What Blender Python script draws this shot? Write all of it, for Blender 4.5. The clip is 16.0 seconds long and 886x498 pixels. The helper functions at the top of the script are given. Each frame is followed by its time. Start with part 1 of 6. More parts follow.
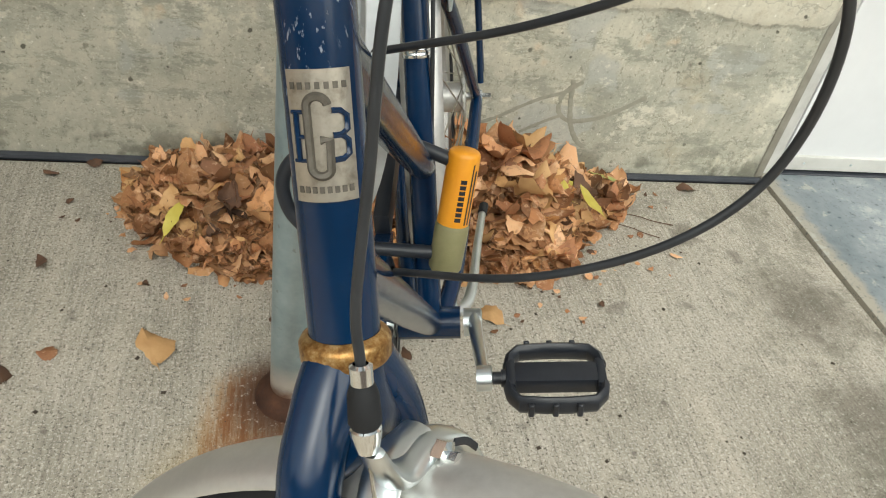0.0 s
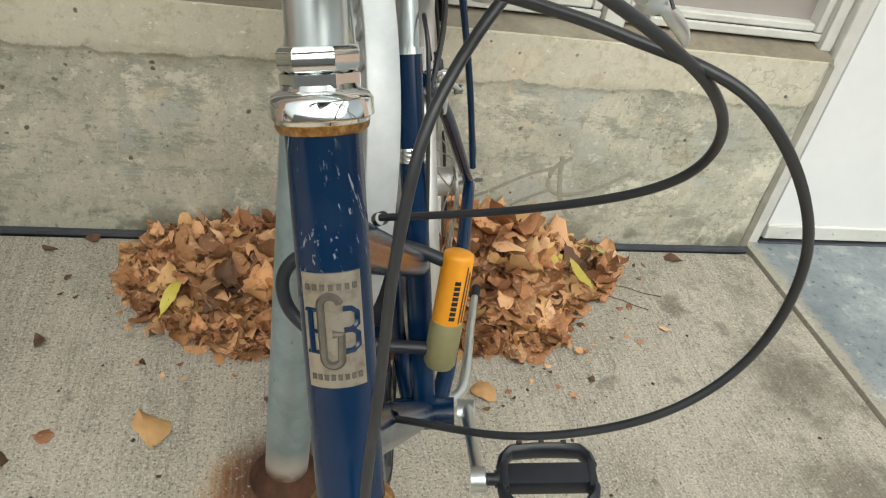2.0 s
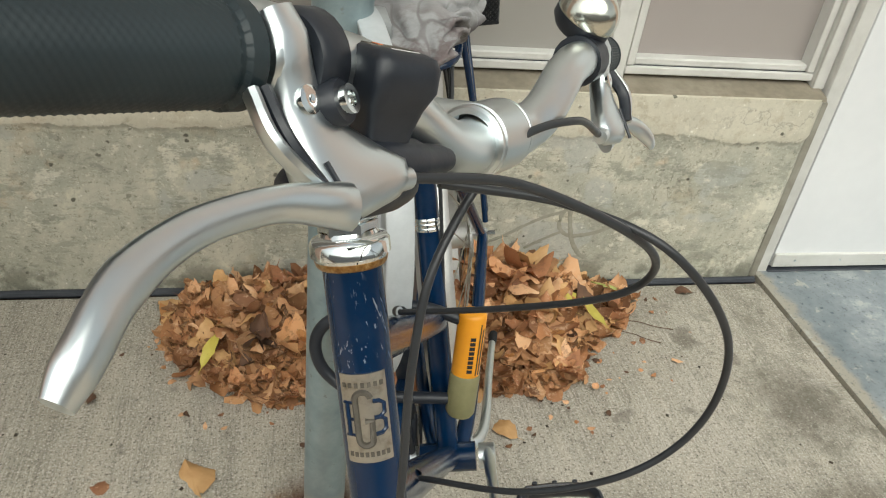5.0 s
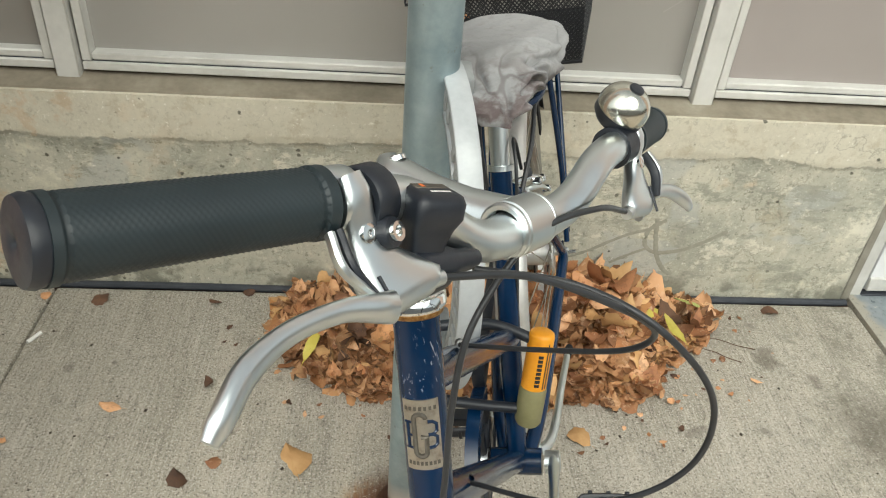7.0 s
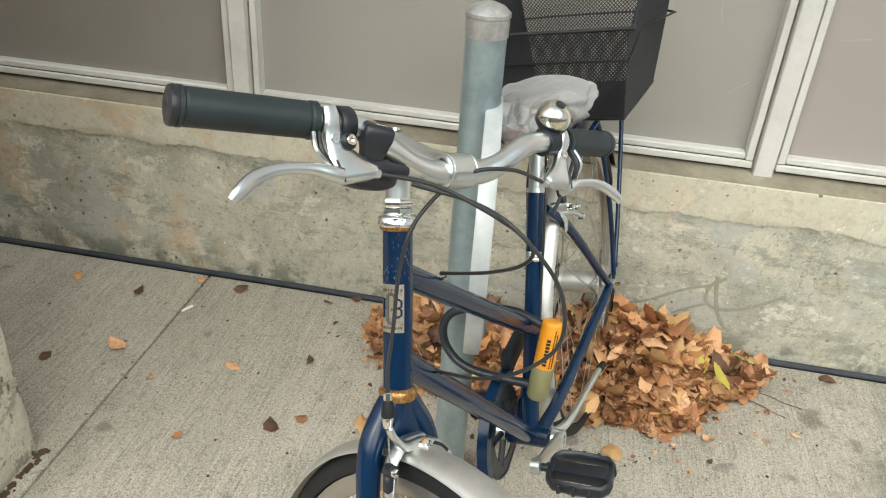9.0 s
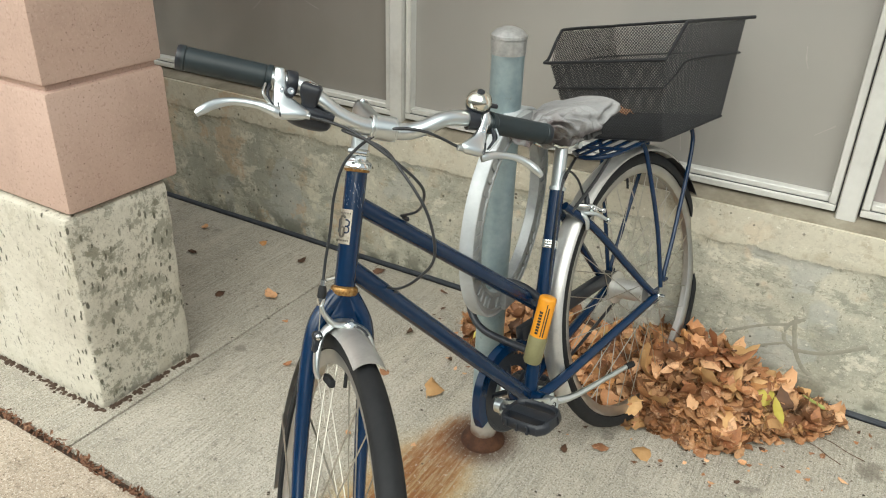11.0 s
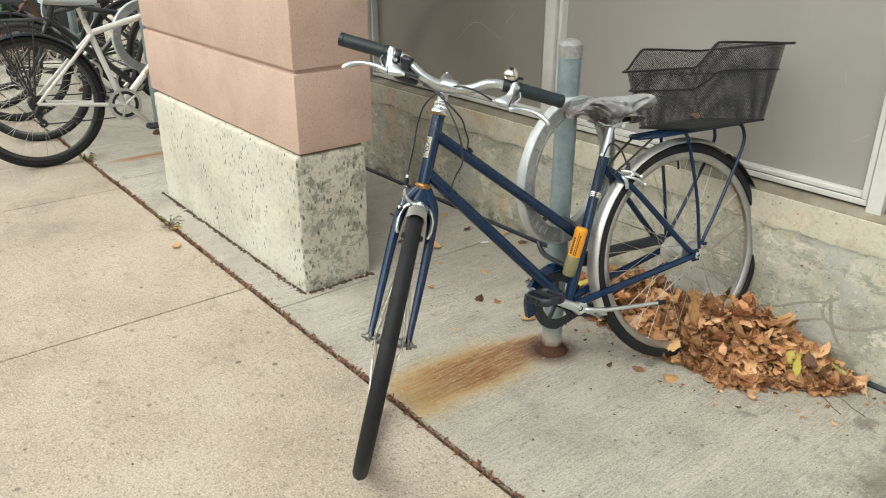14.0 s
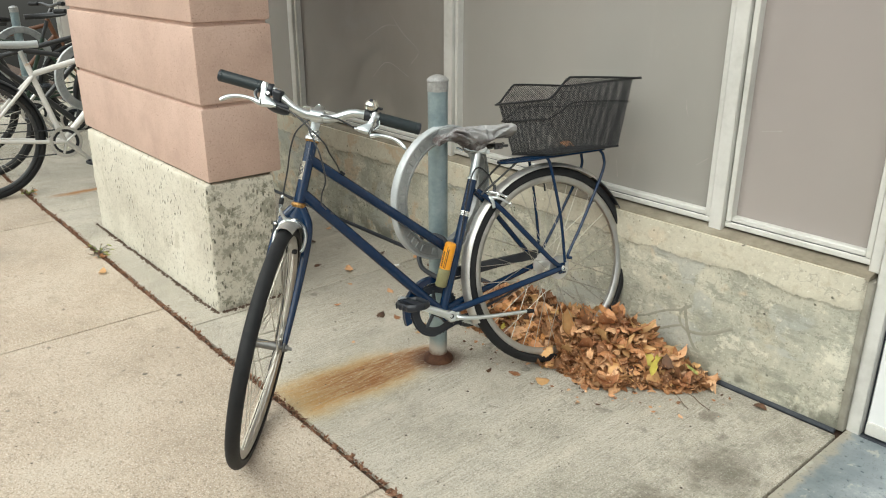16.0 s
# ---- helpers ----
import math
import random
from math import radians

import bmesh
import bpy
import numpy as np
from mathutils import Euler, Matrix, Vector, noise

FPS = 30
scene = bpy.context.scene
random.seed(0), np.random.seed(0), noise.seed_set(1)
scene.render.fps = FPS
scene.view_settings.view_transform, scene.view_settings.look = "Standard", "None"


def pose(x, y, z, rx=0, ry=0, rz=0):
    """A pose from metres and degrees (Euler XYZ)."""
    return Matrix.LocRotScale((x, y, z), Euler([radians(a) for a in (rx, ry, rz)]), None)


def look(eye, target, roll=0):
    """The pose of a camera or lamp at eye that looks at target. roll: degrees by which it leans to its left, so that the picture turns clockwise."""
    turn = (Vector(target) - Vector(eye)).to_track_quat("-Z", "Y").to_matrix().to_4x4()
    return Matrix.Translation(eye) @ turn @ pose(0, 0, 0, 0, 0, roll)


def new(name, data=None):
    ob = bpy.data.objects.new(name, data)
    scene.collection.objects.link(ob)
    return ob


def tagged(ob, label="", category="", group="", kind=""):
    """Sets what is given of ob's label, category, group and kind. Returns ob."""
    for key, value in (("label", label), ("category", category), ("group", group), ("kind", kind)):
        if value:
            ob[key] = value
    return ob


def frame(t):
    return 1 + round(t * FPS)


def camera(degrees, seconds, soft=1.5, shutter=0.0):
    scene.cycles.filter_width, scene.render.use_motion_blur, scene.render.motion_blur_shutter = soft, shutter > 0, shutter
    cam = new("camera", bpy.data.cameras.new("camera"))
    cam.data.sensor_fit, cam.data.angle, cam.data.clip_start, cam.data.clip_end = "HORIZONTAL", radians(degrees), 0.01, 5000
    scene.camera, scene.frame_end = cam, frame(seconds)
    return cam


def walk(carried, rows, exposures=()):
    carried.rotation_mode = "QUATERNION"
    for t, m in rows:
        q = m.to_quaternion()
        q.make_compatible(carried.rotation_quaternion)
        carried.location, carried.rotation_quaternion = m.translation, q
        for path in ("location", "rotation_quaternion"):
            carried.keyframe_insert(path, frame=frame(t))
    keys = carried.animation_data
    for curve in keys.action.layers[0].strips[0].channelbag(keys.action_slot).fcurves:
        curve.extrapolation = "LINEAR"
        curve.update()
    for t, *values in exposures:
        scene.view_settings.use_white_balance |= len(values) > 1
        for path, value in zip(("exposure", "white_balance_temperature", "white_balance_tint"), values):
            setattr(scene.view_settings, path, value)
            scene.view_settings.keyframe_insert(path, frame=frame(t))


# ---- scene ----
cam = camera(60.0, 16.0, soft=1.1)
PATH = [
    (0, (0.3328, -1.313, 0.897), (0.785, 0.17, -0.367), 11.5),
    (0.5, (0.3314, -1.306, 0.916), (0.79, 0.188, -0.332), 11.7),
    (1, (0.328, -1.3, 0.932), (0.791, 0.21, -0.294), 11.6),
    (1.5, (0.3247, -1.296, 0.944), (0.793, 0.234, -0.257), 11.7),
    (2, (0.321, -1.295, 0.959), (0.796, 0.254, -0.214), 11.6),
    (2.5, (0.318, -1.294, 0.972), (0.798, 0.271, -0.177), 11.3),
    (3, (0.315, -1.299, 0.982), (0.798, 0.281, -0.145), 10.9),
    (3.5, (0.31, -1.307, 0.994), (0.791, 0.284, -0.119), 10.3),
    (4, (0.309, -1.317, 1.009), (0.785, 0.28, -0.097), 9.5),
    (6.5, (0.316, -1.383, 1.113), (0.557, 0.224, -0.053), 4.9),
    (7, (0.325, -1.403, 1.139), (0.476, 0.213, -0.03), 4.8),
    (7.5, (0.352, -1.444, 1.159), (0.407, 0.194, 0.013), 4.6),
    (8, (0.392, -1.481, 1.165), (0.348, 0.177, 0.048), 4.6),
    (8.5, (0.43, -1.563, 1.176), (0.279, 0.131, 0.124), 4.4),
    (9, (0.499, -1.701, 1.199), (0.242, 0.003, 0.185), 4.1),
    (9.5, (0.587, -1.735, 1.209), (0.17, -0.049, 0.217), 3.9),
    (11.8, (1.258, -1.901, 1.228), (0.139, -0.489, 0.358), 1.9),
    (12, (1.33, -1.887, 1.227), (0.159, -0.514, 0.364), 2.2),
    (12.5, (1.507, -1.883, 1.226), (0.222, -0.607, 0.376), 2.1),
    (13, (1.576, -1.897, 1.231), (0.212, -0.694, 0.4), 0.9),
    (13.5, (1.651, -2.008, 1.253), (0.238, -0.842, 0.45), 0.1),
    (14, (1.789, -2.158, 1.255), (0.358, -1.012, 0.455), 0.0),
    (14.5, (1.954, -2.148, 1.26), (0.517, -0.999, 0.477), 0.2),
    (15, (2.095, -2.11, 1.268), (0.66, -0.939, 0.511), 0.3),
    (15.5, (2.139, -2.09, 1.274), (0.711, -0.895, 0.544), 0.2),
    (16, (2.147, -2.087, 1.27), (0.725, -0.869, 0.567), -0.0),
]
EXPOSURES = [(0.0, 0.44, 6650, 2.0), (4.0, 0.28, 6650, 2.0), (6.5, 0.40, 6650, 2.0), (9.0, 0.62, 6600, 2.0), (12.0, 0.53, 6550, 1.5), (16.0, 0.53, 6550, 1.5)]
walk(cam, [(t, look(eye, target, roll)) for t, eye, target, roll in PATH], EXPOSURES)

# ---- light: an overcast day, the open street in front, the building behind ----
world = bpy.data.worlds.new("overcast_sky")
scene.world = world
world.use_nodes = True
wn, wl = world.node_tree.nodes, world.node_tree.links
sky = wn.new("ShaderNodeTexSky")
sky.sky_type, sky.sun_disc = "NISHITA", False
sky.sun_elevation, sky.sun_rotation = radians(48), radians(205)
sky.dust_density, sky.air_density = 4.0, 1.0
grey = wn.new("ShaderNodeHueSaturation")
grey.inputs["Saturation"].default_value = 0.25
wl.new(sky.outputs[0], grey.inputs["Color"])
wl.new(grey.outputs[0], wn["Background"].inputs["Color"])
wn["Background"].inputs["Strength"].default_value = 0.145
sun = new("sun", bpy.data.lights.new("sun", "SUN"))
sun.data.energy, sun.data.angle, sun.data.color = 1.25, radians(50), (1.0, 0.96, 0.9)
sun.matrix_world = look((2.2, -3.0, 3.8), (0, 0, 0))


# ---- materials ----
def material(name, colours, rough=0.6, metal=0.0, scale=6.0, fine=90.0, bump=0.15, depth=0.002, stretch=(1, 1, 1), rough_var=0.1, coat=0.0, each=0.0, spec=0.5):
    """Two scales of noise mix the colours; the fine one also gives relief and uneven gloss. each: how far copies differ."""
    m = bpy.data.materials.new(name)
    m.use_nodes = True
    n, l = m.node_tree.nodes, m.node_tree.links
    b = n["Principled BSDF"]
    co, mp = n.new("ShaderNodeTexCoord"), n.new("ShaderNodeMapping")
    mp.inputs["Scale"].default_value = stretch
    l.new(co.outputs["Object"], mp.inputs["Vector"])
    big, small = n.new("ShaderNodeTexNoise"), n.new("ShaderNodeTexNoise")
    big.inputs["Scale"].default_value, big.inputs["Detail"].default_value, big.inputs["Roughness"].default_value = scale, 6.0, 0.62
    small.inputs["Scale"].default_value, small.inputs["Detail"].default_value = fine, 4.0
    l.new(mp.outputs[0], big.inputs["Vector"])
    l.new(mp.outputs[0], small.inputs["Vector"])
    mix = n.new("ShaderNodeMath")
    mix.operation = "MULTIPLY_ADD"
    mix.inputs[1].default_value = 0.35
    l.new(small.outputs["Fac"], mix.inputs[0])
    scaled = n.new("ShaderNodeMath")
    scaled.operation = "MULTIPLY_ADD"
    scaled.inputs[1].default_value, scaled.inputs[2].default_value = 1.25, -0.3
    l.new(big.outputs["Fac"], scaled.inputs[0])
    l.new(scaled.outputs[0], mix.inputs[2])
    ramp = n.new("ShaderNodeValToRGB")
    el = ramp.color_ramp.elements
    while len(el) < len(colours):
        el.new(0.5)
    for i, c in enumerate(colours):
        el[i].position = 0.22 + 0.56 * i / max(1, len(colours) - 1)
        el[i].color = (*c, 1)
    l.new(mix.outputs[0], ramp.inputs[0])
    out = ramp.outputs[0]
    if each:
        info, hsv, mr = n.new("ShaderNodeObjectInfo"), n.new("ShaderNodeHueSaturation"), n.new("ShaderNodeMapRange")
        mr.inputs["To Min"].default_value, mr.inputs["To Max"].default_value = 1 - each, 1 + each
        l.new(info.outputs["Random"], mr.inputs["Value"])
        l.new(mr.outputs[0], hsv.inputs["Value"])
        l.new(out, hsv.inputs["Color"])
        out = hsv.outputs[0]
    l.new(out, b.inputs["Base Color"])
    rr = n.new("ShaderNodeMapRange")
    rr.inputs["To Min"].default_value, rr.inputs["To Max"].default_value = max(0.02, rough - rough_var), min(1, rough + rough_var)
    l.new(small.outputs["Fac"], rr.inputs["Value"])
    l.new(rr.outputs[0], b.inputs["Roughness"])
    b.inputs["Metallic"].default_value = metal
    b.inputs["Specular IOR Level"].default_value = spec
    if coat:
        b.inputs["Coat Weight"].default_value, b.inputs["Coat Roughness"].default_value = coat, 0.08
    if bump:
        bp = n.new("ShaderNodeBump")
        bp.inputs["Strength"].default_value, bp.inputs["Distance"].default_value = bump, depth
        l.new(small.outputs["Fac"], bp.inputs["Height"])
        l.new(bp.outputs[0], b.inputs["Normal"])
    return m


class Graph:
    """Short hands for adding to a material's nodes."""

    def __init__(self, m):
        self.m, self.n, self.l = m, m.node_tree.nodes, m.node_tree.links
        self.b = self.n["Principled BSDF"]

    def coords(self, kind="Object", scale=(1, 1, 1), turn=0.0):
        co, mp = self.n.new("ShaderNodeTexCoord"), self.n.new("ShaderNodeMapping")
        mp.inputs["Scale"].default_value = scale
        mp.inputs["Rotation"].default_value = (0, 0, turn)
        self.l.new(co.outputs[kind], mp.inputs["Vector"])
        return mp.outputs[0]

    def noise(self, vec, scale, detail=5.0, rough=0.6):
        t = self.n.new("ShaderNodeTexNoise")
        t.inputs["Scale"].default_value, t.inputs["Detail"].default_value, t.inputs["Roughness"].default_value = scale, detail, rough
        self.l.new(vec, t.inputs["Vector"])
        return t.outputs["Fac"]

    def cells(self, vec, scale):
        t = self.n.new("ShaderNodeTexVoronoi")
        t.inputs["Scale"].default_value = scale
        self.l.new(vec, t.inputs["Vector"])
        return t.outputs["Distance"]

    def math(self, op, a, b=0.0, c=0.0):
        t = self.n.new("ShaderNodeMath")
        t.operation = op
        for i, v in enumerate((a, b, c)):
            if isinstance(v, (int, float)):
                t.inputs[i].default_value = v
            else:
                self.l.new(v, t.inputs[i])
        return t.outputs[0]

    def span(self, v, a, b, c=0.0, d=1.0):
        t = self.n.new("ShaderNodeMapRange")
        t.interpolation_type = "SMOOTHSTEP"
        for key, x in (("From Min", a), ("From Max", b), ("To Min", c), ("To Max", d)):
            t.inputs[key].default_value = x
        self.l.new(v, t.inputs["Value"])
        return t.outputs[0]

    def blend(self, fac, colour, strength=1.0, mode="MIX"):
        """Lays a colour over what the base colour is now."""
        t = self.n.new("ShaderNodeMix")
        t.data_type, t.blend_type = "RGBA", mode
        old = self.b.inputs["Base Color"].links[0].from_socket
        self.l.new(self.math("MULTIPLY", fac, strength), t.inputs[0])
        self.l.new(old, t.inputs[6])
        if isinstance(colour, tuple):
            t.inputs[7].default_value = (*colour, 1)
        else:
            self.l.new(colour, t.inputs[7])
        self.l.new(t.outputs[2], self.b.inputs["Base Color"])

    def axes(self, vec):
        t = self.n.new("ShaderNodeSeparateXYZ")
        self.l.new(vec, t.inputs[0])
        return t.outputs

    def relief(self, height, strength, distance):
        bp = self.n.new("ShaderNodeBump")
        bp.inputs["Strength"].default_value, bp.inputs["Distance"].default_value = strength, distance
        self.l.new(height, bp.inputs["Height"])
        if self.b.inputs["Normal"].links:
            self.l.new(self.b.inputs["Normal"].links[0].from_socket, bp.inputs["Normal"])
        self.l.new(bp.outputs[0], self.b.inputs["Normal"])


# concrete of the bay floor: broomed towards the wall, dark spots, the rust trail below the stand
M_BAY = material("broomed_concrete", [(0.34, 0.312, 0.255), (0.425, 0.39, 0.325), (0.50, 0.465, 0.395)], 0.85, scale=3.5, fine=120, bump=0.4, depth=0.002)
g = Graph(M_BAY)
v = g.coords()
broom = g.noise(g.coords(scale=(120, 13, 1)), 1.6, 7, 0.85)
g.blend(g.span(broom, 0.52, 0.62), (0.12, 0.105, 0.082), 0.6)
g.blend(g.span(broom, 0.46, 0.34), (0.58, 0.55, 0.485), 0.6)
groove = g.noise(g.coords(scale=(60, 1.2, 1)), 3.0, 3, 0.6)
g.blend(g.span(groove, 0.55, 0.63), (0.62, 0.59, 0.52), 0.34)
g.blend(g.span(groove, 0.44, 0.35), (0.17, 0.15, 0.12), 0.30)
g.blend(g.span(g.noise(g.coords(scale=(7, 0.8, 1)), 1.5, 4, 0.6), 0.5, 0.66), (0.52, 0.475, 0.39), 0.5)
g.blend(g.span(g.noise(v, 3.0, 6, 0.7), 0.5, 0.66), (0.25, 0.23, 0.187), 0.5)
g.blend(g.span(g.noise(v, 28, 5, 0.75), 0.55, 0.66), (0.22, 0.20, 0.165), 0.5)
g.blend(g.span(g.noise(v, 210, 4, 0.7), 0.56, 0.61), (0.085, 0.075, 0.058), 0.8)
g.blend(g.span(g.noise(v, 250, 3, 0.7), 0.56, 0.61), (0.72, 0.69, 0.62), 0.7)
g.relief(broom, 0.8, 0.004)
g.blend(g.span(g.noise(v, 9.0, 2), 0.66, 0.73), (0.15, 0.135, 0.11), 0.55)
g.blend(g.math("MULTIPLY", g.span(g.cells(v, 17), 0.12, 0.06), g.span(g.noise(v, 6, 1), 0.53, 0.58)), (0.12, 0.105, 0.09), 0.6)
g.blend(g.span(g.cells(v, 55), 0.16, 0.05), (0.12, 0.1, 0.08), 0.5)
x, y, z = g.axes(v)
muck = g.math("MULTIPLY", g.span(g.math("ADD", x, g.math("MULTIPLY", g.noise(v, 4, 5, 0.7), 0.5)), 1.20, 1.60), g.span(g.noise(v, 14, 6, 0.75), 0.40, 0.6, 0.4, 1.0))
g.blend(g.math("MULTIPLY", muck, g.span(y, -0.55, -0.95)), (0.13, 0.12, 0.095), 0.8)
g.blend(g.math("MULTIPLY", muck, g.span(g.noise(v, 11, 7, 0.75), 0.46, 0.60)), (0.15, 0.145, 0.11), 0.72)
for sx, sy, sr in ((1.336, -0.42, 0.15), (1.31, -0.67, 0.12), (1.17, -0.21, 0.05), (1.30, -0.90, 0.16)):
    ex, ey = g.math("SUBTRACT", x, sx), g.math("SUBTRACT", y, sy)
    rad = g.math("ADD", g.math("SQRT", g.math("ADD", g.math("MULTIPLY", ex, ex), g.math("MULTIPLY", ey, ey))), g.math("MULTIPLY_ADD", g.noise(v, 13, 6, 0.75), 0.20, -0.10))
    g.blend(g.span(rad, sr, sr * 0.15), (0.12, 0.105, 0.08), 0.62)
wob = g.math("MULTIPLY_ADD", g.noise(v, 9, 5), 0.06, -0.03)
line = g.math("MULTIPLY_ADD", y, 0.06, 0.360)
across = g.math("ABSOLUTE", g.math("ADD", g.math("SUBTRACT", x, line), wob))
width = g.span(y, -0.56, -0.80, 0.08, 0.135)
trail = g.math("SUBTRACT", 1.0, g.math("DIVIDE", across, width))
ends = g.math("MULTIPLY", g.span(y, -1.19, -1.05), g.span(y, -0.52, -0.58))
soft = g.math("MULTIPLY", g.span(trail, 0.0, 0.55), ends)
streak = g.noise(g.coords(scale=(60, 5, 1)), 2.0, 6, 0.7)
core = g.math("MULTIPLY", g.math("MULTIPLY", g.span(trail, 0.22, 0.6), ends), g.span(y, -1.14, -0.86))
halo = g.math("MULTIPLY", g.span(g.math("ADD", across, g.math("MULTIPLY", g.noise(v, 22, 5, 0.7), 0.08)), 0.21, 0.11), g.math("MULTIPLY", g.span(y, -1.19, -1.08), g.span(y, -0.60, -0.80)))
g.blend(halo, (0.50, 0.36, 0.13), 0.5)
g.blend(g.math("MULTIPLY", soft, g.span(streak, 0.36, 0.60, 0.22, 1.0)), (0.45, 0.235, 0.06), 0.74)
g.blend(g.math("MULTIPLY", core, g.span(streak, 0.38, 0.60, 0.40, 1.0)), (0.19, 0.060, 0.016), 0.80)
far = g.math("ABSOLUTE", g.math("ADD", g.math("ADD", x, 2.535), wob))
g.blend(g.math("MULTIPLY", g.span(far, 0.055, 0.0), g.math("MULTIPLY", g.span(y, -1.10, -0.92), g.span(y, -0.55, -0.62))), (0.36, 0.15, 0.03), 0.85)
dx, dy = g.math("SUBTRACT", x, 0.371), g.math("SUBTRACT", y, -0.592)
ringd = g.math("ADD", g.math("SQRT", g.math("ADD", g.math("MULTIPLY", dx, dx), g.math("MULTIPLY", dy, dy))), g.math("MULTIPLY", wob, 0.5))
g.blend(g.span(ringd, 0.115, 0.04), (0.07, 0.027, 0.012), 0.92)

g.blend(g.span(g.noise(v, 95, 5, 0.8), 0.575, 0.615), (0.13, 0.118, 0.092), 0.5)
g.blend(g.span(g.noise(v, 110, 5, 0.8), 0.585, 0.62), (0.70, 0.67, 0.60), 0.5)

# public pavement: paler, coarse sand showing
M_PAVE = material("coarse_concrete", [(0.36, 0.295, 0.23), (0.46, 0.385, 0.305), (0.53, 0.465, 0.38)], 0.9, scale=2.2, fine=70, bump=0.6, depth=0.003)
g = Graph(M_PAVE)
v = g.coords()
g.blend(g.span(g.noise(v, 170, 4, 0.75), 0.56, 0.61), (0.12, 0.09, 0.065), 0.85)
g.blend(g.span(g.noise(v, 200, 3, 0.7), 0.56, 0.61), (0.74, 0.69, 0.60), 0.75)
g.blend(g.span(g.noise(v, 45, 6, 0.8), 0.54, 0.64), (0.22, 0.175, 0.13), 0.65)
g.blend(g.span(g.noise(v, 14, 7, 0.8), 0.56, 0.66), (0.62, 0.55, 0.46), 0.6)
g.blend(g.span(g.noise(v, 6, 7, 0.8), 0.55, 0.65), (0.26, 0.215, 0.16), 0.5)
g.blend(g.math("MULTIPLY", g.span(g.cells(v, 9), 0.10, 0.06), g.span(g.noise(v, 4, 1), 0.52, 0.56)), (0.07, 0.06, 0.05), 0.75)
g.blend(g.span(g.noise(v, 1.6, 4), 0.55, 0.75), (0.24, 0.215, 0.175), 0.6)
g.blend(g.span(g.noise(v, 4.0, 5), 0.62, 0.72), (0.52, 0.44, 0.36), 0.5)
g.blend(g.span(g.cells(v, 7.0), 0.07, 0.035), (0.08, 0.07, 0.06), 0.6)

g.blend(g.span(g.noise(v, 90, 5, 0.8), 0.575, 0.615), (0.16, 0.125, 0.09), 0.55)
g.blend(g.span(g.noise(v, 105, 5, 0.8), 0.58, 0.615), (0.74, 0.69, 0.60), 0.5)

M_PAD = material("blue_grey_painted_concrete", [(0.12, 0.15, 0.168), (0.215, 0.247, 0.265), (0.34, 0.365, 0.375)], 0.34, scale=5, fine=60, bump=0.25, rough_var=0.2)
g = Graph(M_PAD)
v = g.coords()
x, y, z = g.axes(v)
edge = g.math("ADD", x, g.math("MULTIPLY", g.noise(v, 12, 5), 0.10))
g.blend(g.span(edge, 1.56, 1.53), (0.34, 0.31, 0.25), 0.9)
g.blend(g.span(g.noise(v, 20, 5), 0.60, 0.66), (0.40, 0.39, 0.35), 0.8)
g.blend(g.span(g.noise(v, 5, 7, 0.75), 0.54, 0.62), (0.42, 0.44, 0.44), 0.55)
g.blend(g.span(g.noise(v, 150, 4, 0.7), 0.57, 0.64), (0.09, 0.10, 0.105), 0.6)

M_SOIL = material("joint_dirt", [(0.05, 0.03, 0.02), (0.10, 0.065, 0.045)], 0.95, scale=30, fine=200, bump=0.8)
M_JOINT = material("black_joint_strip", [(0.02, 0.025, 0.035), (0.045, 0.05, 0.06)], 0.6, scale=20, fine=150, bump=0.3)

# low wall: cream render above, stained grey-green concrete below, air holes and a scratched scrawl
M_WALL = material("stained_wall_concrete", [(0.36, 0.35, 0.285), (0.49, 0.47, 0.385), (0.60, 0.575, 0.465)], 0.88, scale=4.5, fine=60, bump=0.5, depth=0.003)
g = Graph(M_WALL)
v = g.coords()
x, y, z = g.axes(v)
rag = g.math("ADD", z, g.math("MULTIPLY_ADD", g.noise(g.coords(scale=(1, 0, 0.6)), 5.0, 9, 0.68), 0.09, -0.045))
upper = g.span(rag, 0.375, 0.385)
grime = g.math("MULTIPLY", g.span(g.noise(v, 3.2, 6, 0.7), 0.44, 0.62), g.math("SUBTRACT", 1.0, upper))
g.blend(grime, (0.28, 0.285, 0.24), 0.7)
g.blend(g.span(g.noise(v, 55, 5, 0.8), 0.55, 0.64), (0.13, 0.125, 0.092), 0.65)
g.blend(g.span(g.noise(v, 150, 4, 0.7), 0.56, 0.66), (0.20, 0.19, 0.145), 0.5)
g.blend(g.span(g.noise(v, 170, 3, 0.7), 0.42, 0.34), (0.68, 0.65, 0.54), 0.4)
g.blend(g.math("MULTIPLY", g.span(g.noise(v, 4.2, 4, 0.6), 0.58, 0.64), g.span(z, 0.16, 0.26)), (0.62, 0.46, 0.30), 0.5)
g.blend(g.span(g.noise(v, 26, 6, 0.8), 0.56, 0.64), (0.68, 0.645, 0.53), 0.6)
g.blend(g.math("MULTIPLY", g.span(g.noise(v, 9, 6, 0.7), 0.56, 0.66), g.math("SUBTRACT", 1.0, upper)), (0.66, 0.63, 0.50), 0.65)
g.blend(upper, (0.62, 0.575, 0.465), 0.52)
g.blend(g.math("MULTIPLY", upper, g.span(g.noise(v, 16, 7, 0.75), 0.52, 0.62)), (0.40, 0.345, 0.245), 0.5)
g.blend(g.span(g.noise(v, 7, 5), 0.58, 0.7), (0.33, 0.28, 0.19), 0.5)
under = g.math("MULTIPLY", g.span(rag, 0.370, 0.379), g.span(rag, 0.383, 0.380))
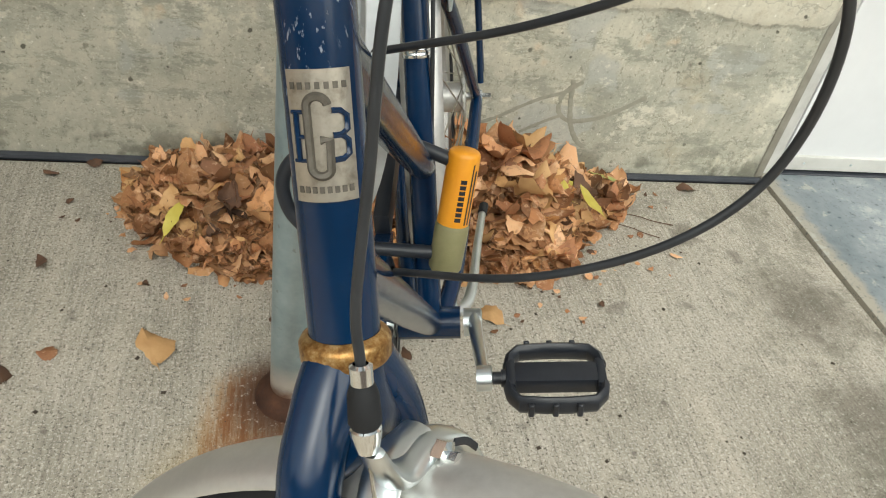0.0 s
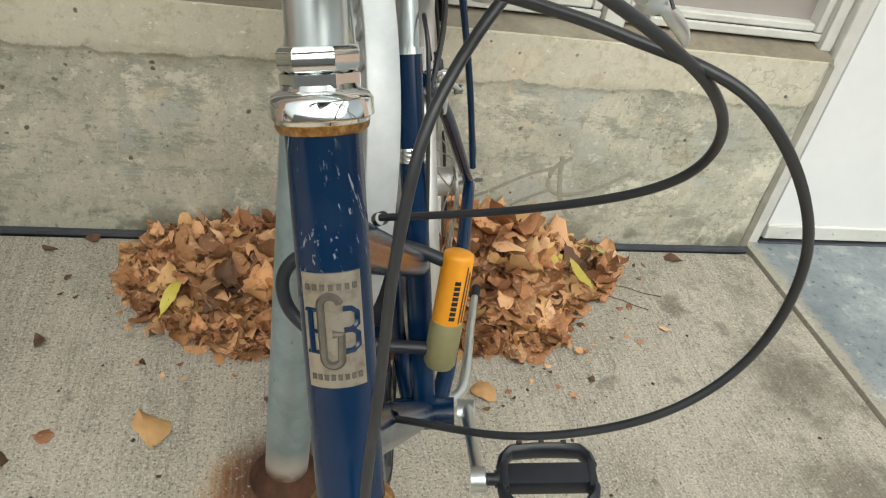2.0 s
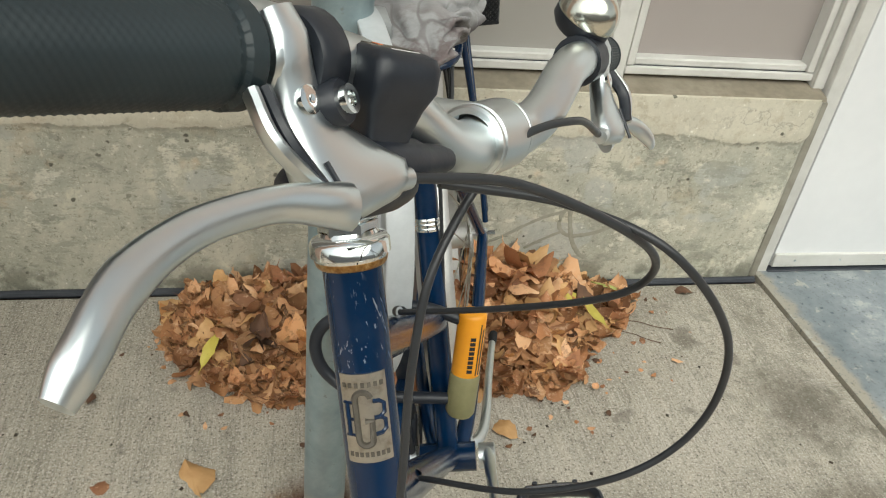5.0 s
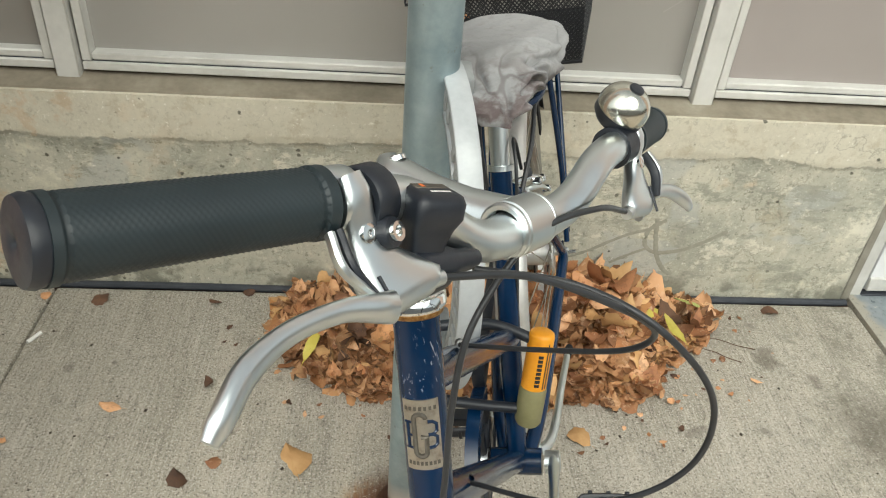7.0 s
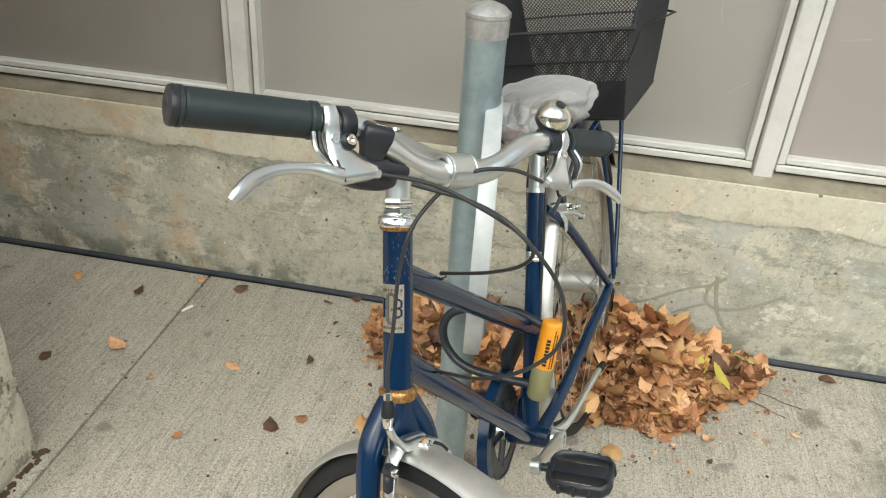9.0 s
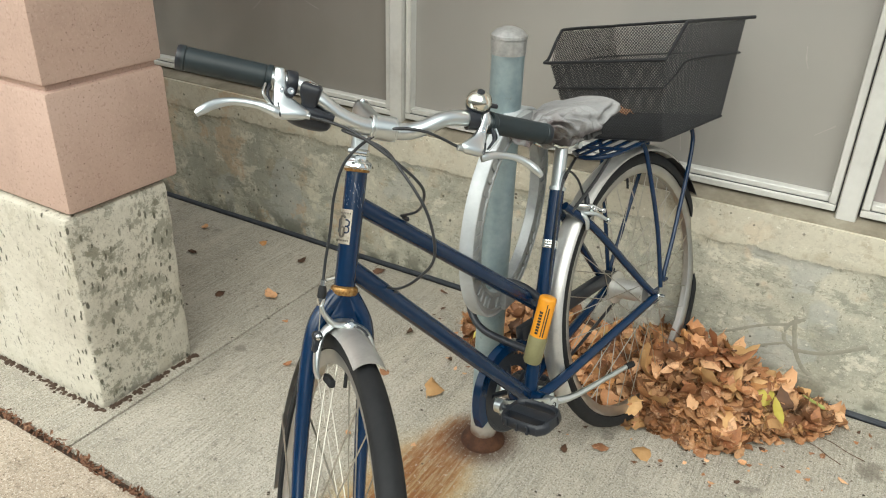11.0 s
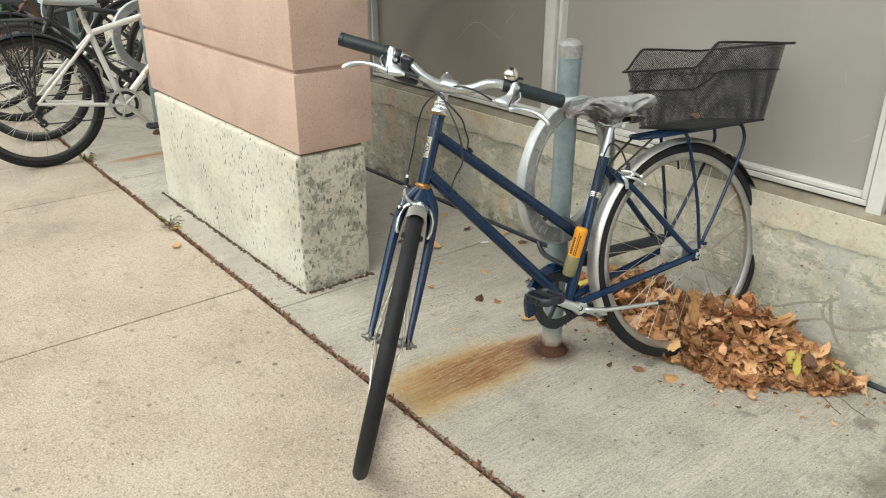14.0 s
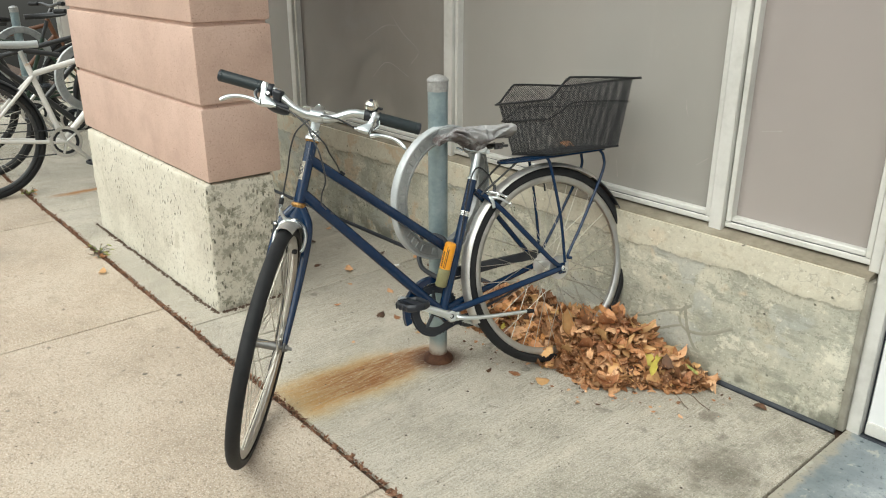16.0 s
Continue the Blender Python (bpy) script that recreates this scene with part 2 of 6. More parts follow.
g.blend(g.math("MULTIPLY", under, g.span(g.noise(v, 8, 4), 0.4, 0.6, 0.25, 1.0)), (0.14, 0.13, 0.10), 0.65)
crack = g.math("ABSOLUTE", g.math("SUBTRACT", g.noise(v, 2.3, 7, 0.6), 0.5))
g.blend(g.math("MULTIPLY", g.span(crack, 0.006, 0.001), g.span(g.noise(v, 1.1, 2), 0.48, 0.58)), (0.12, 0.11, 0.09), 0.35)
g.blend(g.math("MULTIPLY", g.span(g.noise(g.coords(scale=(1, 1, 1.3)), 3.6, 3, 0.5), 0.56, 0.585), g.math("SUBTRACT", 1.0, upper)), (0.40, 0.415, 0.40), 0.45)
g.blend(g.math("MULTIPLY", g.span(g.noise(g.coords(scale=(0.9, 1, 1.2)), 6.5, 9, 0.72), 0.565, 0.60), g.math("SUBTRACT", 1.0, upper)), (0.70, 0.67, 0.56), 0.6)
g.blend(g.math("MULTIPLY", g.span(g.noise(g.coords(scale=(0.7, 1, 1.5)), 8.0, 9, 0.78), 0.57, 0.60), g.math("SUBTRACT", 1.0, upper)), (0.20, 0.205, 0.165), 0.55)
g.blend(g.span(g.noise(v, 75, 5, 0.8), 0.62, 0.65), (0.80, 0.78, 0.70), 0.75)
g.blend(g.math("MULTIPLY", g.span(x, 0.1, -0.5), g.span(g.noise(v, 5.5, 7, 0.7), 0.54, 0.60)), (0.52, 0.36, 0.22), 0.5)
holes = g.math("MULTIPLY", g.span(g.math("ADD", g.cells(g.coords(scale=(1, 0, 1)), 23), g.math("MULTIPLY_ADD", g.noise(v, 120, 2), 0.20, -0.10)), 0.125, 0.075), g.span(g.noise(v, 7, 2), 0.46, 0.52))
g.blend(holes, (0.06, 0.055, 0.04), 0.85)
pits = g.math("MULTIPLY", g.span(g.math("ADD", g.cells(v, 38), g.math("MULTIPLY_ADD", g.noise(v, 90, 2), 0.2, -0.1)), 0.14, 0.06), g.span(g.noise(v, 4, 3), 0.5, 0.62))
g.blend(pits, (0.05, 0.045, 0.035), 0.9)
g.blend(g.math("MULTIPLY", g.span(g.noise(g.coords(scale=(0.6, 1, 1.6)), 11, 8, 0.8), 0.53, 0.58), g.math("SUBTRACT", 1.0, upper)), (0.25, 0.25, 0.205), 0.55)
g.blend(g.math("MULTIPLY", g.span(z, 0.11, 0.02), g.span(g.noise(v, 13, 6), 0.46, 0.6)), (0.13, 0.13, 0.10), 0.75)
g.relief(g.noise(v, 14, 6), 0.5, 0.006)
M_SCRAWL = material("smeared_paint", [(0.235, 0.23, 0.185), (0.335, 0.325, 0.265)], 0.9, scale=30, fine=120, bump=0.0)

M_PLINTH = material("pillar_plinth_concrete", [(0.46, 0.43, 0.36), (0.60, 0.57, 0.485), (0.67, 0.645, 0.56)], 0.9, scale=3, fine=50, bump=0.6, depth=0.004)
g = Graph(M_PLINTH)
v = g.coords()
ax = g.axes(v)
spots = g.noise(g.coords(scale=(1, 1, 0.4)), 60, 4, 0.7)
g.blend(g.span(spots, 0.62, 0.68), (0.12, 0.115, 0.09), 0.8)
slot = g.coords(scale=(1, 1, 0.42))
bore = g.math("MULTIPLY", g.span(g.math("ADD", g.cells(slot, 58), g.math("MULTIPLY_ADD", g.noise(v, 110, 2), 0.30, -0.15)), 0.25, 0.17), g.span(g.noise(g.coords(scale=(1, 1, 0.5)), 4.5, 3), 0.44, 0.52))
g.blend(bore, (0.085, 0.08, 0.06), 0.9)
g.blend(g.span(g.noise(g.coords(scale=(1, 1, 0.55)), 7, 7, 0.75), 0.57, 0.62), (0.47, 0.44, 0.35), 0.6)
g.relief(bore, 0.7, -0.006)
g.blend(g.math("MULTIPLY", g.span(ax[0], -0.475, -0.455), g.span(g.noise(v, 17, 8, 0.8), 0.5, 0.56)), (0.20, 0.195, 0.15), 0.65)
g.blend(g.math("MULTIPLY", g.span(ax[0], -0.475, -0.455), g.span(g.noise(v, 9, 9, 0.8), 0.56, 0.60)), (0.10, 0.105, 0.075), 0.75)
g.blend(g.span(g.noise(v, 130, 4, 0.7), 0.56, 0.66), (0.20, 0.19, 0.145), 0.5)
g.blend(g.span(g.noise(v, 9, 6, 0.7), 0.56, 0.7), (0.38, 0.35, 0.265), 0.5)
g.relief(g.noise(v, 25, 5), 0.6, 0.005)
M_PINK = material("pink_cast_stone", [(0.455, 0.325, 0.265), (0.535, 0.385, 0.318), (0.585, 0.43, 0.36)], 0.85, scale=4, fine=130, bump=0.35)
g = Graph(M_PINK)
v = g.coords()
g.blend(g.math("MULTIPLY", g.span(g.cells(v, 75), 0.16, 0.06), g.span(g.noise(v, 14, 3), 0.48, 0.6)), (0.10, 0.055, 0.042), 0.8)
g.blend(g.span(g.noise(v, 160, 4, 0.7), 0.56, 0.66), (0.30, 0.19, 0.15), 0.5)
g.blend(g.span(g.noise(v, 150, 3, 0.7), 0.42, 0.34), (0.64, 0.48, 0.41), 0.4)
g.blend(g.span(g.noise(v, 2.2, 5), 0.55, 0.72), (0.40, 0.285, 0.235), 0.6)
M_SOFFIT = material("grey_soffit", [(0.40, 0.39, 0.37), (0.5, 0.49, 0.47)], 0.9, scale=2)
M_FRAME = material("cream_aluminium", [(0.47, 0.465, 0.435), (0.575, 0.57, 0.54), (0.63, 0.625, 0.595)], 0.4, scale=5, fine=60, bump=0.08)
# weathered brown, deepened for the shadow band below the window frames
M_SILL = material("weathered_shadow_toned_sill", [(0.15, 0.13, 0.095), (0.23, 0.20, 0.15), (0.31, 0.28, 0.22)], 0.85, scale=7, fine=80, bump=0.3)
M_DOOR = material("white_door_paint", [(0.68, 0.69, 0.70), (0.75, 0.76, 0.77)], 0.45, scale=2, fine=30, bump=0.05)
M_GLASS = material("film_backed_glass", [(0.315, 0.280, 0.268), (0.350, 0.312, 0.298)], 0.75, scale=1.2, fine=6, bump=0.0, coat=0.9, rough_var=0.05)
g = Graph(M_GLASS)
v = g.coords(scale=(1, 1, 0.35), turn=0.4)
g.blend(g.span(g.noise(v, 0.9, 3), 0.4, 0.65), (0.235, 0.215, 0.20), 0.5)
# left panes: smeared glass, dim reflection and unlit room put into the colour
M_GLASS_SHADED = material("smeared_shade_toned_glass", [(0.225, 0.208, 0.188), (0.265, 0.246, 0.224)], 0.6, scale=1.2, fine=6, bump=0.0, coat=0.9, rough_var=0.05)
g = Graph(M_GLASS_SHADED)
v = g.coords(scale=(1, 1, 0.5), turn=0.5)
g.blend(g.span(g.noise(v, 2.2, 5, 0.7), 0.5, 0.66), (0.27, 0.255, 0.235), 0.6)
M_GLASS_GREY = material("grey_film_glass", [(0.285, 0.272, 0.252), (0.315, 0.300, 0.280)], 0.75, scale=1.2, fine=6, bump=0.0, coat=0.9, rough_var=0.05)
g = Graph(M_GLASS_GREY)
v = g.coords(scale=(1, 1, 0.35), turn=0.4)
g.blend(g.span(g.noise(v, 0.9, 3), 0.4, 0.65), (0.24, 0.228, 0.208), 0.5)
g.blend(g.span(g.noise(v, 6, 6, 0.7), 0.56, 0.68), (0.33, 0.315, 0.295), 0.35)
# sealant grey taken darker, to carry the shadow of the gap beside the jamb
M_SEAL = material("shadow_toned_sealant", [(0.20, 0.185, 0.15), (0.31, 0.295, 0.25)], 0.8, scale=18, fine=60, bump=0.2)

# bicycle
M_BLUE = material("navy_paint", [(0.0010, 0.0145, 0.046), (0.0012, 0.0180, 0.058), (0.0016, 0.0220, 0.068)], 0.18, scale=9, fine=150, bump=0.01, spec=0.45)
g = Graph(M_BLUE)
v = g.coords()
chips = g.span(g.noise(g.coords(scale=(1, 1, 0.35)), 95, 5, 0.75), 0.76, 0.79)
g.blend(chips, (0.40, 0.42, 0.44), 0.6)
dust = g.span(g.noise(v, 22, 5), 0.52, 0.75)
g.blend(dust, (0.05, 0.06, 0.085), 0.16)
M_BLUE_WORN = M_BLUE.copy()
M_BLUE_WORN.name = "scratched_navy_paint"
g = Graph(M_BLUE_WORN)
v = g.coords()
x, y, z = g.axes(v)
scr = g.math("MULTIPLY", g.span(g.noise(g.coords(scale=(1, 1, 0.025)), 520, 3, 0.6), 0.60, 0.68), g.math("MULTIPLY", g.span(z, 0.735, 0.78), g.span(g.noise(g.coords(scale=(1, 1, 0.2)), 60, 2), 0.48, 0.58)))
g.blend(scr, (0.36, 0.41, 0.48), 0.6)
M_CHROME = material("chrome", [(0.72, 0.75, 0.745), (0.82, 0.85, 0.845)], 0.10, 1.0, scale=20, fine=200, bump=0.004, rough_var=0.03)
M_ALLOY = material("brushed_alloy", [(0.62, 0.665, 0.675), (0.67, 0.72, 0.73), (0.72, 0.77, 0.78)], 0.30, 1.0, scale=6, fine=30, bump=0.0, rough_var=0.06)
M_FENDER = material("dull_alloy", [(0.56, 0.555, 0.535), (0.68, 0.675, 0.655), (0.76, 0.755, 0.73)], 0.46, 0.9, scale=14, fine=220, bump=0.06)
M_RIM = material("rim_alloy", [(0.42, 0.415, 0.40), (0.54, 0.535, 0.52)], 0.4, 1.0, scale=16, fine=200, bump=0.05)
M_GOLD = material("rusted_brass_race", [(0.16, 0.07, 0.022), (0.38, 0.21, 0.07), (0.62, 0.45, 0.22)], 0.38, 0.85, scale=260, fine=700, bump=0.12, depth=0.0002, rough_var=0.12)
M_RUBBER = material("black_rubber", [(0.009, 0.010, 0.0115), (0.017, 0.018, 0.020)], 0.66, scale=25, fine=240, bump=0.2, depth=0.0008, spec=0.3)
M_GRIP = material("knurled_rubber_grip", [(0.010, 0.018, 0.022), (0.016, 0.027, 0.032)], 0.48, scale=25, fine=240, bump=0.05)
M_PLASTIC = material("black_plastic", [(0.010, 0.013, 0.019), (0.018, 0.022, 0.030)], 0.4, scale=25, fine=200, bump=0.08)
M_CABLE = material("black_cable_housing", [(0.018, 0.020, 0.023), (0.028, 0.031, 0.035)], 0.35, scale=40, fine=200, bump=0.04)
M_SPOKE = material("stainless_spoke", [(0.42, 0.40, 0.35), (0.58, 0.56, 0.50)], 0.38, 1.0, scale=60, bump=0.0)
M_BADGE = material("pewter_badge", [(0.25, 0.22, 0.175), (0.43, 0.39, 0.325), (0.50, 0.46, 0.39)], 0.38, 0.85, scale=110, fine=420, bump=0.15, depth=0.0006)
M_BADGE_DARK = material("darkened_pewter", [(0.085, 0.078, 0.065), (0.15, 0.135, 0.112)], 0.6, 0.5, scale=200, fine=600, bump=0.3, depth=0.0005)
M_CLOTH = material("grey_saddle_cloth", [(0.225, 0.23, 0.235), (0.285, 0.287, 0.29), (0.345, 0.345, 0.345)], 0.85, scale=12, fine=300, bump=0.25, depth=0.001)
g = Graph(M_CLOTH)
v = g.coords()
x, y, z = g.axes(v)
g.blend(g.math("MULTIPLY", g.span(y, -0.27, -0.36), g.span(g.noise(v, 30, 4), 0.42, 0.6)), (0.085, 0.052, 0.05), 0.8)
g.blend(g.span(g.noise(v, 60, 4), 0.55, 0.7), (0.20, 0.185, 0.18), 0.4)
crease = g.math("ABSOLUTE", g.math("SUBTRACT", g.noise(g.coords(scale=(1, 0.55, 1)), 24, 3), 0.5))
# mud low on the cloth, deepened in colour for the underside's shade
g.blend(g.math("MULTIPLY", g.span(g.math("ADD", z, g.math("MULTIPLY", g.noise(v, 26, 4), 0.03)), 0.800, 0.785), g.span(g.noise(v, 34, 3), 0.40, 0.55)), (0.055, 0.04, 0.042), 0.75)
foldline = g.math("ABSOLUTE", g.math("SUBTRACT", g.noise(g.coords(scale=(1, 0.3, 0.8), turn=0.3), 24, 1), 0.5))
front = g.span(y, -0.22, -0.34)
# shade of the folds put into the colour along their grooves
g.blend(g.math("MULTIPLY", front, g.span(foldline, 0.03, 0.004)), (0.10, 0.085, 0.085), 0.6)
g.relief(g.math("MULTIPLY", front, g.span(foldline, 0.0, 0.14)), 0.7, 0.006)
g.relief(g.span(crease, 0.0, 0.3), 0.2, 0.004)
M_BASKET = material("black_coated_wire", [(0.009, 0.010, 0.012), (0.019, 0.020, 0.023)], 0.45, scale=40, bump=0.0, spec=0.3)
M_YELLOW = material("amber_lock_sleeve", [(0.70, 0.27, 0.012), (0.78, 0.33, 0.02)], 0.4, scale=20, fine=200, bump=0.04)
M_ORANGE = material("orange_plastic", [(0.6, 0.12, 0.01), (0.7, 0.16, 0.02)], 0.4, scale=30, bump=0.0)
M_OLIVE = material("faded_olive_sleeve", [(0.17, 0.16, 0.075), (0.23, 0.215, 0.11)], 0.5, scale=30, fine=200, bump=0.06)
M_WHITE = material("worn_white_paint", [(0.70, 0.69, 0.66), (0.80, 0.79, 0.77)], 0.35, scale=9, bump=0.03, coat=0.2)
g = Graph(M_WHITE)
g.blend(g.span(g.noise(g.coords(), 11, 4), 0.60, 0.68), (0.42, 0.22, 0.08), 0.7)
M_DARK = material("dark_frame_paint", [(0.018, 0.02, 0.022), (0.035, 0.037, 0.04)], 0.35, scale=9, coat=0.2)
M_GREEN = material("dark_green_paint", [(0.012, 0.030, 0.018), (0.02, 0.045, 0.028)], 0.35, scale=9, coat=0.2)
M_BROWNPAINT = material("rusty_brown_paint", [(0.09, 0.035, 0.018), (0.16, 0.07, 0.035)], 0.5, scale=12)
M_ZINC = material("galvanised_steel", [(0.21, 0.285, 0.31), (0.29, 0.37, 0.395), (0.37, 0.45, 0.475)], 0.42, 0.55, scale=16, fine=90, bump=0.1, rough_var=0.12)
g = Graph(M_ZINC)
v = g.coords()
x, y, z = g.axes(v)
g.blend(g.span(g.math("ADD", z, g.math("MULTIPLY", g.noise(v, 16, 4), 0.05)), 0.115, 0.07), (0.60, 0.57, 0.51), 0.85)
g.blend(g.span(g.math("ADD", z, g.math("MULTIPLY", g.noise(v, 16, 4), 0.05)), 0.072, 0.045), (0.15, 0.06, 0.025), 0.95)
g.blend(g.span(g.noise(v, 60, 5), 0.66, 0.72), (0.20, 0.22, 0.2), 0.6)
M_CAST = material("cast_aluminium", [(0.26, 0.275, 0.28), (0.35, 0.37, 0.375), (0.44, 0.455, 0.46)], 0.45, 0.4, scale=14, fine=130, bump=0.3, depth=0.0015)
M_RUST = material("rusted_steel", [(0.03, 0.013, 0.008), (0.065, 0.026, 0.013), (0.11, 0.048, 0.022)], 0.85, 0.2, scale=30, fine=160, bump=0.6)
M_LEAF = material("dry_leaf", [(0.27, 0.120, 0.045), (0.44, 0.23, 0.095), (0.60, 0.37, 0.18)], 0.7, scale=18, fine=90, bump=0.3, depth=0.002)
LEAF_TINTS = ((0.0, (0.065, 0.020, 0.010)), (0.24, (0.20, 0.066, 0.028)), (0.45, (0.37, 0.155, 0.064)), (0.66, (0.51, 0.255, 0.120)), (0.90, (0.62, 0.37, 0.205)), (1.0, (0.48, 0.21, 0.06)))


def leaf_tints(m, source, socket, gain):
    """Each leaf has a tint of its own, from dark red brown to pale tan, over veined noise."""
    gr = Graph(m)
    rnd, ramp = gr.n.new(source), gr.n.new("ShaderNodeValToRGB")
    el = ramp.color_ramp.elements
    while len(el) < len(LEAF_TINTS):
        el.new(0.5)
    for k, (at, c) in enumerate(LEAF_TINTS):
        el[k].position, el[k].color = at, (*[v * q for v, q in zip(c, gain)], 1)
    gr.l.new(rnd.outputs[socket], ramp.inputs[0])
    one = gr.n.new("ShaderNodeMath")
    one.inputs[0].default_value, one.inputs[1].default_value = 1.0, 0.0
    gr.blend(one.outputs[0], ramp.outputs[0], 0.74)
    vec = gr.coords()
    gr.blend(gr.span(gr.noise(vec, 70, 5, 0.7), 0.54, 0.66), (0.13, 0.05, 0.024), 0.45)
    gr.blend(gr.span(gr.noise(vec, 55, 5, 0.7), 0.46, 0.36), (0.70, 0.49, 0.32), 0.45)


# upper leaves lightened in tint, to stand out from the shaded layers below
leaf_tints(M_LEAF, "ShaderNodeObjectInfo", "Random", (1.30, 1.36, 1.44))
M_LEAFDARK = material("brown_rotten_leaf", [(0.06, 0.032, 0.02), (0.13, 0.065, 0.035)], 0.75, scale=25, fine=90, bump=0.3, each=0.3)
M_LEAFGOLD = material("golden_leaf", [(0.42, 0.225, 0.085), (0.60, 0.37, 0.17)], 0.65, scale=25, fine=90, bump=0.3, each=0.15)
M_LEAFYELLOW = material("yellow_green_leaf", [(0.42, 0.34, 0.05), (0.52, 0.44, 0.09)], 0.6, scale=25, fine=90, bump=0.3, each=0.15)
M_LEAFGREEN = material("green_leaf", [(0.24, 0.27, 0.06), (0.34, 0.36, 0.12)], 0.6, scale=25, fine=90, bump=0.3, each=0.2)
M_CAP = material("dull_zinc_cap", [(0.30, 0.305, 0.30), (0.40, 0.405, 0.40), (0.50, 0.505, 0.50)], 0.4, 0.6, scale=40, fine=160, bump=0.1)
M_BAND = material("pale_worn_zinc", [(0.42, 0.45, 0.465), (0.50, 0.53, 0.545), (0.58, 0.61, 0.62)], 0.5, 0.25, scale=20, fine=110, bump=0.15, depth=0.0012)
M_RIM_DARK = material("tarnished_rim", [(0.16, 0.16, 0.158), (0.26, 0.258, 0.25)], 0.45, 0.8, scale=16, fine=200, bump=0.05)
M_PALE_VINYL = material("pale_grey_vinyl", [(0.42, 0.46, 0.475), (0.52, 0.555, 0.565)], 0.5, scale=14, fine=120, bump=0.05)
M_DOME = material("yellowed_chrome", [(0.62, 0.62, 0.54), (0.72, 0.715, 0.63)], 0.19, 1.0, scale=60, fine=200, bump=0.01, rough_var=0.04)


# ---- mesh helpers: a shape is (verts, faces) ----
TAU = 2 * math.pi


def joined(*shapes):
    vs, fs = [], []
    for v, f in shapes:
        k = len(vs)
        vs += list(v)
        fs += [tuple(i + k for i in p) for p in f]
    return vs, fs


def moved(shape, m):
    return [m @ Vector(v) for v in shape[0]], shape[1]


def part(name, shape, mat, parent=None, label="", smooth=40):
    me = bpy.data.meshes.new(name)
    if isinstance(shape, bmesh.types.BMesh):
        shape.to_mesh(me)
        shape.free()
    else:
        me.from_pydata([tuple(v) for v in shape[0]], [], shape[1])
    if smooth:
        me.shade_smooth()
        me.set_sharp_from_angle(angle=radians(smooth))
    me.materials.append(mat)
    ob = new(name, me)
    if parent:
        ob.parent = parent
    return tagged(ob, label)


def piece(name, me, m, parent):
    ob = new(name, me)
    ob.parent = parent
    ob.matrix_local = m
    return ob


def mesh_of(name, shape, mat, smooth=40):
    me = bpy.data.meshes.new(name)
    me.from_pydata([tuple(v) for v in shape[0]], [], shape[1])
    if smooth:
        me.shade_smooth()
        me.set_sharp_from_angle(angle=radians(smooth))
    me.materials.append(mat)
    return me


def thing(name, label, category, m=None, group="", kind=""):
    ob = new(name)
    ob.empty_display_size = 0.1
    if m:
        ob.matrix_world = m
    return tagged(ob, label, category, group, kind)


def spline(ctrl, n=8):
    """A smooth line through the control points."""
    p = [Vector(c) for c in ctrl]
    p = [2 * p[0] - p[1], *p, 2 * p[-1] - p[-2]]
    out = []
    for i in range(1, len(p) - 2):
        a, b, c, d = p[i - 1 : i + 3]
        for k in range(n):
            t = k / n
            out.append(0.5 * (2 * b + (c - a) * t + (2 * a - 5 * b + 4 * c - d) * t * t + (3 * b - a - 3 * c + d) * t**3))
    return out + [p[-2]]


def tube(pts, r, seg=10, closed=False, flat=(1, 1), side=None):
    """A round bar along points; r one radius or one for each point. flat: scales across and along the side vector."""
    pts = [Vector(p) for p in pts]
    rs = [r] * len(pts) if isinstance(r, (int, float)) else list(r)
    if len(rs) != len(pts):
        rs = [float(a) for a in np.interp(np.linspace(0, 1, len(pts)), np.linspace(0, 1, len(rs)), rs)]
    vs, fs, n = [], [], len(pts)
    u = None
    for i, p in enumerate(pts):
        t = (pts[(i + 1) % n] - pts[i - 1]) if closed else (pts[min(i + 1, n - 1)] - pts[max(i - 1, 0)])
        t.normalize()
        if side:
            u = Vector(side)
        elif u is None:
            u = Vector((0, 0, 1)) if abs(t.z) < 0.9 else Vector((1, 0, 0))
        u = (u - t * u.dot(t)).normalized()
        w = t.cross(u)
        for k in range(seg):
            a = TAU * k / seg
            vs.append(p + (u * math.cos(a) * flat[1] + w * math.sin(a) * flat[0]) * rs[i])
    for i in range(n if closed else n - 1):
        j = (i + 1) % n
        for k in range(seg):
            l = (k + 1) % seg
            fs.append((i * seg + k, i * seg + l, j * seg + l, j * seg + k))
    if not closed:
        fs.append(tuple(reversed(range(seg))))
        fs.append(tuple((n - 1) * seg + k for k in range(seg)))
    return vs, fs


def bar(a, b, r0, r1=None, seg=12):
    return tube([a, b], [r0, r0 if r1 is None else r1], seg)


def lathe(profile, seg=32, arc=(0.0, TAU), loop=False):
    """Turns (x, radius) about the x axis. loop: the profile closes on itself."""
    full = abs(arc[1] - arc[0] - TAU) < 1e-6
    n, m = (seg if full else seg + 1), len(profile)
    vs = [(x, r * math.sin(a), r * math.cos(a)) for i in range(n) for a in [arc[0] + (arc[1] - arc[0]) * i / seg] for x, r in profile]
    fs = []
    for i in range(seg):
        j = (i + 1) % n
        for k in range(m if loop else m - 1):
            l = (k + 1) % m
            fs.append((i * m + k, j * m + k, j * m + l, i * m + l))
    if not full and loop:
        fs += [tuple(range(m)), tuple(reversed([(n - 1) * m + k for k in range(m)]))]
    return vs, fs


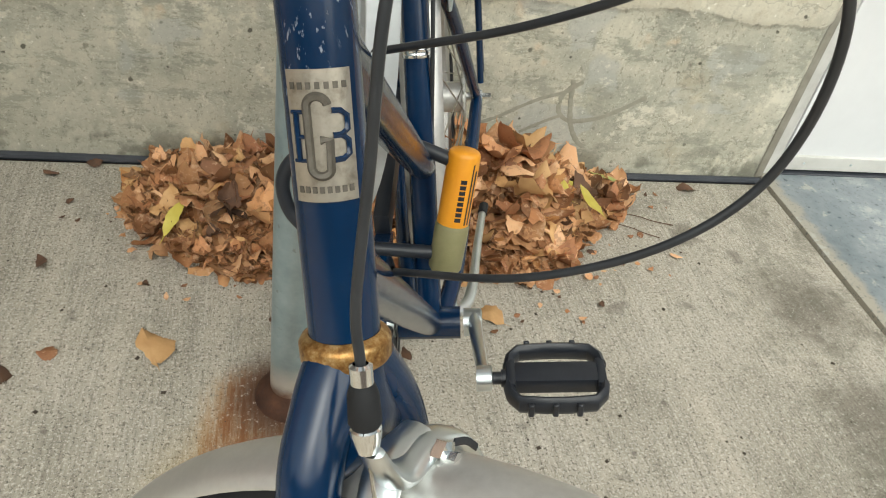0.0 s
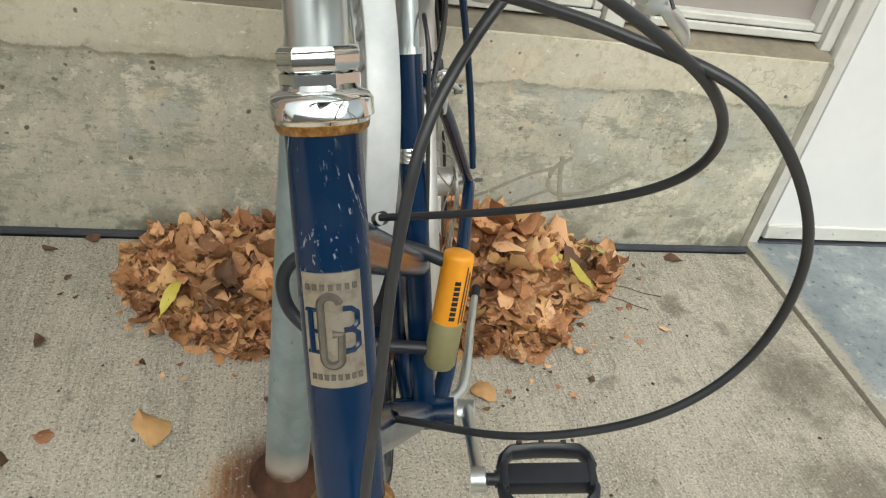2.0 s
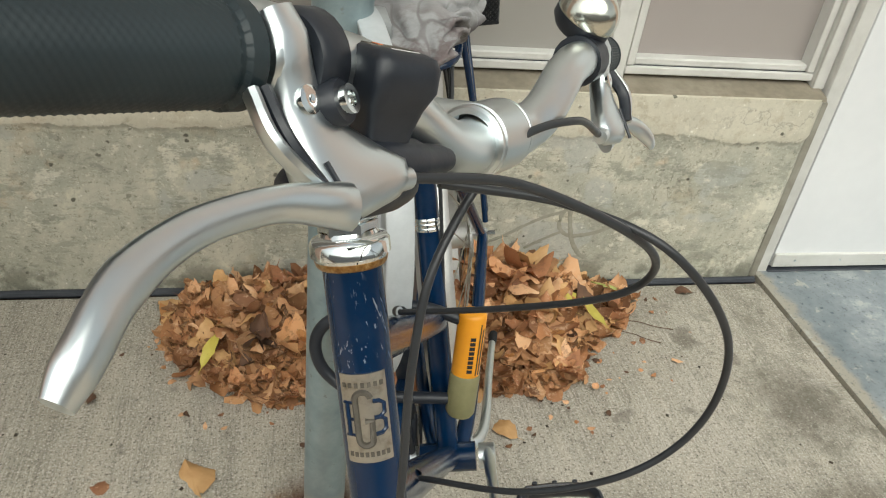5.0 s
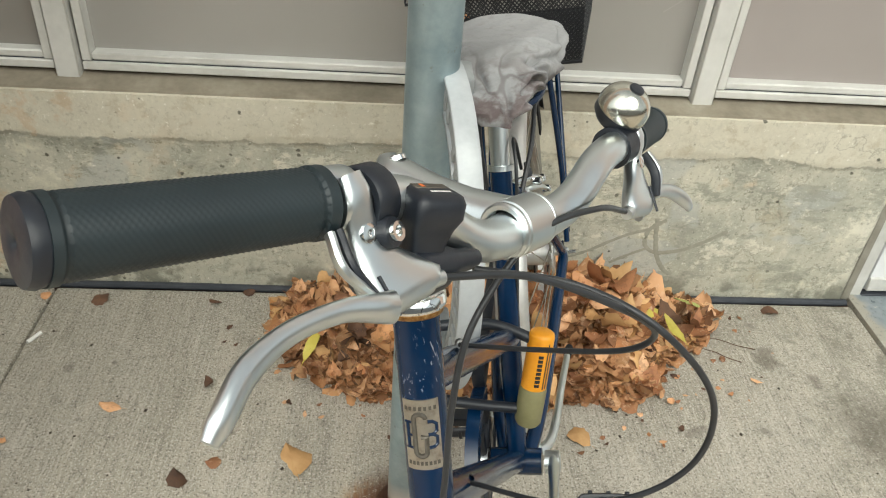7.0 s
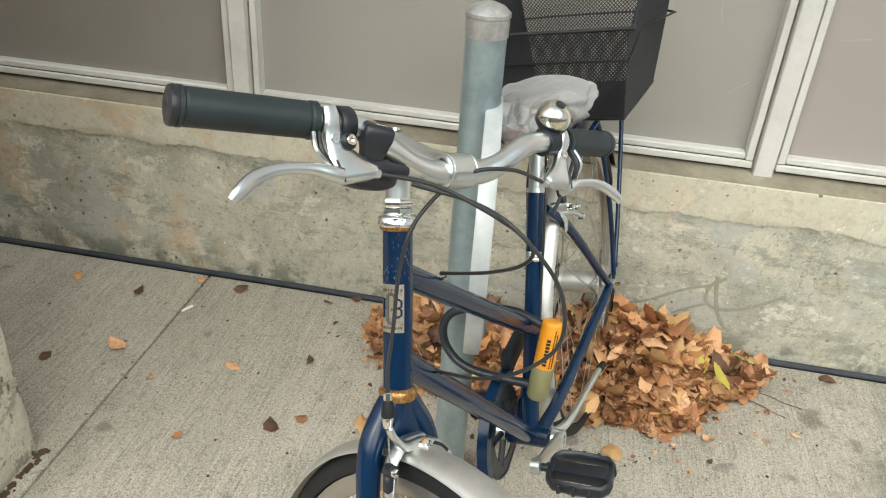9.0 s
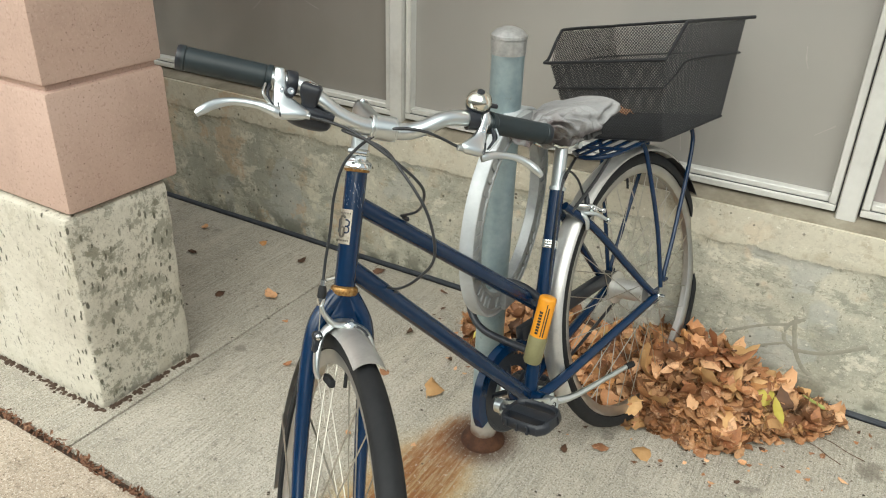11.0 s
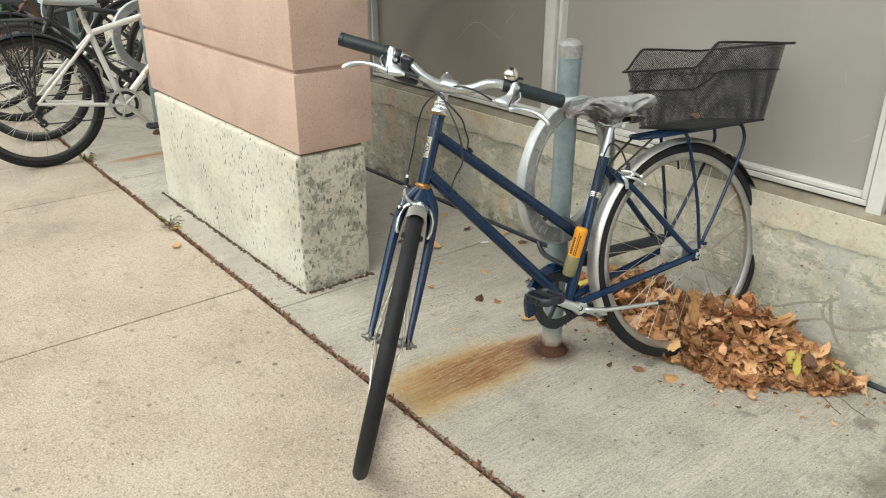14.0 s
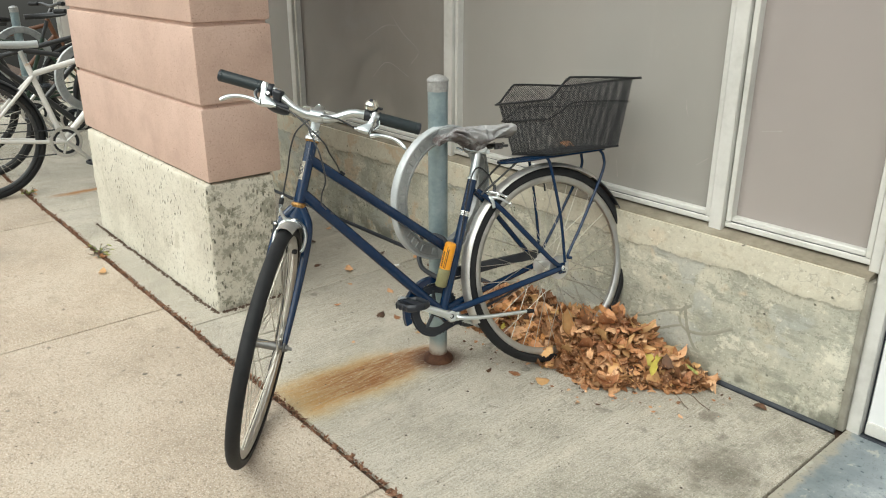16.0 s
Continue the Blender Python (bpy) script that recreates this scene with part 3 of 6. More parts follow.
def turned(profile, base, up, seg=24):
    """Turns (height, radius) about the line from base along up."""
    q = Vector((1, 0, 0)).rotation_difference(Vector(up).normalized()).to_matrix().to_4x4()
    return moved(lathe(profile, seg), Matrix.Translation(Vector(base)) @ q)


def block(x0, x1, y0, y1, z0, z1, b=0.0, cuts=1):
    """A box with rounded edges."""
    bm = bmesh.new()
    bmesh.ops.create_cube(bm, size=1)
    for v in bm.verts:
        v.co = Vector(((x0 + x1) / 2 + v.co.x * (x1 - x0), (y0 + y1) / 2 + v.co.y * (y1 - y0), (z0 + z1) / 2 + v.co.z * (z1 - z0)))
    if b:
        bmesh.ops.bevel(bm, geom=bm.edges[:], offset=b, segments=cuts, profile=0.6, affect="EDGES")
    out = [v.co.copy() for v in bm.verts], [tuple(v.index for v in f.verts) for f in bm.faces]
    bm.free()
    return out


def loft(rings, caps=True):
    m, fs = len(rings[0]), []
    for i in range(len(rings) - 1):
        for k in range(m):
            l = (k + 1) % m
            fs.append((i * m + k, i * m + l, (i + 1) * m + l, (i + 1) * m + k))
    if caps:
        fs += [tuple(reversed(range(m))), tuple((len(rings) - 1) * m + k for k in range(m))]
    return [p for r in rings for p in r], fs


def structure(ob, label="", category=""):
    return tagged(ob, label, category, kind="structure")


# ---- ground ----
ground = structure(part("ground", block(-60, 60, -60, 0.3, -0.4, -0.014), M_SOIL), "dark dirt bed showing between the concrete slabs", "ground")
floor = structure(new("floor"), "broomed grey concrete floor with a rust stain and dead leaves", "floor")
JOINT_Y, WALL_END = -1.135, 1.465


def slab(name, x0, x1, y0, y1, mat, parent, b=0.006):
    return part(name, block(x0, x1, y0, y1, -0.1, 0.0, b, 2), mat, parent)


for x0, x1 in ((-6.2, -4.0), (-4.0, -2.2), (-2.2, -0.4110), (-0.4105, WALL_END - 0.003)):
    slab("slab", x0 + 0.002, x1 - 0.002, JOINT_Y + 0.009, -0.018, M_BAY, floor)
pad = structure(part("door_pad", block(WALL_END + 0.003, 6.5, JOINT_Y + 0.009, 0.12, -0.1, 0.004, 0.006, 2), M_PAD), "worn blue-grey painted concrete pad before the door", "floor")
pavement = structure(new("pavement"), "pale coarse concrete pavement slabs with dark joints", "pavement")
cut_x = [-0.63 + 1.43 * k for k in range(-6, 6)]
for a, b in zip(cut_x, cut_x[1:]):
    for c, d in ((JOINT_Y - 0.009, -2.62), (-2.62, -4.1), (-4.1, -5.6)):
        slab("slab", a + 0.003, b - 0.003, d + 0.003, c - 0.003 * (c < -2), M_PAVE, pavement)
road = structure(part("road", block(-60, 60, -60, -5.75, -0.2, -0.012), M_SOIL), "dark asphalt street along the pavement", "road")

# unseen wall, added so that the chrome reflects a dark band
structure(part("added_reflection_wall", block(-40, 40, -19, -18, -0.1, 7.5), M_SOFFIT), "unseen plain wall added across the street for darker reflections", "wall")

# crumbs of leaf and soil pressed into the long joint
rng = random.Random(4)
bits = []
for _ in range(2600):
    x = rng.uniform(-3.4, 2.4)
    y = JOINT_Y + rng.gauss(0, 0.0065) + 0.004 * math.sin(x * 9)
    s = rng.uniform(0.002, 0.0065)
    m = pose(x, y, rng.uniform(-0.004, 0.003), rng.uniform(-50, 50), rng.uniform(-50, 50), rng.uniform(0, 360))
    bits.append(moved(([(-s * 1.6, -s * 0.5, 0), (s * 1.6, -s * 0.4, 0.001), (s, s * 0.6, 0), (-s, s * 0.5, 0.001), (0, 0, -s * 0.5)], [(0, 1, 2, 3), (1, 0, 4), (2, 1, 4), (3, 2, 4), (0, 3, 4)]), m))
M_BITS = material("leaf_crumbs", [(0.05, 0.028, 0.018), (0.19, 0.088, 0.05), (0.36, 0.23, 0.15)], 0.9, scale=90, fine=300, bump=0.0)
crumbs = part("joint_litter", joined(*bits), M_BITS, smooth=0)
tagged(crumbs, "brown leaf crumbs and soil packed in the pavement joint", "litter", kind="stuff")

# ---- low wall with sill ----
WALL_LEFT = -6.0


def wall_bulge(x, z):
    return 0.003 * noise.noise((x * 5, z * 6, 1)) + 0.0015 * noise.noise((x * 21, z * 23, 5))


def wall_front():
    nx, nz = 380, 34
    vs, fs = [], []
    for i in range(nx + 1):
        x = WALL_LEFT + (1.450 - WALL_LEFT) * i / nx
        for k in range(nz + 1):
            z = 0.474 * k / nz
            rag = 0.375 + 0.02 * noise.noise((x * 2.2, 0, 0)) + 0.012 * noise.noise((x * 9, 3, 0))
            step = 0.005 if z > rag else 0.0
            bulge = wall_bulge(x, z)
            end = 0.012 * max(0, (x - 1.430) / 0.02) if x > 1.430 else 0
            vs.append((x, -step - bulge + end, z))
    for i in range(nx):
        for k in range(nz):
            a = i * (nz + 1) + k
            fs.append((a, a + nz + 1, a + nz + 2, a + 1))
    n = len(vs)
    vs += [(WALL_LEFT, 0.3, 0), (1.450, 0.3, 0), (1.450, 0.3, 0.474), (WALL_LEFT, 0.3, 0.474)]
    left = list(range(nz + 1))
    right = [nx * (nz + 1) + k for k in range(nz + 1)]
    top = [i * (nz + 1) + nz for i in range(nx + 1)]
    fs += [tuple(left) + (n + 3, n), tuple(reversed(right)) + (n + 1, n + 2), tuple(top) + (n + 2, n + 3)]
    return vs, fs


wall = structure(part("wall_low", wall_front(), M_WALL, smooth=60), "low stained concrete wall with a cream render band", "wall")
# old scrawl of smeared paint on the wall
def smear(ctrl, w):
    pts = spline(ctrl, 10)
    return tube([(x, -wall_bulge(x, z) - 0.0006, z) for x, z in [(p.x - 0.017, p.z) for p in pts]], [1.25 * w * (0.7 + 0.5 * abs(noise.noise((i * 0.3, 2, 0)))) for i in range(len(pts))], 6, flat=(0.12, 1), side=(0, 0, 1))


scrawl_strokes = joined(
    smear([(0.74, 0, 0.108), (0.80, 0, 0.130), (0.85, 0, 0.160), (0.89, 0, 0.180), (0.94, 0, 0.200), (0.968, 0, 0.224)], 0.0040),
    smear([(0.968, 0, 0.222), (0.942, 0, 0.206), (0.930, 0, 0.180), (0.936, 0, 0.150), (0.965, 0, 0.132), (1.02, 0, 0.140), (1.07, 0, 0.165), (1.118, 0, 0.196)], 0.0050),
    smear([(0.946, 0, 0.226), (0.955, 0, 0.170), (0.970, 0, 0.120), (0.992, 0, 0.085), (1.012, 0, 0.070)], 0.0055),
    smear([(0.86, 0, 0.100), (0.90, 0, 0.124), (0.945, 0, 0.146)], 0.0036),
)
part("scrawl", scrawl_strokes, M_SCRAWL, wall, "grey smeared scrawl")
sill = structure(part("window_sill", ([(WALL_LEFT, 0.002, 0.470), (1.454, 0.002, 0.470), (1.454, 0.006, 0.478), (WALL_LEFT, 0.006, 0.478), (WALL_LEFT, 0.075, 0.494), (1.454, 0.075, 0.494), (1.454, 0.2, 0.46), (WALL_LEFT, 0.2, 0.46)], [(0, 1, 2, 3), (3, 2, 5, 4), (4, 5, 6, 7), (1, 0, 7, 6), (0, 3, 4, 7), (1, 6, 5, 2)]), M_SILL), "sloped weathered concrete sill, darkened in colour for the shadow under the windows", "sill")
strip = structure(part("joint_strip", tube([(x, -0.009 - 0.002 * noise.noise((x * 3, 0, 0)), 0.0035) for x in np.linspace(WALL_LEFT, 1.450, 120)], 0.0085, 8), M_JOINT), "black foam joint strip along the wall foot", "trim")

# ---- windows: film-backed panes in cream aluminium ----
MULLIONS = [-4.119, -2.846, -1.573, -0.300, 0.973]
TOP = 2.75
fy0, fy1 = 0.040, 0.11
for k, (a, b) in enumerate(zip([WALL_LEFT, *MULLIONS], [*MULLIONS, 1.464])):
    w = structure(new("window_%d" % (k + 1)), "large window with pinkish grey film-backed pane in a cream aluminium frame", "window")
    l, r = a + 0.0265, b - (0.0265 if b < 1.4 else 0.030)
    e, FB = 0.0185, 0.497
    part("window_frame", block(l, r, fy0 + 0.008, fy1, FB, FB + 0.0165, 0.002), M_FRAME, w)
    part("window_frame", block(l, r, fy0 + 0.012, fy1, TOP - e, TOP, 0.003), M_FRAME, w)
    part("frame_seam", block(l, r, fy0 + 0.016, fy1, FB + 0.0165, FB + 0.0180), M_JOINT, w, "thin dark seam between rail and bead")
    part("window_stile", block(l, l + e, fy0 + 0.010, fy1, FB + 0.0180, TOP - e, 0.002), M_FRAME, w)
    part("window_stile", block(r - e, r, fy0 + 0.010, fy1, FB + 0.0180, TOP - e, 0.002), M_FRAME, w)
    part("glazing_bead", block(l + e, r - e, fy0 + 0.014, fy1, FB + 0.0180, FB + 0.034, 0.003), M_FRAME, w)
    part("pane", block(l + e, r - e, fy1 - 0.03, fy1 - 0.02, FB + 0.034, TOP - e), (M_GLASS if b > 1.2 else M_GLASS_GREY) if b > 0 else M_GLASS_SHADED, w, "pinkish grey translucent film behind glass" if b > 0 else "smeared glass darkened in colour for its dim reflection")
structure(part("window_jamb", block(1.434, 1.4645, fy0 - 0.002, fy1, 0.482, TOP, 0.003), M_FRAME), "cream aluminium upright between window and door", "window jamb")
for x in MULLIONS:
    mu = structure(part("mullion", block(x - 0.0235, x + 0.0225, fy0 - 0.002, fy1, 0.482, TOP, 0.003), M_FRAME), "cream aluminium mullion between two windows", "mullion")
    part("mullion_seam", block(x - 0.0265, x - 0.0235, fy0 + 0.024, fy1, 0.497, TOP), M_JOINT, mu, "dark gap beside the mullion")
    part("mullion_seam", block(x + 0.0225, x + 0.0265, fy0 + 0.024, fy1, 0.497, TOP), M_JOINT, mu, "dark gap beside the mullion")

# chalky scuffs on the panes
def scuff(pts, w):
    p = spline(pts, 6)
    return tube([(q.x, fy1 - 0.0303, q.z) for q in p], [w * (0.4 + abs(noise.noise((i * 0.9, 7, 0)))) for i in range(len(p))], 5, flat=(0.08, 1), side=(0, 0, 1))


M_SCUFF = material("chalky_scuff", [(0.31, 0.285, 0.268), (0.36, 0.335, 0.315)], 0.8, scale=60, bump=0.0)
for k, pts in enumerate(([(0.80, 0, 0.86), (0.804, 0, 0.83), (0.812, 0, 0.81)], [(0.55, 0, 0.62), (0.56, 0, 0.56)], [(0.86, 0, 0.66), (0.90, 0, 0.69)], [(1.06, 0, 0.80), (1.12, 0, 0.81)], [(-0.75, 0, 1.05), (-0.66, 0, 0.97), (-0.55, 0, 0.90), (-0.60, 0, 0.84)], [(-0.95, 0, 0.92), (-0.80, 0, 0.99), (-0.70, 0, 1.0)], [(-0.9, 0, 0.75), (-0.78, 0, 0.83), (-0.62, 0, 0.78)])):
    host = 5 if pts[0][0] > 0.98 else 4 if pts[0][0] > -0.28 else 3
    part("scuff", scuff(pts, 0.0022), M_SCUFF, bpy.data.objects["window_%d" % (host + 1)], "pale chalky scuff on the glass")

# ---- door at the wall's end ----
structure(part("sealant_strip", block(1.446, 1.467, 0.008, 0.1, 0.0, 0.466, 0.006, 2), M_SEAL), "grey sealant strip at the wall end, darkened in colour for the shadow gap", "trim")
door_frame = structure(part("door_frame", joined(block(1.465, 1.506, 0.024, 0.14, 0.0, 2.12, 0.004), block(1.506, 2.46, 0.024, 0.14, 2.06, 2.12, 0.004), block(2.44, 2.50, 0.024, 0.14, 0.0, 2.06, 0.004)), M_FRAME), "off-white painted steel door frame", "door frame")
door = structure(part("door_1", block(1.514, 2.434, 0.034, 0.08, 0.012, 2.055, 0.003), M_DOOR), "closed plain white steel door", "door")
sweep = part("door_sweep", block(1.516, 2.434, 0.026, 0.036, 0.014, 0.052, 0.002), M_FRAME, door, "white bottom rail with small screws")
for k in range(7):
    part("screw", turned([(0, 0.0001), (0.0015, 0.003), (0, 0.0035)], (1.575 + 0.13 * k, 0.0262, 0.034), (0, -1, 0), 8), M_ALLOY, door)
# black filler in place of the shade inside the door gap
structure(part("door_gap_shade", block(1.5065, 1.5135, 0.046, 0.14, 0.008, 2.06), M_JOINT), "dark filler strip standing for the shade in the door gap", "trim")
structure(part("threshold", block(1.506, 2.44, 0.02, 0.14, 0.0, 0.008, 0.002), M_JOINT), "dark door threshold", "threshold")

# ---- the building above and around ----
structure(part("wall_upper", block(WALL_LEFT, 6.0, 0.03, 0.3, TOP, 3.6), M_PINK), "pink cast-stone wall above the windows", "wall")
structure(part("wall_right", block(2.50, 6.0, 0.03, 0.3, 0.0, TOP), M_PINK), "pink cast-stone wall beside the door", "wall")
structure(part("wall_over_door", block(1.446, 2.50, 0.03, 0.3, 2.12, TOP), M_PINK), "pink cast-stone wall above the door", "wall")
structure(part("wall_behind_door", block(1.445, 2.50, 0.145, 0.3, 0.0, 2.12), M_SOFFIT), "plain wall closing the doorway behind the door", "wall")
structure(part("wall_inside", block(WALL_LEFT, 1.44, 0.6, 0.7, 0.0, TOP), M_SOFFIT), "plain inner wall behind the windows", "wall")

# ---- pillar ----
pillar = structure(new("pillar"), "thick pillar of pink cast-stone courses on a pale pitted concrete plinth", "pillar")
PX0, PX1, PY0, PY1 = -1.86, -0.448, -0.983, -0.684


def rough_block(x0, x1, y0, y1, z0, z1, size, amp, seed):
    bm = bmesh.new()
    bmesh.ops.create_cube(bm, size=1)
    for v in bm.verts:
        v.co = Vector(((x0 + x1) / 2 + v.co.x * (x1 - x0), (y0 + y1) / 2 + v.co.y * (y1 - y0), (z0 + z1) / 2 + v.co.z * (z1 - z0)))
    bmesh.ops.bevel(bm, geom=bm.edges[:], offset=0.012, segments=2, profile=0.5, affect="EDGES")
    for axis, lo, hi in ((0, x0, x1), (1, y0, y1), (2, z0, z1)):
        c = lo + size
        while c < hi - size / 2:
            no = Vector((0, 0, 0))
            no[axis] = 1
            bmesh.ops.bisect_plane(bm, geom=bm.verts[:] + bm.edges[:] + bm.faces[:], plane_co=no * c, plane_no=no)
            c += size
    bm.normal_update()
    for v in bm.verts:
        q = v.co * 1.0
        v.co += v.normal * amp * (noise.noise(q * 9 + Vector((seed, 0, 0))) + 0.6 * noise.noise(q * 28 + Vector((0, seed, 0))))
    return bm


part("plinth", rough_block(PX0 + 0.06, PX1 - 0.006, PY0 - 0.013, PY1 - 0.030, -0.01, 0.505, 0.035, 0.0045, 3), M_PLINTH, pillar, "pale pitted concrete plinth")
part("plinth_bed", block(PX0 + 0.07, PX1 - 0.02, PY0 + 0.012, PY1 - 0.04, 0.495, 0.52), M_SILL, pillar)
z = 0.512
while z < 3.5:
    h = min(0.268, 3.6 - z)
    part("course", block(PX0, PX1, PY0, PY1, z, z + h, 0.012, 2), M_PINK, pillar)
    part("course_bed", block(PX0 + 0.014, PX1 - 0.014, PY0 + 0.014, PY1 - 0.014, z + h - 0.002, z + h + 0.02), M_PINK, pillar)
    z += h + 0.012
# earth and leaf crumbs against the plinth
bits = []
for _ in range(500):
    t = rng.random()
    if t < 0.75:
        x, y = rng.uniform(PX0, PX1), PY0 - 0.017 - abs(rng.gauss(0, 0.006))
    else:
        x, y = PX1 + abs(rng.gauss(0, 0.006)), rng.uniform(PY0, PY1 - 0.03)
    s = rng.uniform(0.002, 0.006)
    bits.append(moved(([(-s, -s, 0), (s, -s, 0), (s, s, 0), (-s, s, 0), (0, 0, s * 1.3)], [(0, 1, 4), (1, 2, 4), (2, 3, 4), (3, 0, 4), (3, 2, 1, 0)]), pose(x, y, 0.0, 0, 0, rng.uniform(0, 90))))
tagged(part("plinth_litter", joined(*bits), M_SOIL, smooth=0), "dark crumbs of soil along the pillar foot", "litter", kind="stuff")


# ---- bicycles: x to its left, y to its rear, z up ----
def wheel(parent, m, R, tr, tyre_mat, rim_mat, spokes=32, hub_r=0.014, old=55.0, hub_w=0.045, seg=72, hub_mat=None):
    """A spoked wheel in the plane x = 0 round the origin of m."""
    rc = R - tr
    bead = rc - tr * 0.62
    rim_p = [(-0.0115, bead), (-0.012, bead - 0.004), (-0.0115, bead - 0.014), (-0.006, bead - 0.021), (0.006, bead - 0.021), (0.0115, bead - 0.014), (0.012, bead - 0.004), (0.0115, bead), (0, bead - 0.004)]
    w = part("wheel", moved(lathe(rim_p, seg, loop=True), m), rim_mat, parent, "dull alloy rim" if rim_mat is M_RIM else "black rim", 50)
    prof = [(tr * math.cos(a), rc + tr * math.sin(a)) for a in np.linspace(-0.55, math.pi + 0.55, 15)]
    tread = [(x, r + (0.0009 if abs(x) < tr * 0.55 and k % 2 else 0)) for k, (x, r) in enumerate(prof)]
    part("tyre", moved(lathe(tread, seg, loop=True), m), tyre_mat, w, "black tyre", 50)
    hp = [(-hub_w - 0.012, 0.005), (-hub_w, 0.007), (-hub_w, hub_r * 1.7), (-hub_w + 0.004, hub_r * 1.7), (-hub_w + 0.007, hub_r), (hub_w - 0.007, hub_r), (hub_w - 0.004, hub_r * 1.7), (hub_w, hub_r * 1.7), (hub_w, 0.007), (hub_w + 0.012, 0.005)]
    part("hub", moved(lathe(hp, 24), m), hub_mat or M_RIM_DARK, w, "dull metal hub shell")
    end = bead - 0.018
    meshes = []
    for s, d in ((1, 1), (1, -1), (-1, 1), (-1, -1)):
        a = radians(old) * d
        meshes.append(mesh_of("spoke", bar((s * (hub_w - 0.002), hub_r * 1.5 * math.sin(a), hub_r * 1.5 * math.cos(a)), (s * 0.003, 0, end), 0.00105, seg=5), M_SPOKE, 60))
    for k in range(spokes):
        piece("spoke", meshes[k % 4], m @ Matrix.Rotation(TAU * (k + 0.12 * (k % 2)) / spokes, 4, "X"), w)
    part("valve", moved(bar((0, 0, end), (0, 0, end - 0.03), 0.0028, seg=8), m), M_RUBBER, w)
    return w


def fender(name, parent, m, R, half, a0, a1, mat, label="", drop=0.012):
    prof = [(x, R - drop * (abs(x) / half) ** 2.2) for x in np.linspace(-half, half, 9)]
    prof += [(x, r - 0.0014) for x, r in reversed(prof)]
    return part(name, moved(lathe(prof, 40, (radians(a0), radians(a1)), loop=True), m), mat, parent, label, 50)


def pedal(parent, centre, label=""):
    """A moulded platform with a slot before and behind its axle."""
    at = Matrix.Translation(Vector(centre))
    p = part("pedal", moved(joined(bar((-0.050, 0, 0), (0.042, 0, 0), 0.0085, seg=12), block(-0.040, 0.042, -0.0125, 0.0125, -0.0095, 0.0095, 0.004, 2)), at), M_PLASTIC, parent, label)
    for s in (-1, 1):
        rail = [(-0.043, s * 0.012, 0), (-0.041, s * 0.022, 0), (-0.033, s * 0.0315, 0), (-0.010, s * 0.0335, 0), (0.012, s * 0.0335, 0), (0.035, s * 0.0315, 0), (0.043, s * 0.022, 0), (0.045, s * 0.012, 0)]
        cage = part("pedal_cage", moved(tube(rail, 0.0062, 10, flat=(0.85, 1.7), side=(0, 0, 1)), at), M_PLASTIC, p)
        for x in (-0.024, -0.002, 0.020):
            part("pedal_stud", moved(block(x - 0.0028, x + 0.0028, s * 0.039 - 0.002, s * 0.039 + 0.002, -0.008, 0.008, 0.001), at), M_PLASTIC, cage)
    for x in (-0.041, 0.043):
        part("pedal_end", moved(block(x - 0.0045, x + 0.0045, -0.016, 0.016, -0.010, 0.010, 0.003, 2), at), M_PLASTIC, p)
    return p


def gear_ring(x, c, r, teeth, thick=0.003, hole=0.7):
    vs, fs = [], []
    n = teeth * 4
    for s in (-1, 1):
        for i in range(n):
            a = TAU * i / n
            rr = r + (0.0035 if i % 4 in (1, 2) else -0.001)
            vs.append((x + s * thick / 2, c[0] + rr * math.sin(a), c[1] + rr * math.cos(a)))
        for i in range(n):
            a = TAU * i / n
            vs.append((x + s * thick / 2, c[0] + r * hole * math.sin(a), c[1] + r * hole * math.cos(a)))
    for i in range(n):
        j = (i + 1) % n
        fs += [(i, n + i, n + j, j), (2 * n + i, 2 * n + j, 3 * n + j, 3 * n + i), (i, j, 2 * n + j, 2 * n + i), (n + i, 3 * n + i, 3 * n + j, n + j)]
    return vs, fs


# ---- the navy bicycle, turned bars, leaning on the stand ----
AXIS = Matrix(((0.9616, 0.1891, -0.1991, 0.6544), (-0.1852, 0.9820, 0.0383, -0.2957), (0.2028, 0.0, 0.9792, 0.0), (0, 0, 0, 1)))
bike = thing("bicycle", "navy blue city bicycle with turned handlebars leaning on a bike stand", "bicycle", AXIS)
R, TR = 0.326, 0.0178
REAR = Vector((0, 0, 0.333))
BB = Vector((0, -0.420, 0.264))
SEAT = Vector((0, -0.268, 0.657))
HUP, HLOW = Vector((0.001, -0.7637, 0.829)), Vector((0.001, -0.8275, 0.656))
up = (HUP - HLOW).normalized()
fwd = Vector((0, -up.z, up.y))
STEER = radians(63.8)
left_s, fwd_s = Vector((math.cos(STEER), 0, 0)) - math.sin(STEER) * fwd, Vector((math.sin(STEER), 0, 0)) + math.cos(STEER) * fwd
S = Matrix(((left_s.x, -fwd_s.x, up.x, HUP.x), (left_s.y, -fwd_s.y, up.y, HUP.y), (left_s.z, -fwd_s.z, up.z, HUP.z), (0, 0, 0, 1)))

head_tube = part("head_tube", tube([HLOW + up * 0.010, HUP - up * 0.004], 0.0158, 32), M_BLUE_WORN, bike, "navy head tube with paint scratches")
TT0, TT1 = Vector((0.001, -0.778, 0.778)), Vector((0, -0.352, 0.437))
DT0 = Vector((0.001, -0.812, 0.690))
part("top_tube", bar(TT0, TT1, 0.0142, seg=24), M_BLUE, bike)
part("down_tube", bar(DT0, BB, 0.0152, seg=24), M_BLUE, bike)
part("seat_tube", bar(BB, SEAT, 0.0146, seg=24), M_BLUE, bike)
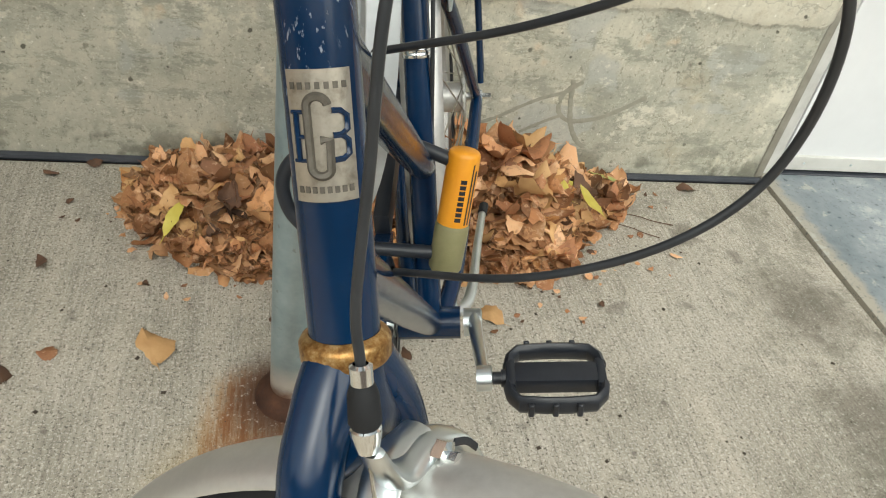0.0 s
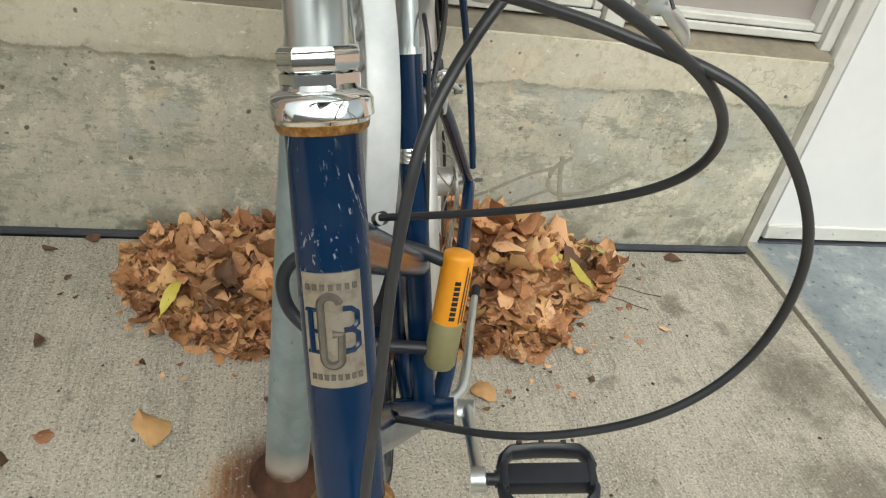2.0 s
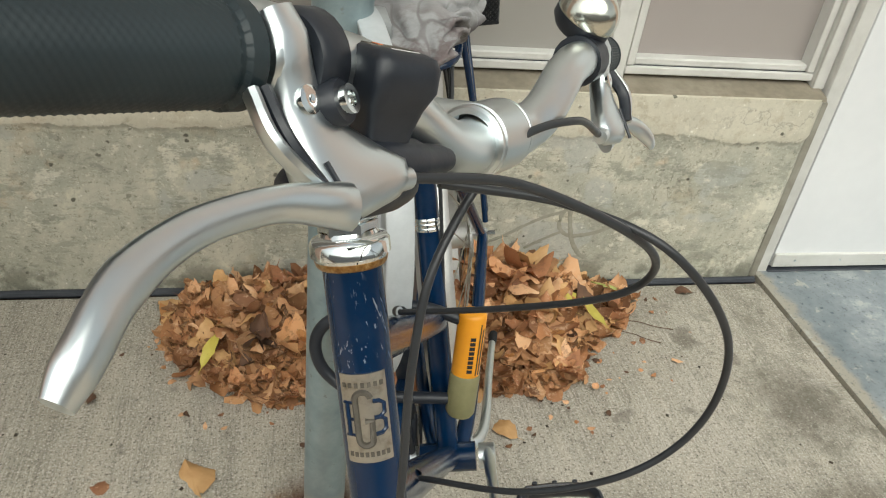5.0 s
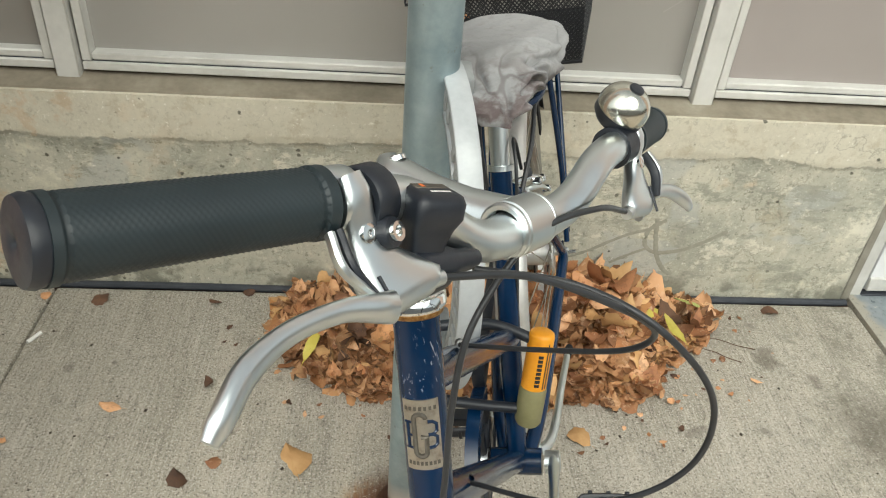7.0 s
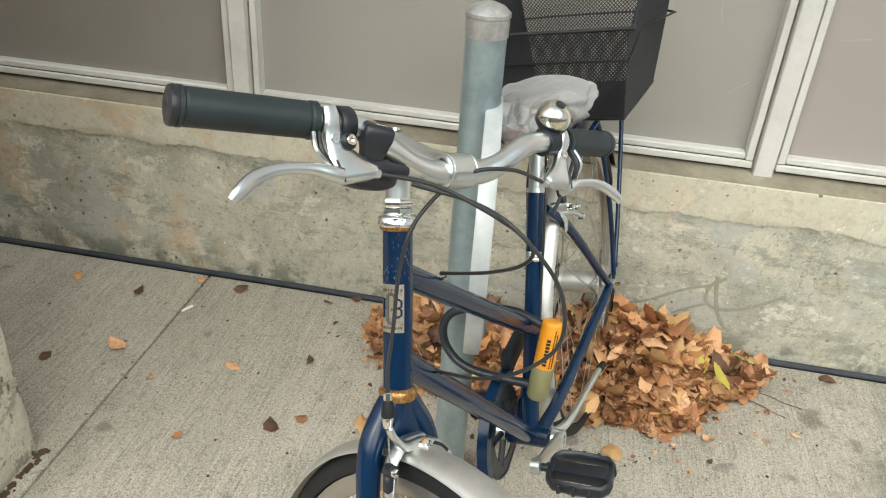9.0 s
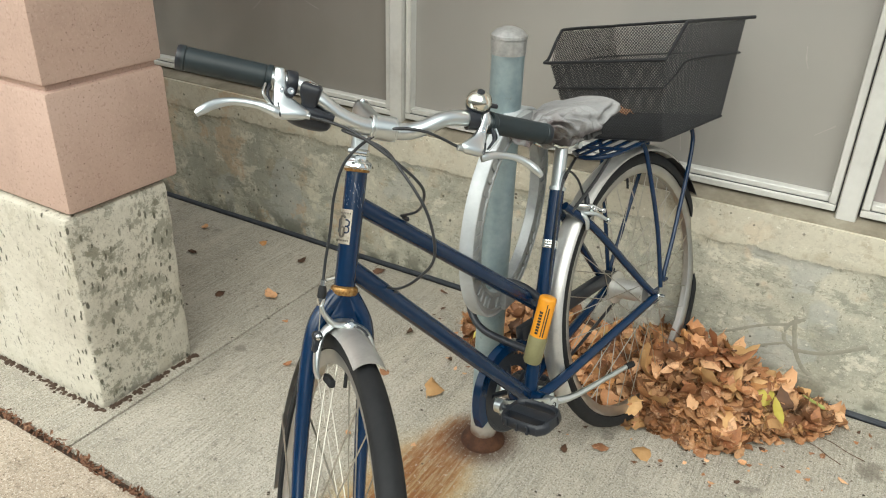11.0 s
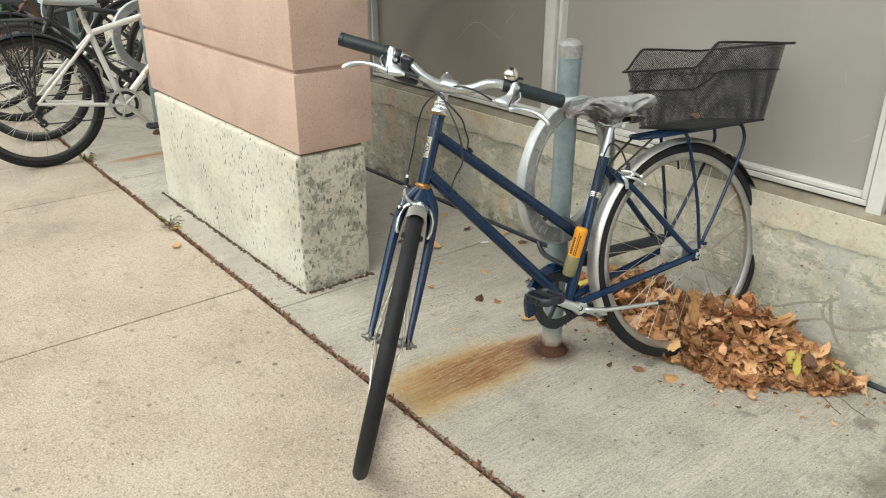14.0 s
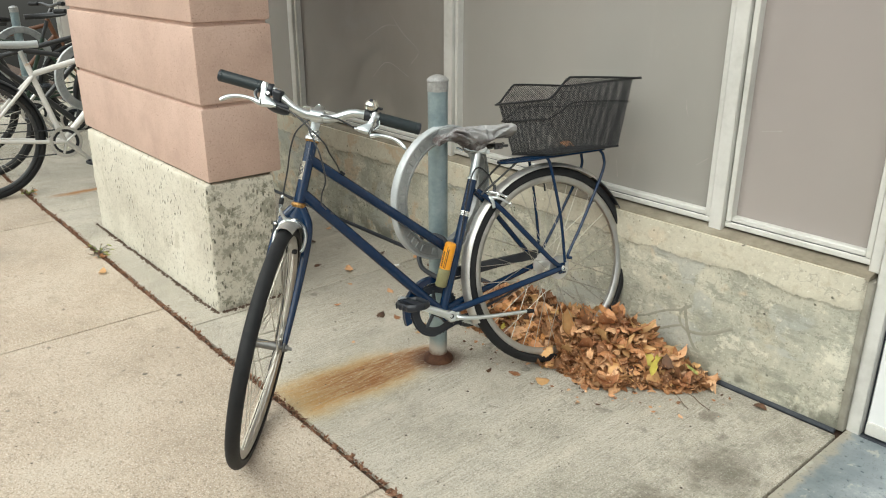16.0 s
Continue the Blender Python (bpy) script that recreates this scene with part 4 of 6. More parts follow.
part("bottom_bracket", turned([(-0.036, 0.0), (-0.036, 0.019), (0.036, 0.019), (0.036, 0.0)], BB, (1, 0, 0)), M_BLUE, bike)
for s in (-1, 1):
    part("chainstay", tube(spline([BB + Vector((s * 0.016, 0.012, 0)), BB + Vector((s * 0.034, 0.11, 0.02)), REAR + Vector((s * 0.060, -0.03, -0.004)), REAR + Vector((s * 0.060, 0.004, 0.0))], 6), [0.0115, 0.010, 0.0075], 14), M_BLUE, bike)
    part("seatstay", tube(spline([SEAT + Vector((s * 0.012, 0.004, -0.035)), Vector((s * 0.033, -0.19, 0.55)), Vector((s * 0.057, -0.04, 0.37)), REAR + Vector((s * 0.060, 0.0, 0.006))], 6), [0.0085, 0.0085, 0.007], 12), M_BLUE, bike)
    part("dropout", block(s * 0.060 - 0.003, s * 0.060 + 0.003, -0.014, 0.014, 0.315, 0.350, 0.002), M_BLUE, bike)
part("brake_bridge", bar((-0.03, -0.20, 0.565), (0.03, -0.20, 0.565), 0.007), M_BLUE, bike)
for s_ in (-1, 1):
    part("axle_nut", turned([(0, 0.011), (0.008, 0.010), (0.009, 0.005), (0.021, 0.0045), (0.022, 0.0)], REAR + Vector((s_ * 0.062, 0, 0)), (s_, 0, 0), 8), M_CHROME, bike, "shiny axle nut")

# seat post, clamp band, reflector band
SADDLE_BASE = Vector((0, -0.240, 0.742))
part("seat_post", bar(SEAT - Vector((0, 0.01, 0.03)), SADDLE_BASE, 0.0130, seg=20), M_ALLOY, bike, "smooth silver seat post")
st_dir = (SEAT - BB).normalized()
part("seat_clamp", turned([(-0.003, 0.0147), (-0.003, 0.0166), (0.004, 0.0166), (0.004, 0.0136)], SEAT, st_dir), M_ALLOY, bike, "silver seat clamp")
part("clamp_band", turned([(-0.008, 0.0147), (-0.008, 0.0160), (-0.0055, 0.0166), (-0.0045, 0.0158), (-0.001, 0.0158), (0.0, 0.0166), (0.001, 0.0158), (0.0045, 0.0158), (0.0055, 0.0166), (0.008, 0.0160), (0.008, 0.0147)], BB + st_dir * 0.312, st_dir), M_CHROME, bike, "silver band on the seat tube")

# wheels
rear_m = Matrix.Translation(REAR)
wheel(bike, rear_m, R, TR, M_RUBBER, M_RIM, 36, 0.023, hub_mat=M_FENDER)
front_local = Vector((0, -0.060, -0.562))
front_m = S @ Matrix.Translation(front_local)
wheel(bike, front_m, R, TR, M_RUBBER, M_RIM, 36, 0.012, hub_w=0.036)
fender("rear_fender", bike, rear_m, R + 0.014, 0.024, -112, 38, M_FENDER, "dull silver rear mudguard")
fender("mud_flap", bike, rear_m, R + 0.0145, 0.024, 38, 77, M_PLASTIC, "black rear end of the mudguard")
fender("front_fender", bike, front_m, R + 0.009, 0.0225, -20, 96, M_FENDER, "dull silver front mudguard")
for s in (-1, 1):
    part("fender_stay", moved(bar((s * 0.046, -0.06, -0.562), (s * 0.024, -0.06 + 0.33 * math.sin(radians(70)), -0.562 + 0.33 * math.cos(radians(70))), 0.0016, seg=6), S), M_SPOKE, bike)

# markings on the rear tyre's side
for k in range(7):
    a = radians(60 + 2.6 * k)
    part("tyre_mark", moved(block(0.0152, 0.0163, -0.0035, 0.0035, R - TR - 0.004, R - TR + 0.004, 0.0004), rear_m @ Matrix.Rotation(-a, 4, "X")), M_WHITE, bike, "pale tyre lettering bar")
part("tyre_flash", moved(block(0.0152, 0.0163, -0.009, 0.009, R - TR - 0.004, R - TR + 0.004, 0.0004), rear_m @ Matrix.Rotation(radians(-81), 4, "X")), M_ORANGE, bike, "red flash on the tyre")

# fork
crown = [[Vector((w * math.cos(a), d * math.sin(a), z)) for a in np.linspace(0, TAU, 24, endpoint=False)] for z, w, d in ((-0.187, 0.0168, 0.0160), (-0.196, 0.0185, 0.0160), (-0.206, 0.0245, 0.0155), (-0.218, 0.0330, 0.0150), (-0.230, 0.0400, 0.0145), (-0.236, 0.0380, 0.0110), (-0.2375, 0.0250, 0.0060))]
part("fork_crown", moved(loft(list(reversed(crown))), S), M_BLUE, bike, "solid navy fork crown", 60)
for s in (-1, 1):
    pts = spline([(s * 0.004, 0, -0.185), (s * 0.018, 0, -0.203), (s * 0.036, -0.001, -0.236), (s * 0.044, -0.006, -0.30), (s * 0.046, -0.022, -0.42), (s * 0.046, -0.045, -0.52), (s * 0.046, -0.060, -0.562)], 7)
    part("fork_blade", moved(tube(pts, [0.0150, 0.0150, 0.0142, 0.0125, 0.0105, 0.0085, 0.0075], 18), S), M_BLUE, bike)
    part("fork_nut", moved(joined(turned([(0, 0.0105), (0.007, 0.0095), (0.008, 0.0048), (0.018, 0.0045), (0.0185, 0)], (s * 0.050, -0.060, -0.562), (s, 0, 0), 8), block(s * 0.046 - 0.003, s * 0.046 + 0.003, -0.070, -0.050, -0.573, -0.548, 0.002)), S), M_RIM_DARK, bike, "dark steel axle nut")
part("steerer", moved(turned([(-0.205, 0.0), (-0.205, 0.0150), (-0.187, 0.0150), (-0.187, 0)], (0, 0, 0), (0, 0, 1)), S), M_BLUE, bike)
part("lower_headset", moved(turned([(-0.188, 0.0150), (-0.188, 0.0190), (-0.186, 0.0204), (-0.1785, 0.0204), (-0.1765, 0.0192), (-0.1745, 0.0160)], (0, 0, 0), (0, 0, 1), 36), S), M_GOLD, bike, "rust-speckled golden lower headset ring")
part("upper_headset", moved(turned([(-0.005, 0.0158), (-0.0035, 0.0188), (-0.0005, 0.0195), (0.0005, 0.0212), (0.007, 0.0212), (0.0095, 0.0195), (0.011, 0.0160), (0.013, 0.0150)], (0, 0, 0), (0, 0, 1), 36), S), M_CHROME, bike, "chrome upper headset cup")
part("headset_rust_ring", moved(turned([(-0.0060, 0.0159), (-0.0060, 0.0174), (-0.0045, 0.0188), (-0.0020, 0.0194), (-0.0010, 0.0165)], (0, 0, 0), (0, 0, 1), 32), S), M_GOLD, bike, "rusty golden ring under the cup")
part("lock_washer", moved(turned([(0.012, 0.0135), (0.012, 0.0160), (0.0170, 0.0160), (0.0180, 0.0140)], (0, 0, 0), (0, 0, 1), 6), S), M_CHROME, bike)
part("lock_nut", moved(turned([(0.0180, 0.0130), (0.0180, 0.0150), (0.0195, 0.0164), (0.0255, 0.0164), (0.0275, 0.0150), (0.0280, 0.0127)], (0, 0, 0), (0, 0, 1), 6), S), M_CHROME, bike, "chrome hexagonal lock nut")

# stem and handlebar
def bar_z(x):
    return 0.092 - 0.045 * x


part("stem_quill", moved(bar((0, 0, 0.012), (0, -0.001, 0.072), 0.0126, seg=24), S), M_ALLOY, bike, "silver quill")
MID_STEM = 0.009
stem_rings = []
for y, zc, w, h in ((0.0165, 0.088, 0.0040, 0.0080), (0.0150, 0.086, 0.0100, 0.0140), (0.0105, 0.083, 0.0138, 0.0175), (0.0, 0.079, 0.0152, 0.0175), (-0.022, 0.071, 0.0150, 0.0152), (-0.045, 0.064, 0.0150, 0.0148), (-0.062, 0.060, 0.0155, 0.0156), (-0.072, 0.058, 0.0160, 0.0160)):
    stem_rings.append([Vector((MID_STEM * max(0.0, -y) / 0.078 + w * math.copysign(abs(math.cos(a)) ** 0.8, math.cos(a)), y, zc + h * math.sin(a))) for a in np.linspace(0, TAU, 24, endpoint=False)])
stem = part("stem", moved(loft(stem_rings), S), M_ALLOY, bike, "polished alloy stem", 60)
part("bar_clamp", moved(turned([(-0.0185, 0.0130), (-0.0185, 0.0156), (-0.0172, 0.0170), (-0.0150, 0.0170), (-0.0145, 0.0163), (-0.0135, 0.0163), (-0.0130, 0.0174), (0.0130, 0.0174), (0.0135, 0.0163), (0.0145, 0.0163), (0.0150, 0.0170), (0.0172, 0.0170), (0.0185, 0.0156), (0.0185, 0.0130)], (MID_STEM, -0.078, 0.057), (1, 0, 0), 36), S), M_ALLOY, stem, "ridged round bar clamp")
part("wedge_bolt", moved(turned([(0.0, 0.0062), (0.003, 0.0060), (0.004, 0.0042), (0.002, 0.0036), (0.002, 0)], (0, 0.004, 0.0950), (0, 0.35, 1), 18), S), M_CHROME, stem)
XL, XR = 0.277, -0.2595
MID = MID_STEM  # the bar sits a little to the left of the steering axis
def bar_line(side):
    k = 1 if side > 0 else -1
    end = XL if k > 0 else XR
    off = 0.025 if k > 0 else 0.0
    back = -0.049 if k > 0 else -0.060
    return [(MID, -0.078, 0.057), (MID + k * 0.030, -0.081, 0.056), (MID * 0.6 + k * 0.058, -0.086, 0.064), (k * 0.085 + off * 0.5, -0.087, 0.082), (k * 0.115 + off, -0.081, bar_z(k * 0.12)), (end, back, bar_z(end) + 0.006)]


bar_pts = [Vector(p) for p in spline(list(reversed(bar_line(-1)))[:-1] + bar_line(1), 8)]
part("handlebar", moved(tube(bar_pts, [0.0111, 0.0111, 0.0111, 0.0113, 0.0122, 0.0128, 0.0122, 0.0113, 0.0111, 0.0111, 0.0111], 20), S), M_ALLOY, bike, "satin silver raised handlebar")


def on_bar(x):
    p = min(bar_pts, key=lambda q: abs(q.x - x))
    i = bar_pts.index(p)
    j = i + 1 if (i + 1 < len(bar_pts) and (bar_pts[i + 1].x - x) * (p.x - x) <= 0) else max(i - 1, 0)
    q = bar_pts[j]
    t = 0 if abs(q.x - p.x) < 1e-9 else (x - p.x) / (q.x - p.x)
    return p.lerp(q, max(0, min(1, t)))


def grip(x0, x1):
    a, b = on_bar(x0), on_bar(x1)
    n, m = 180, 108
    d = b - a
    length = d.length
    d.normalize()
    q = Vector((0, 0, 1)) if abs(d.z) < 0.9 else Vector((1, 0, 0))
    u = (q - d * q.dot(d)).normalized()
    w = d.cross(u)
    rings = []
    for i in range(n + 1):
        t = i / n
        if t < 0.055:
            r = 0.0162
        elif t < 0.075:
            r = 0.0144
        elif t > 0.965:
            r = 0.0162
        elif t > 0.945:
            r = 0.0146
        else:
            r = 0.0154
        dots = 0.055 < t < 0.945
        rings.append([a + d * (length * t) + (u * math.cos(TAU * k / m) + w * math.sin(TAU * k / m)) * (r + (0.00032 if dots and i % 2 == 0 and k % 2 == 0 and (i // 2 + k // 2) % 2 else 0)) for k in range(m)])
    gp = part("grip", moved(loft(rings), S), M_GRIP, bike, "dark rubber grip with fine knurling", 70)
    part("end_cap", moved(turned([(-0.002, 0.0150), (0.003, 0.0163), (0.006, 0.0153), (0.0075, 0.0100), (0.0065, 0.0025), (0.0040, 0.0)], b, d, 28), S), M_PLASTIC, gp)
    return gp


grip(-0.146, XR + 0.003)
grip(0.167, XL - 0.003)


def brake_lever(x, k):
    """k: 1 on the left, -1 on the right. Clamp, flat cast body, blade."""
    c = on_bar(x)
    lever = part("brake_lever", moved(turned([(-0.0065, 0.0112), (-0.0065, 0.0146), (-0.005, 0.0156), (0.005, 0.0156), (0.0065, 0.0146), (0.0065, 0.0112)], c, (1, 0, -0.045), 28), S), M_ALLOY, bike, "satin silver brake lever")
    rows = []
    for dx, dy, dz, w, h in ((0.0, -0.0105, 0.012, 0.0058, 0.0030), (-0.0005, -0.0125, 0.004, 0.0074, 0.0042), (-0.0020, -0.0110, -0.006, 0.0082, 0.0048), (-0.0035, -0.0100, -0.0155, 0.0092, 0.0052), (-0.0070, -0.0125, -0.0250, 0.0130, 0.0058), (-0.0125, -0.0160, -0.0335, 0.0195, 0.0062), (-0.0180, -0.0195, -0.0405, 0.0245, 0.0064), (-0.0195, -0.0215, -0.0465, 0.0225, 0.0054), (-0.0205, -0.0220, -0.0500, 0.0150, 0.0030)):
        o, w = c + Vector((k * dx, dy, dz)), w * (1 if k < 0 else 0.8)
        rows.append([o + Vector((w * math.copysign(abs(math.cos(t)) ** 0.7, math.cos(t)), -h * math.copysign(abs(math.sin(t)) ** 0.6, math.sin(t)), 0.35 * h * math.sin(t) - k * 0.13 * w * math.cos(t))) for t in np.linspace(0, TAU, 20, endpoint=False)])
    part("lever_body", moved(loft(rows), S), M_ALLOY, lever, "", 60)
    nose = c + Vector((-k * 0.0330, -0.0205, -0.0425))
    part("cable_end", moved(turned([(-0.006, 0.0), (-0.006, 0.0046), (0.004, 0.0046), (0.010, 0.0040), (0.0105, 0)], nose, (-k, -0.15, -0.1), 16), S), M_ALLOY, lever)
    shape = ((-0.1375, -0.1040, 0.0555), (-0.147, -0.1045, 0.0580), (-0.165, -0.1020, 0.0620), (-0.192, -0.1015, 0.0620), (-0.214, -0.1030, 0.0560), (-0.229, -0.1070, 0.0465), (-0.237, -0.1080, 0.0395))
    blade = spline([(x, y, z) if k < 0 else (0.018 - x, y + 0.015, z - 0.0205) for x, y, z in shape], 8)
    part("lever_blade", moved(tube(blade, [0.0074, 0.0070, 0.0060, 0.0050, 0.0048, 0.0052, 0.0062, 0.0062, 0.0056, 0.0040], 16, flat=(0.66, 1.0), side=(0, 0, 1)), S), M_ALLOY, lever, "curved polished lever blade")
    part("pivot_bolt", moved(turned([(0, 0.0046), (0.0022, 0.0044), (0.0028, 0.002), (0.0022, 0.0)], c + Vector((-k * 0.0032, -0.0146, -0.0140)), (0, -1, 0.15), 20), S), M_CHROME, lever, "round pivot rivet")
    gap = [c + Vector((-k * (0.0005 + 0.0035 * u), -0.0215 - 0.0070 * u, -0.0315 - 0.0175 * u)) for u in np.linspace(0, 1, 6)]
    part("lever_gap", moved(tube(gap, 0.0010, 8), S), M_PLASTIC, lever, "dark gap where the blade leaves the body")
    for d in (0.0, 0.005):
        part("lever_spring", moved(tube(spline([c + Vector((k * (0.011 + d), -0.012, -0.010)), c + Vector((k * (0.013 + d), -0.020, -0.024)), c + Vector((k * 0.004, -0.024, -0.040))], 5), 0.0022, 8, flat=(1, 1.6)), S), M_ALLOY if d else M_PLASTIC, lever)
    return nose


low_r = brake_lever(-0.139, -1)
low_l = brake_lever(0.156, 1)

# gear shifter on the right
SH = S @ pose(-0.0988, -0.0935, 0.0785, 14, 10, -16) @ Matrix.Diagonal((0.84, 0.92, 1.0, 1.0))
rows = []
for z, x0, x1, y0, y1 in ((0.0215, -0.0115, 0.0115, -0.0080, 0.0080), (0.0205, -0.0145, 0.0145, -0.0112, 0.0105), (0.0175, -0.0162, 0.0162, -0.0132, 0.0122), (0.010, -0.0160, 0.0160, -0.0138, 0.0130), (0.003, -0.0140, 0.0150, -0.0090, 0.0130), (-0.004, -0.0105, 0.0145, -0.0060, 0.0130), (-0.012, -0.0095, 0.0125, -0.0060, 0.0130), (-0.020, -0.0110, 0.0130, -0.0080, 0.0130), (-0.027, -0.0100, 0.0120, -0.0070, 0.0110)):
    rows.append([Vector(((x0 + x1) / 2 + (x1 - x0) / 2 * math.copysign(abs(math.cos(t)) ** 0.35, math.cos(t)), (y0 + y1) / 2 + (y1 - y0) / 2 * math.copysign(abs(math.sin(t)) ** 0.35, math.sin(t)), z)) for t in np.linspace(0, TAU, 28, endpoint=False)])
shifter = part("gear_shifter", moved(loft(list(reversed(rows))), SH), M_PLASTIC, bike, "black plastic gear shifter with a small indicator", 45)
part("shifter_clamp", moved(turned([(-0.0070, 0.0112), (-0.0070, 0.0148), (-0.0055, 0.0158), (0.0055, 0.0158), (0.0070, 0.0148), (0.0070, 0.0112)], on_bar(-0.1215), (1, 0, 0), 24), S), M_PLASTIC, shifter)
part("clamp_boss", moved(turned([(-0.010, 0.0078), (0.004, 0.0074), (0.005, 0.0066), (0.005, 0)], (-0.1245, -0.0925, 0.0840), (0.15, -1, 0.2), 16), S), M_PLASTIC, shifter)
part("clamp_bolt", moved(turned([(0, 0.0046), (0.003, 0.0046), (0.003, 0.0026), (0.001, 0.0024), (0.001, 0)], (-0.1245, -0.0973, 0.0850), (0.15, -1, 0.2), 16), S), M_CHROME, shifter, "chrome socket bolt")
part("indicator", moved(block(-0.0112, 0.0112, 0.0005, 0.0070, 0.0208, 0.0218, 0.0003), SH), M_BADGE_DARK, shifter, "dark gear indicator window")
part("indicator_mark", moved(block(-0.0062, -0.0040, 0.0022, 0.0060, 0.0216, 0.0220), SH), M_ORANGE, shifter, "orange pointer")
part("logo_bar", moved(block(-0.0050, 0.0080, -0.0050, -0.0034, 0.0212, 0.0217), SH), M_WHITE, shifter, "small white logo bar")
rows = []
for t in np.linspace(-1, 1, 13):
    w = math.sqrt(max(0.0, 1 - abs(t) ** 2.6))
    rows.append([Vector((-0.094 + 0.032 * t, -0.074 + (0.018 * w + 0.001) * math.cos(a), 0.0540 - 0.004 * t + (0.0115 * w + 0.001) * math.sin(a))) for a in np.linspace(0, TAU, 18, endpoint=False)])
part("shifter_housing", moved(loft(rows), S), M_PLASTIC, shifter, "rounded black underside", 60)
part("cable_exit", moved(turned([(-0.030, 0.0), (-0.028, 0.0085), (-0.006, 0.0085), (0.0, 0.0064), (0.010, 0.0058), (0.016, 0.0042), (0.016, 0)], (-0.080, -0.095, 0.060), (1, -0.15, -0.12), 16), S), M_PLASTIC, shifter, "black rubber cable boot")

# bell on the left
c = on_bar(0.138)
BELL_UP = (AXIS @ S).to_3x3().inverted() @ Vector((0.30, -0.26, 0.92))
bell_at = Vector((0.1430, -0.0885, 0.1165)) - BELL_UP.normalized() * 0.0085
BELL = S @ Matrix.Translation(bell_at) @ Vector((0, 0, 1)).rotation_difference(BELL_UP).to_matrix().to_4x4() @ Matrix.Scale(0.89, 4)
bell = part("bell", moved(turned([(-0.012, 0.006), (-0.011, 0.0165), (-0.006, 0.0205), (0.001, 0.0208), (0.002, 0.0180)], (0, 0, 0), (0, 0, 1), 28), BELL), M_PLASTIC, bike, "black plastic bell base")
part("dome", moved(turned([(0.001, 0.0210), (0.002, 0.0214)] + [(0.004 + 0.0195 * math.sin(t), 0.0212 * math.cos(t)) for t in np.linspace(0.05, 1.35, 10)] + [(0.0232, 0.0001)], (0, 0, 0), (0, 0, 1), 32), BELL), M_DOME, bell, "shiny yellowed chrome bell dome")
part("dome_cap", moved(turned([(0.0216, 0.0066), (0.0242, 0.0060), (0.0248, 0.003), (0.0248, 0)], (0, 0, 0), (0, 0, 1), 16), BELL), M_PLASTIC, bell)
part("bell_band", moved(turned([(-0.008, 0.0115), (-0.008, 0.0150), (0.008, 0.0150), (0.008, 0.0115)], c, (1, 0, 0.1), 20), S), M_PLASTIC, bell)
part("striker", moved(block(0.018, 0.030, -0.004, 0.004, -0.003, 0.003, 0.0015), S @ Matrix.Translation(bell_at) @ pose(0, 0, 0, 20, 0, 0)), M_PLASTIC, bell)

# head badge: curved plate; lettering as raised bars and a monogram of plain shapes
def on_head(u, v, out):
    """Across (m, to the rider's left) and up the head tube, above its surface."""
    a = u / 0.0160
    r = 0.0160 + out
    return HLOW.lerp(HUP, 0.0) + up * v + fwd * (r * math.cos(a)) + Vector((1, 0, 0)) * (r * math.sin(a))


def plate(u0, u1, v0, v1, out, thick, nu=10, nv=3, turn=0.0, cut=0.0):
    vs, fs = [], []
    for o in (out, out + thick):
        for i in range(nu + 1):
            for j in range(nv + 1):
                vs.append(on_head(turn + u0 + (u1 - u0) * i / nu, v0 + (v1 - v0) * j / nv, o))
    k = (nu + 1) * (nv + 1)
    for i in range(nu):
        for j in range(nv):
            a = i * (nv + 1) + j
            fs += [(k + a, k + a + 1, k + a + nv + 2, k + a + nv + 1), (a, a + nv + 1, a + nv + 2, a + 1)]
    rim = [i * (nv + 1) for i in range(nu + 1)] + [nu * (nv + 1) + j for j in range(1, nv + 1)] + [i * (nv + 1) + nv for i in range(nu - 1, -1, -1)] + [j for j in range(nv - 1, 0, -1)]
    for a, b in zip(rim, rim[1:] + rim[:1]):
        fs.append((a, k + a, k + b, b))
    return vs, fs


B0, B1, BU = 0.072, 0.123, 0.0128
badge = part("head_badge", plate(-BU, BU, B0, B1, 0.0, 0.0008, 14, 4, 0.001), M_BADGE, head_tube, "worn pewter badge plate")
marks = joined(*[plate(u - 0.0009, u + 0.0009, v - 0.0013, v + 0.0013, 0.0007, 0.0005, 2, 1, 0.001) for v, n in ((B1 - 0.0060, 7), (B0 + 0.0050, 8)) for u in np.linspace(-0.0098, 0.0098, n)])
tagged(part("badge_lettering", marks, M_BADGE_DARK, badge, "raised bars of lettering"), kind="stuff")
def badge_line(pts, r):
    return tube([on_head(0.001 + u, B0 + v, 0.0010) for u, v in pts], r, 6, flat=(1, 1))


loop = [(-0.0008 + 0.0038 * math.cos(a), 0.0258 + (0.0115 if math.sin(a) > 0 else -0.0115) + 0.0038 * math.sin(a)) for a in np.linspace(0.15, TAU - 0.5, 26)]
part("badge_monogram", badge_line(loop + [(0.0030, 0.0245), (-0.0005, 0.0245)], 0.0018), M_BADGE_DARK, badge, "raised oval monogram")
cuts = [badge_line([(-0.0092, 0.0352), (-0.0092, 0.0165)], 0.0013), badge_line([(-0.0112, 0.0352), (-0.0058, 0.0352)], 0.0009), badge_line([(-0.0112, 0.0165), (-0.0058, 0.0165)], 0.0009), badge_line([(-0.0092, 0.0258), (-0.0058, 0.0258)], 0.0009)]
cuts += [badge_line([(0.0042, c0 + 0.0050), (0.0074, c0 + 0.0048), (0.0099, c0 + 0.0028), (0.0099, c0 - 0.0024), (0.0074, c0 - 0.0044), (0.0042, c0 - 0.0046)], 0.0013) for c0 in (0.0306, 0.0212)]
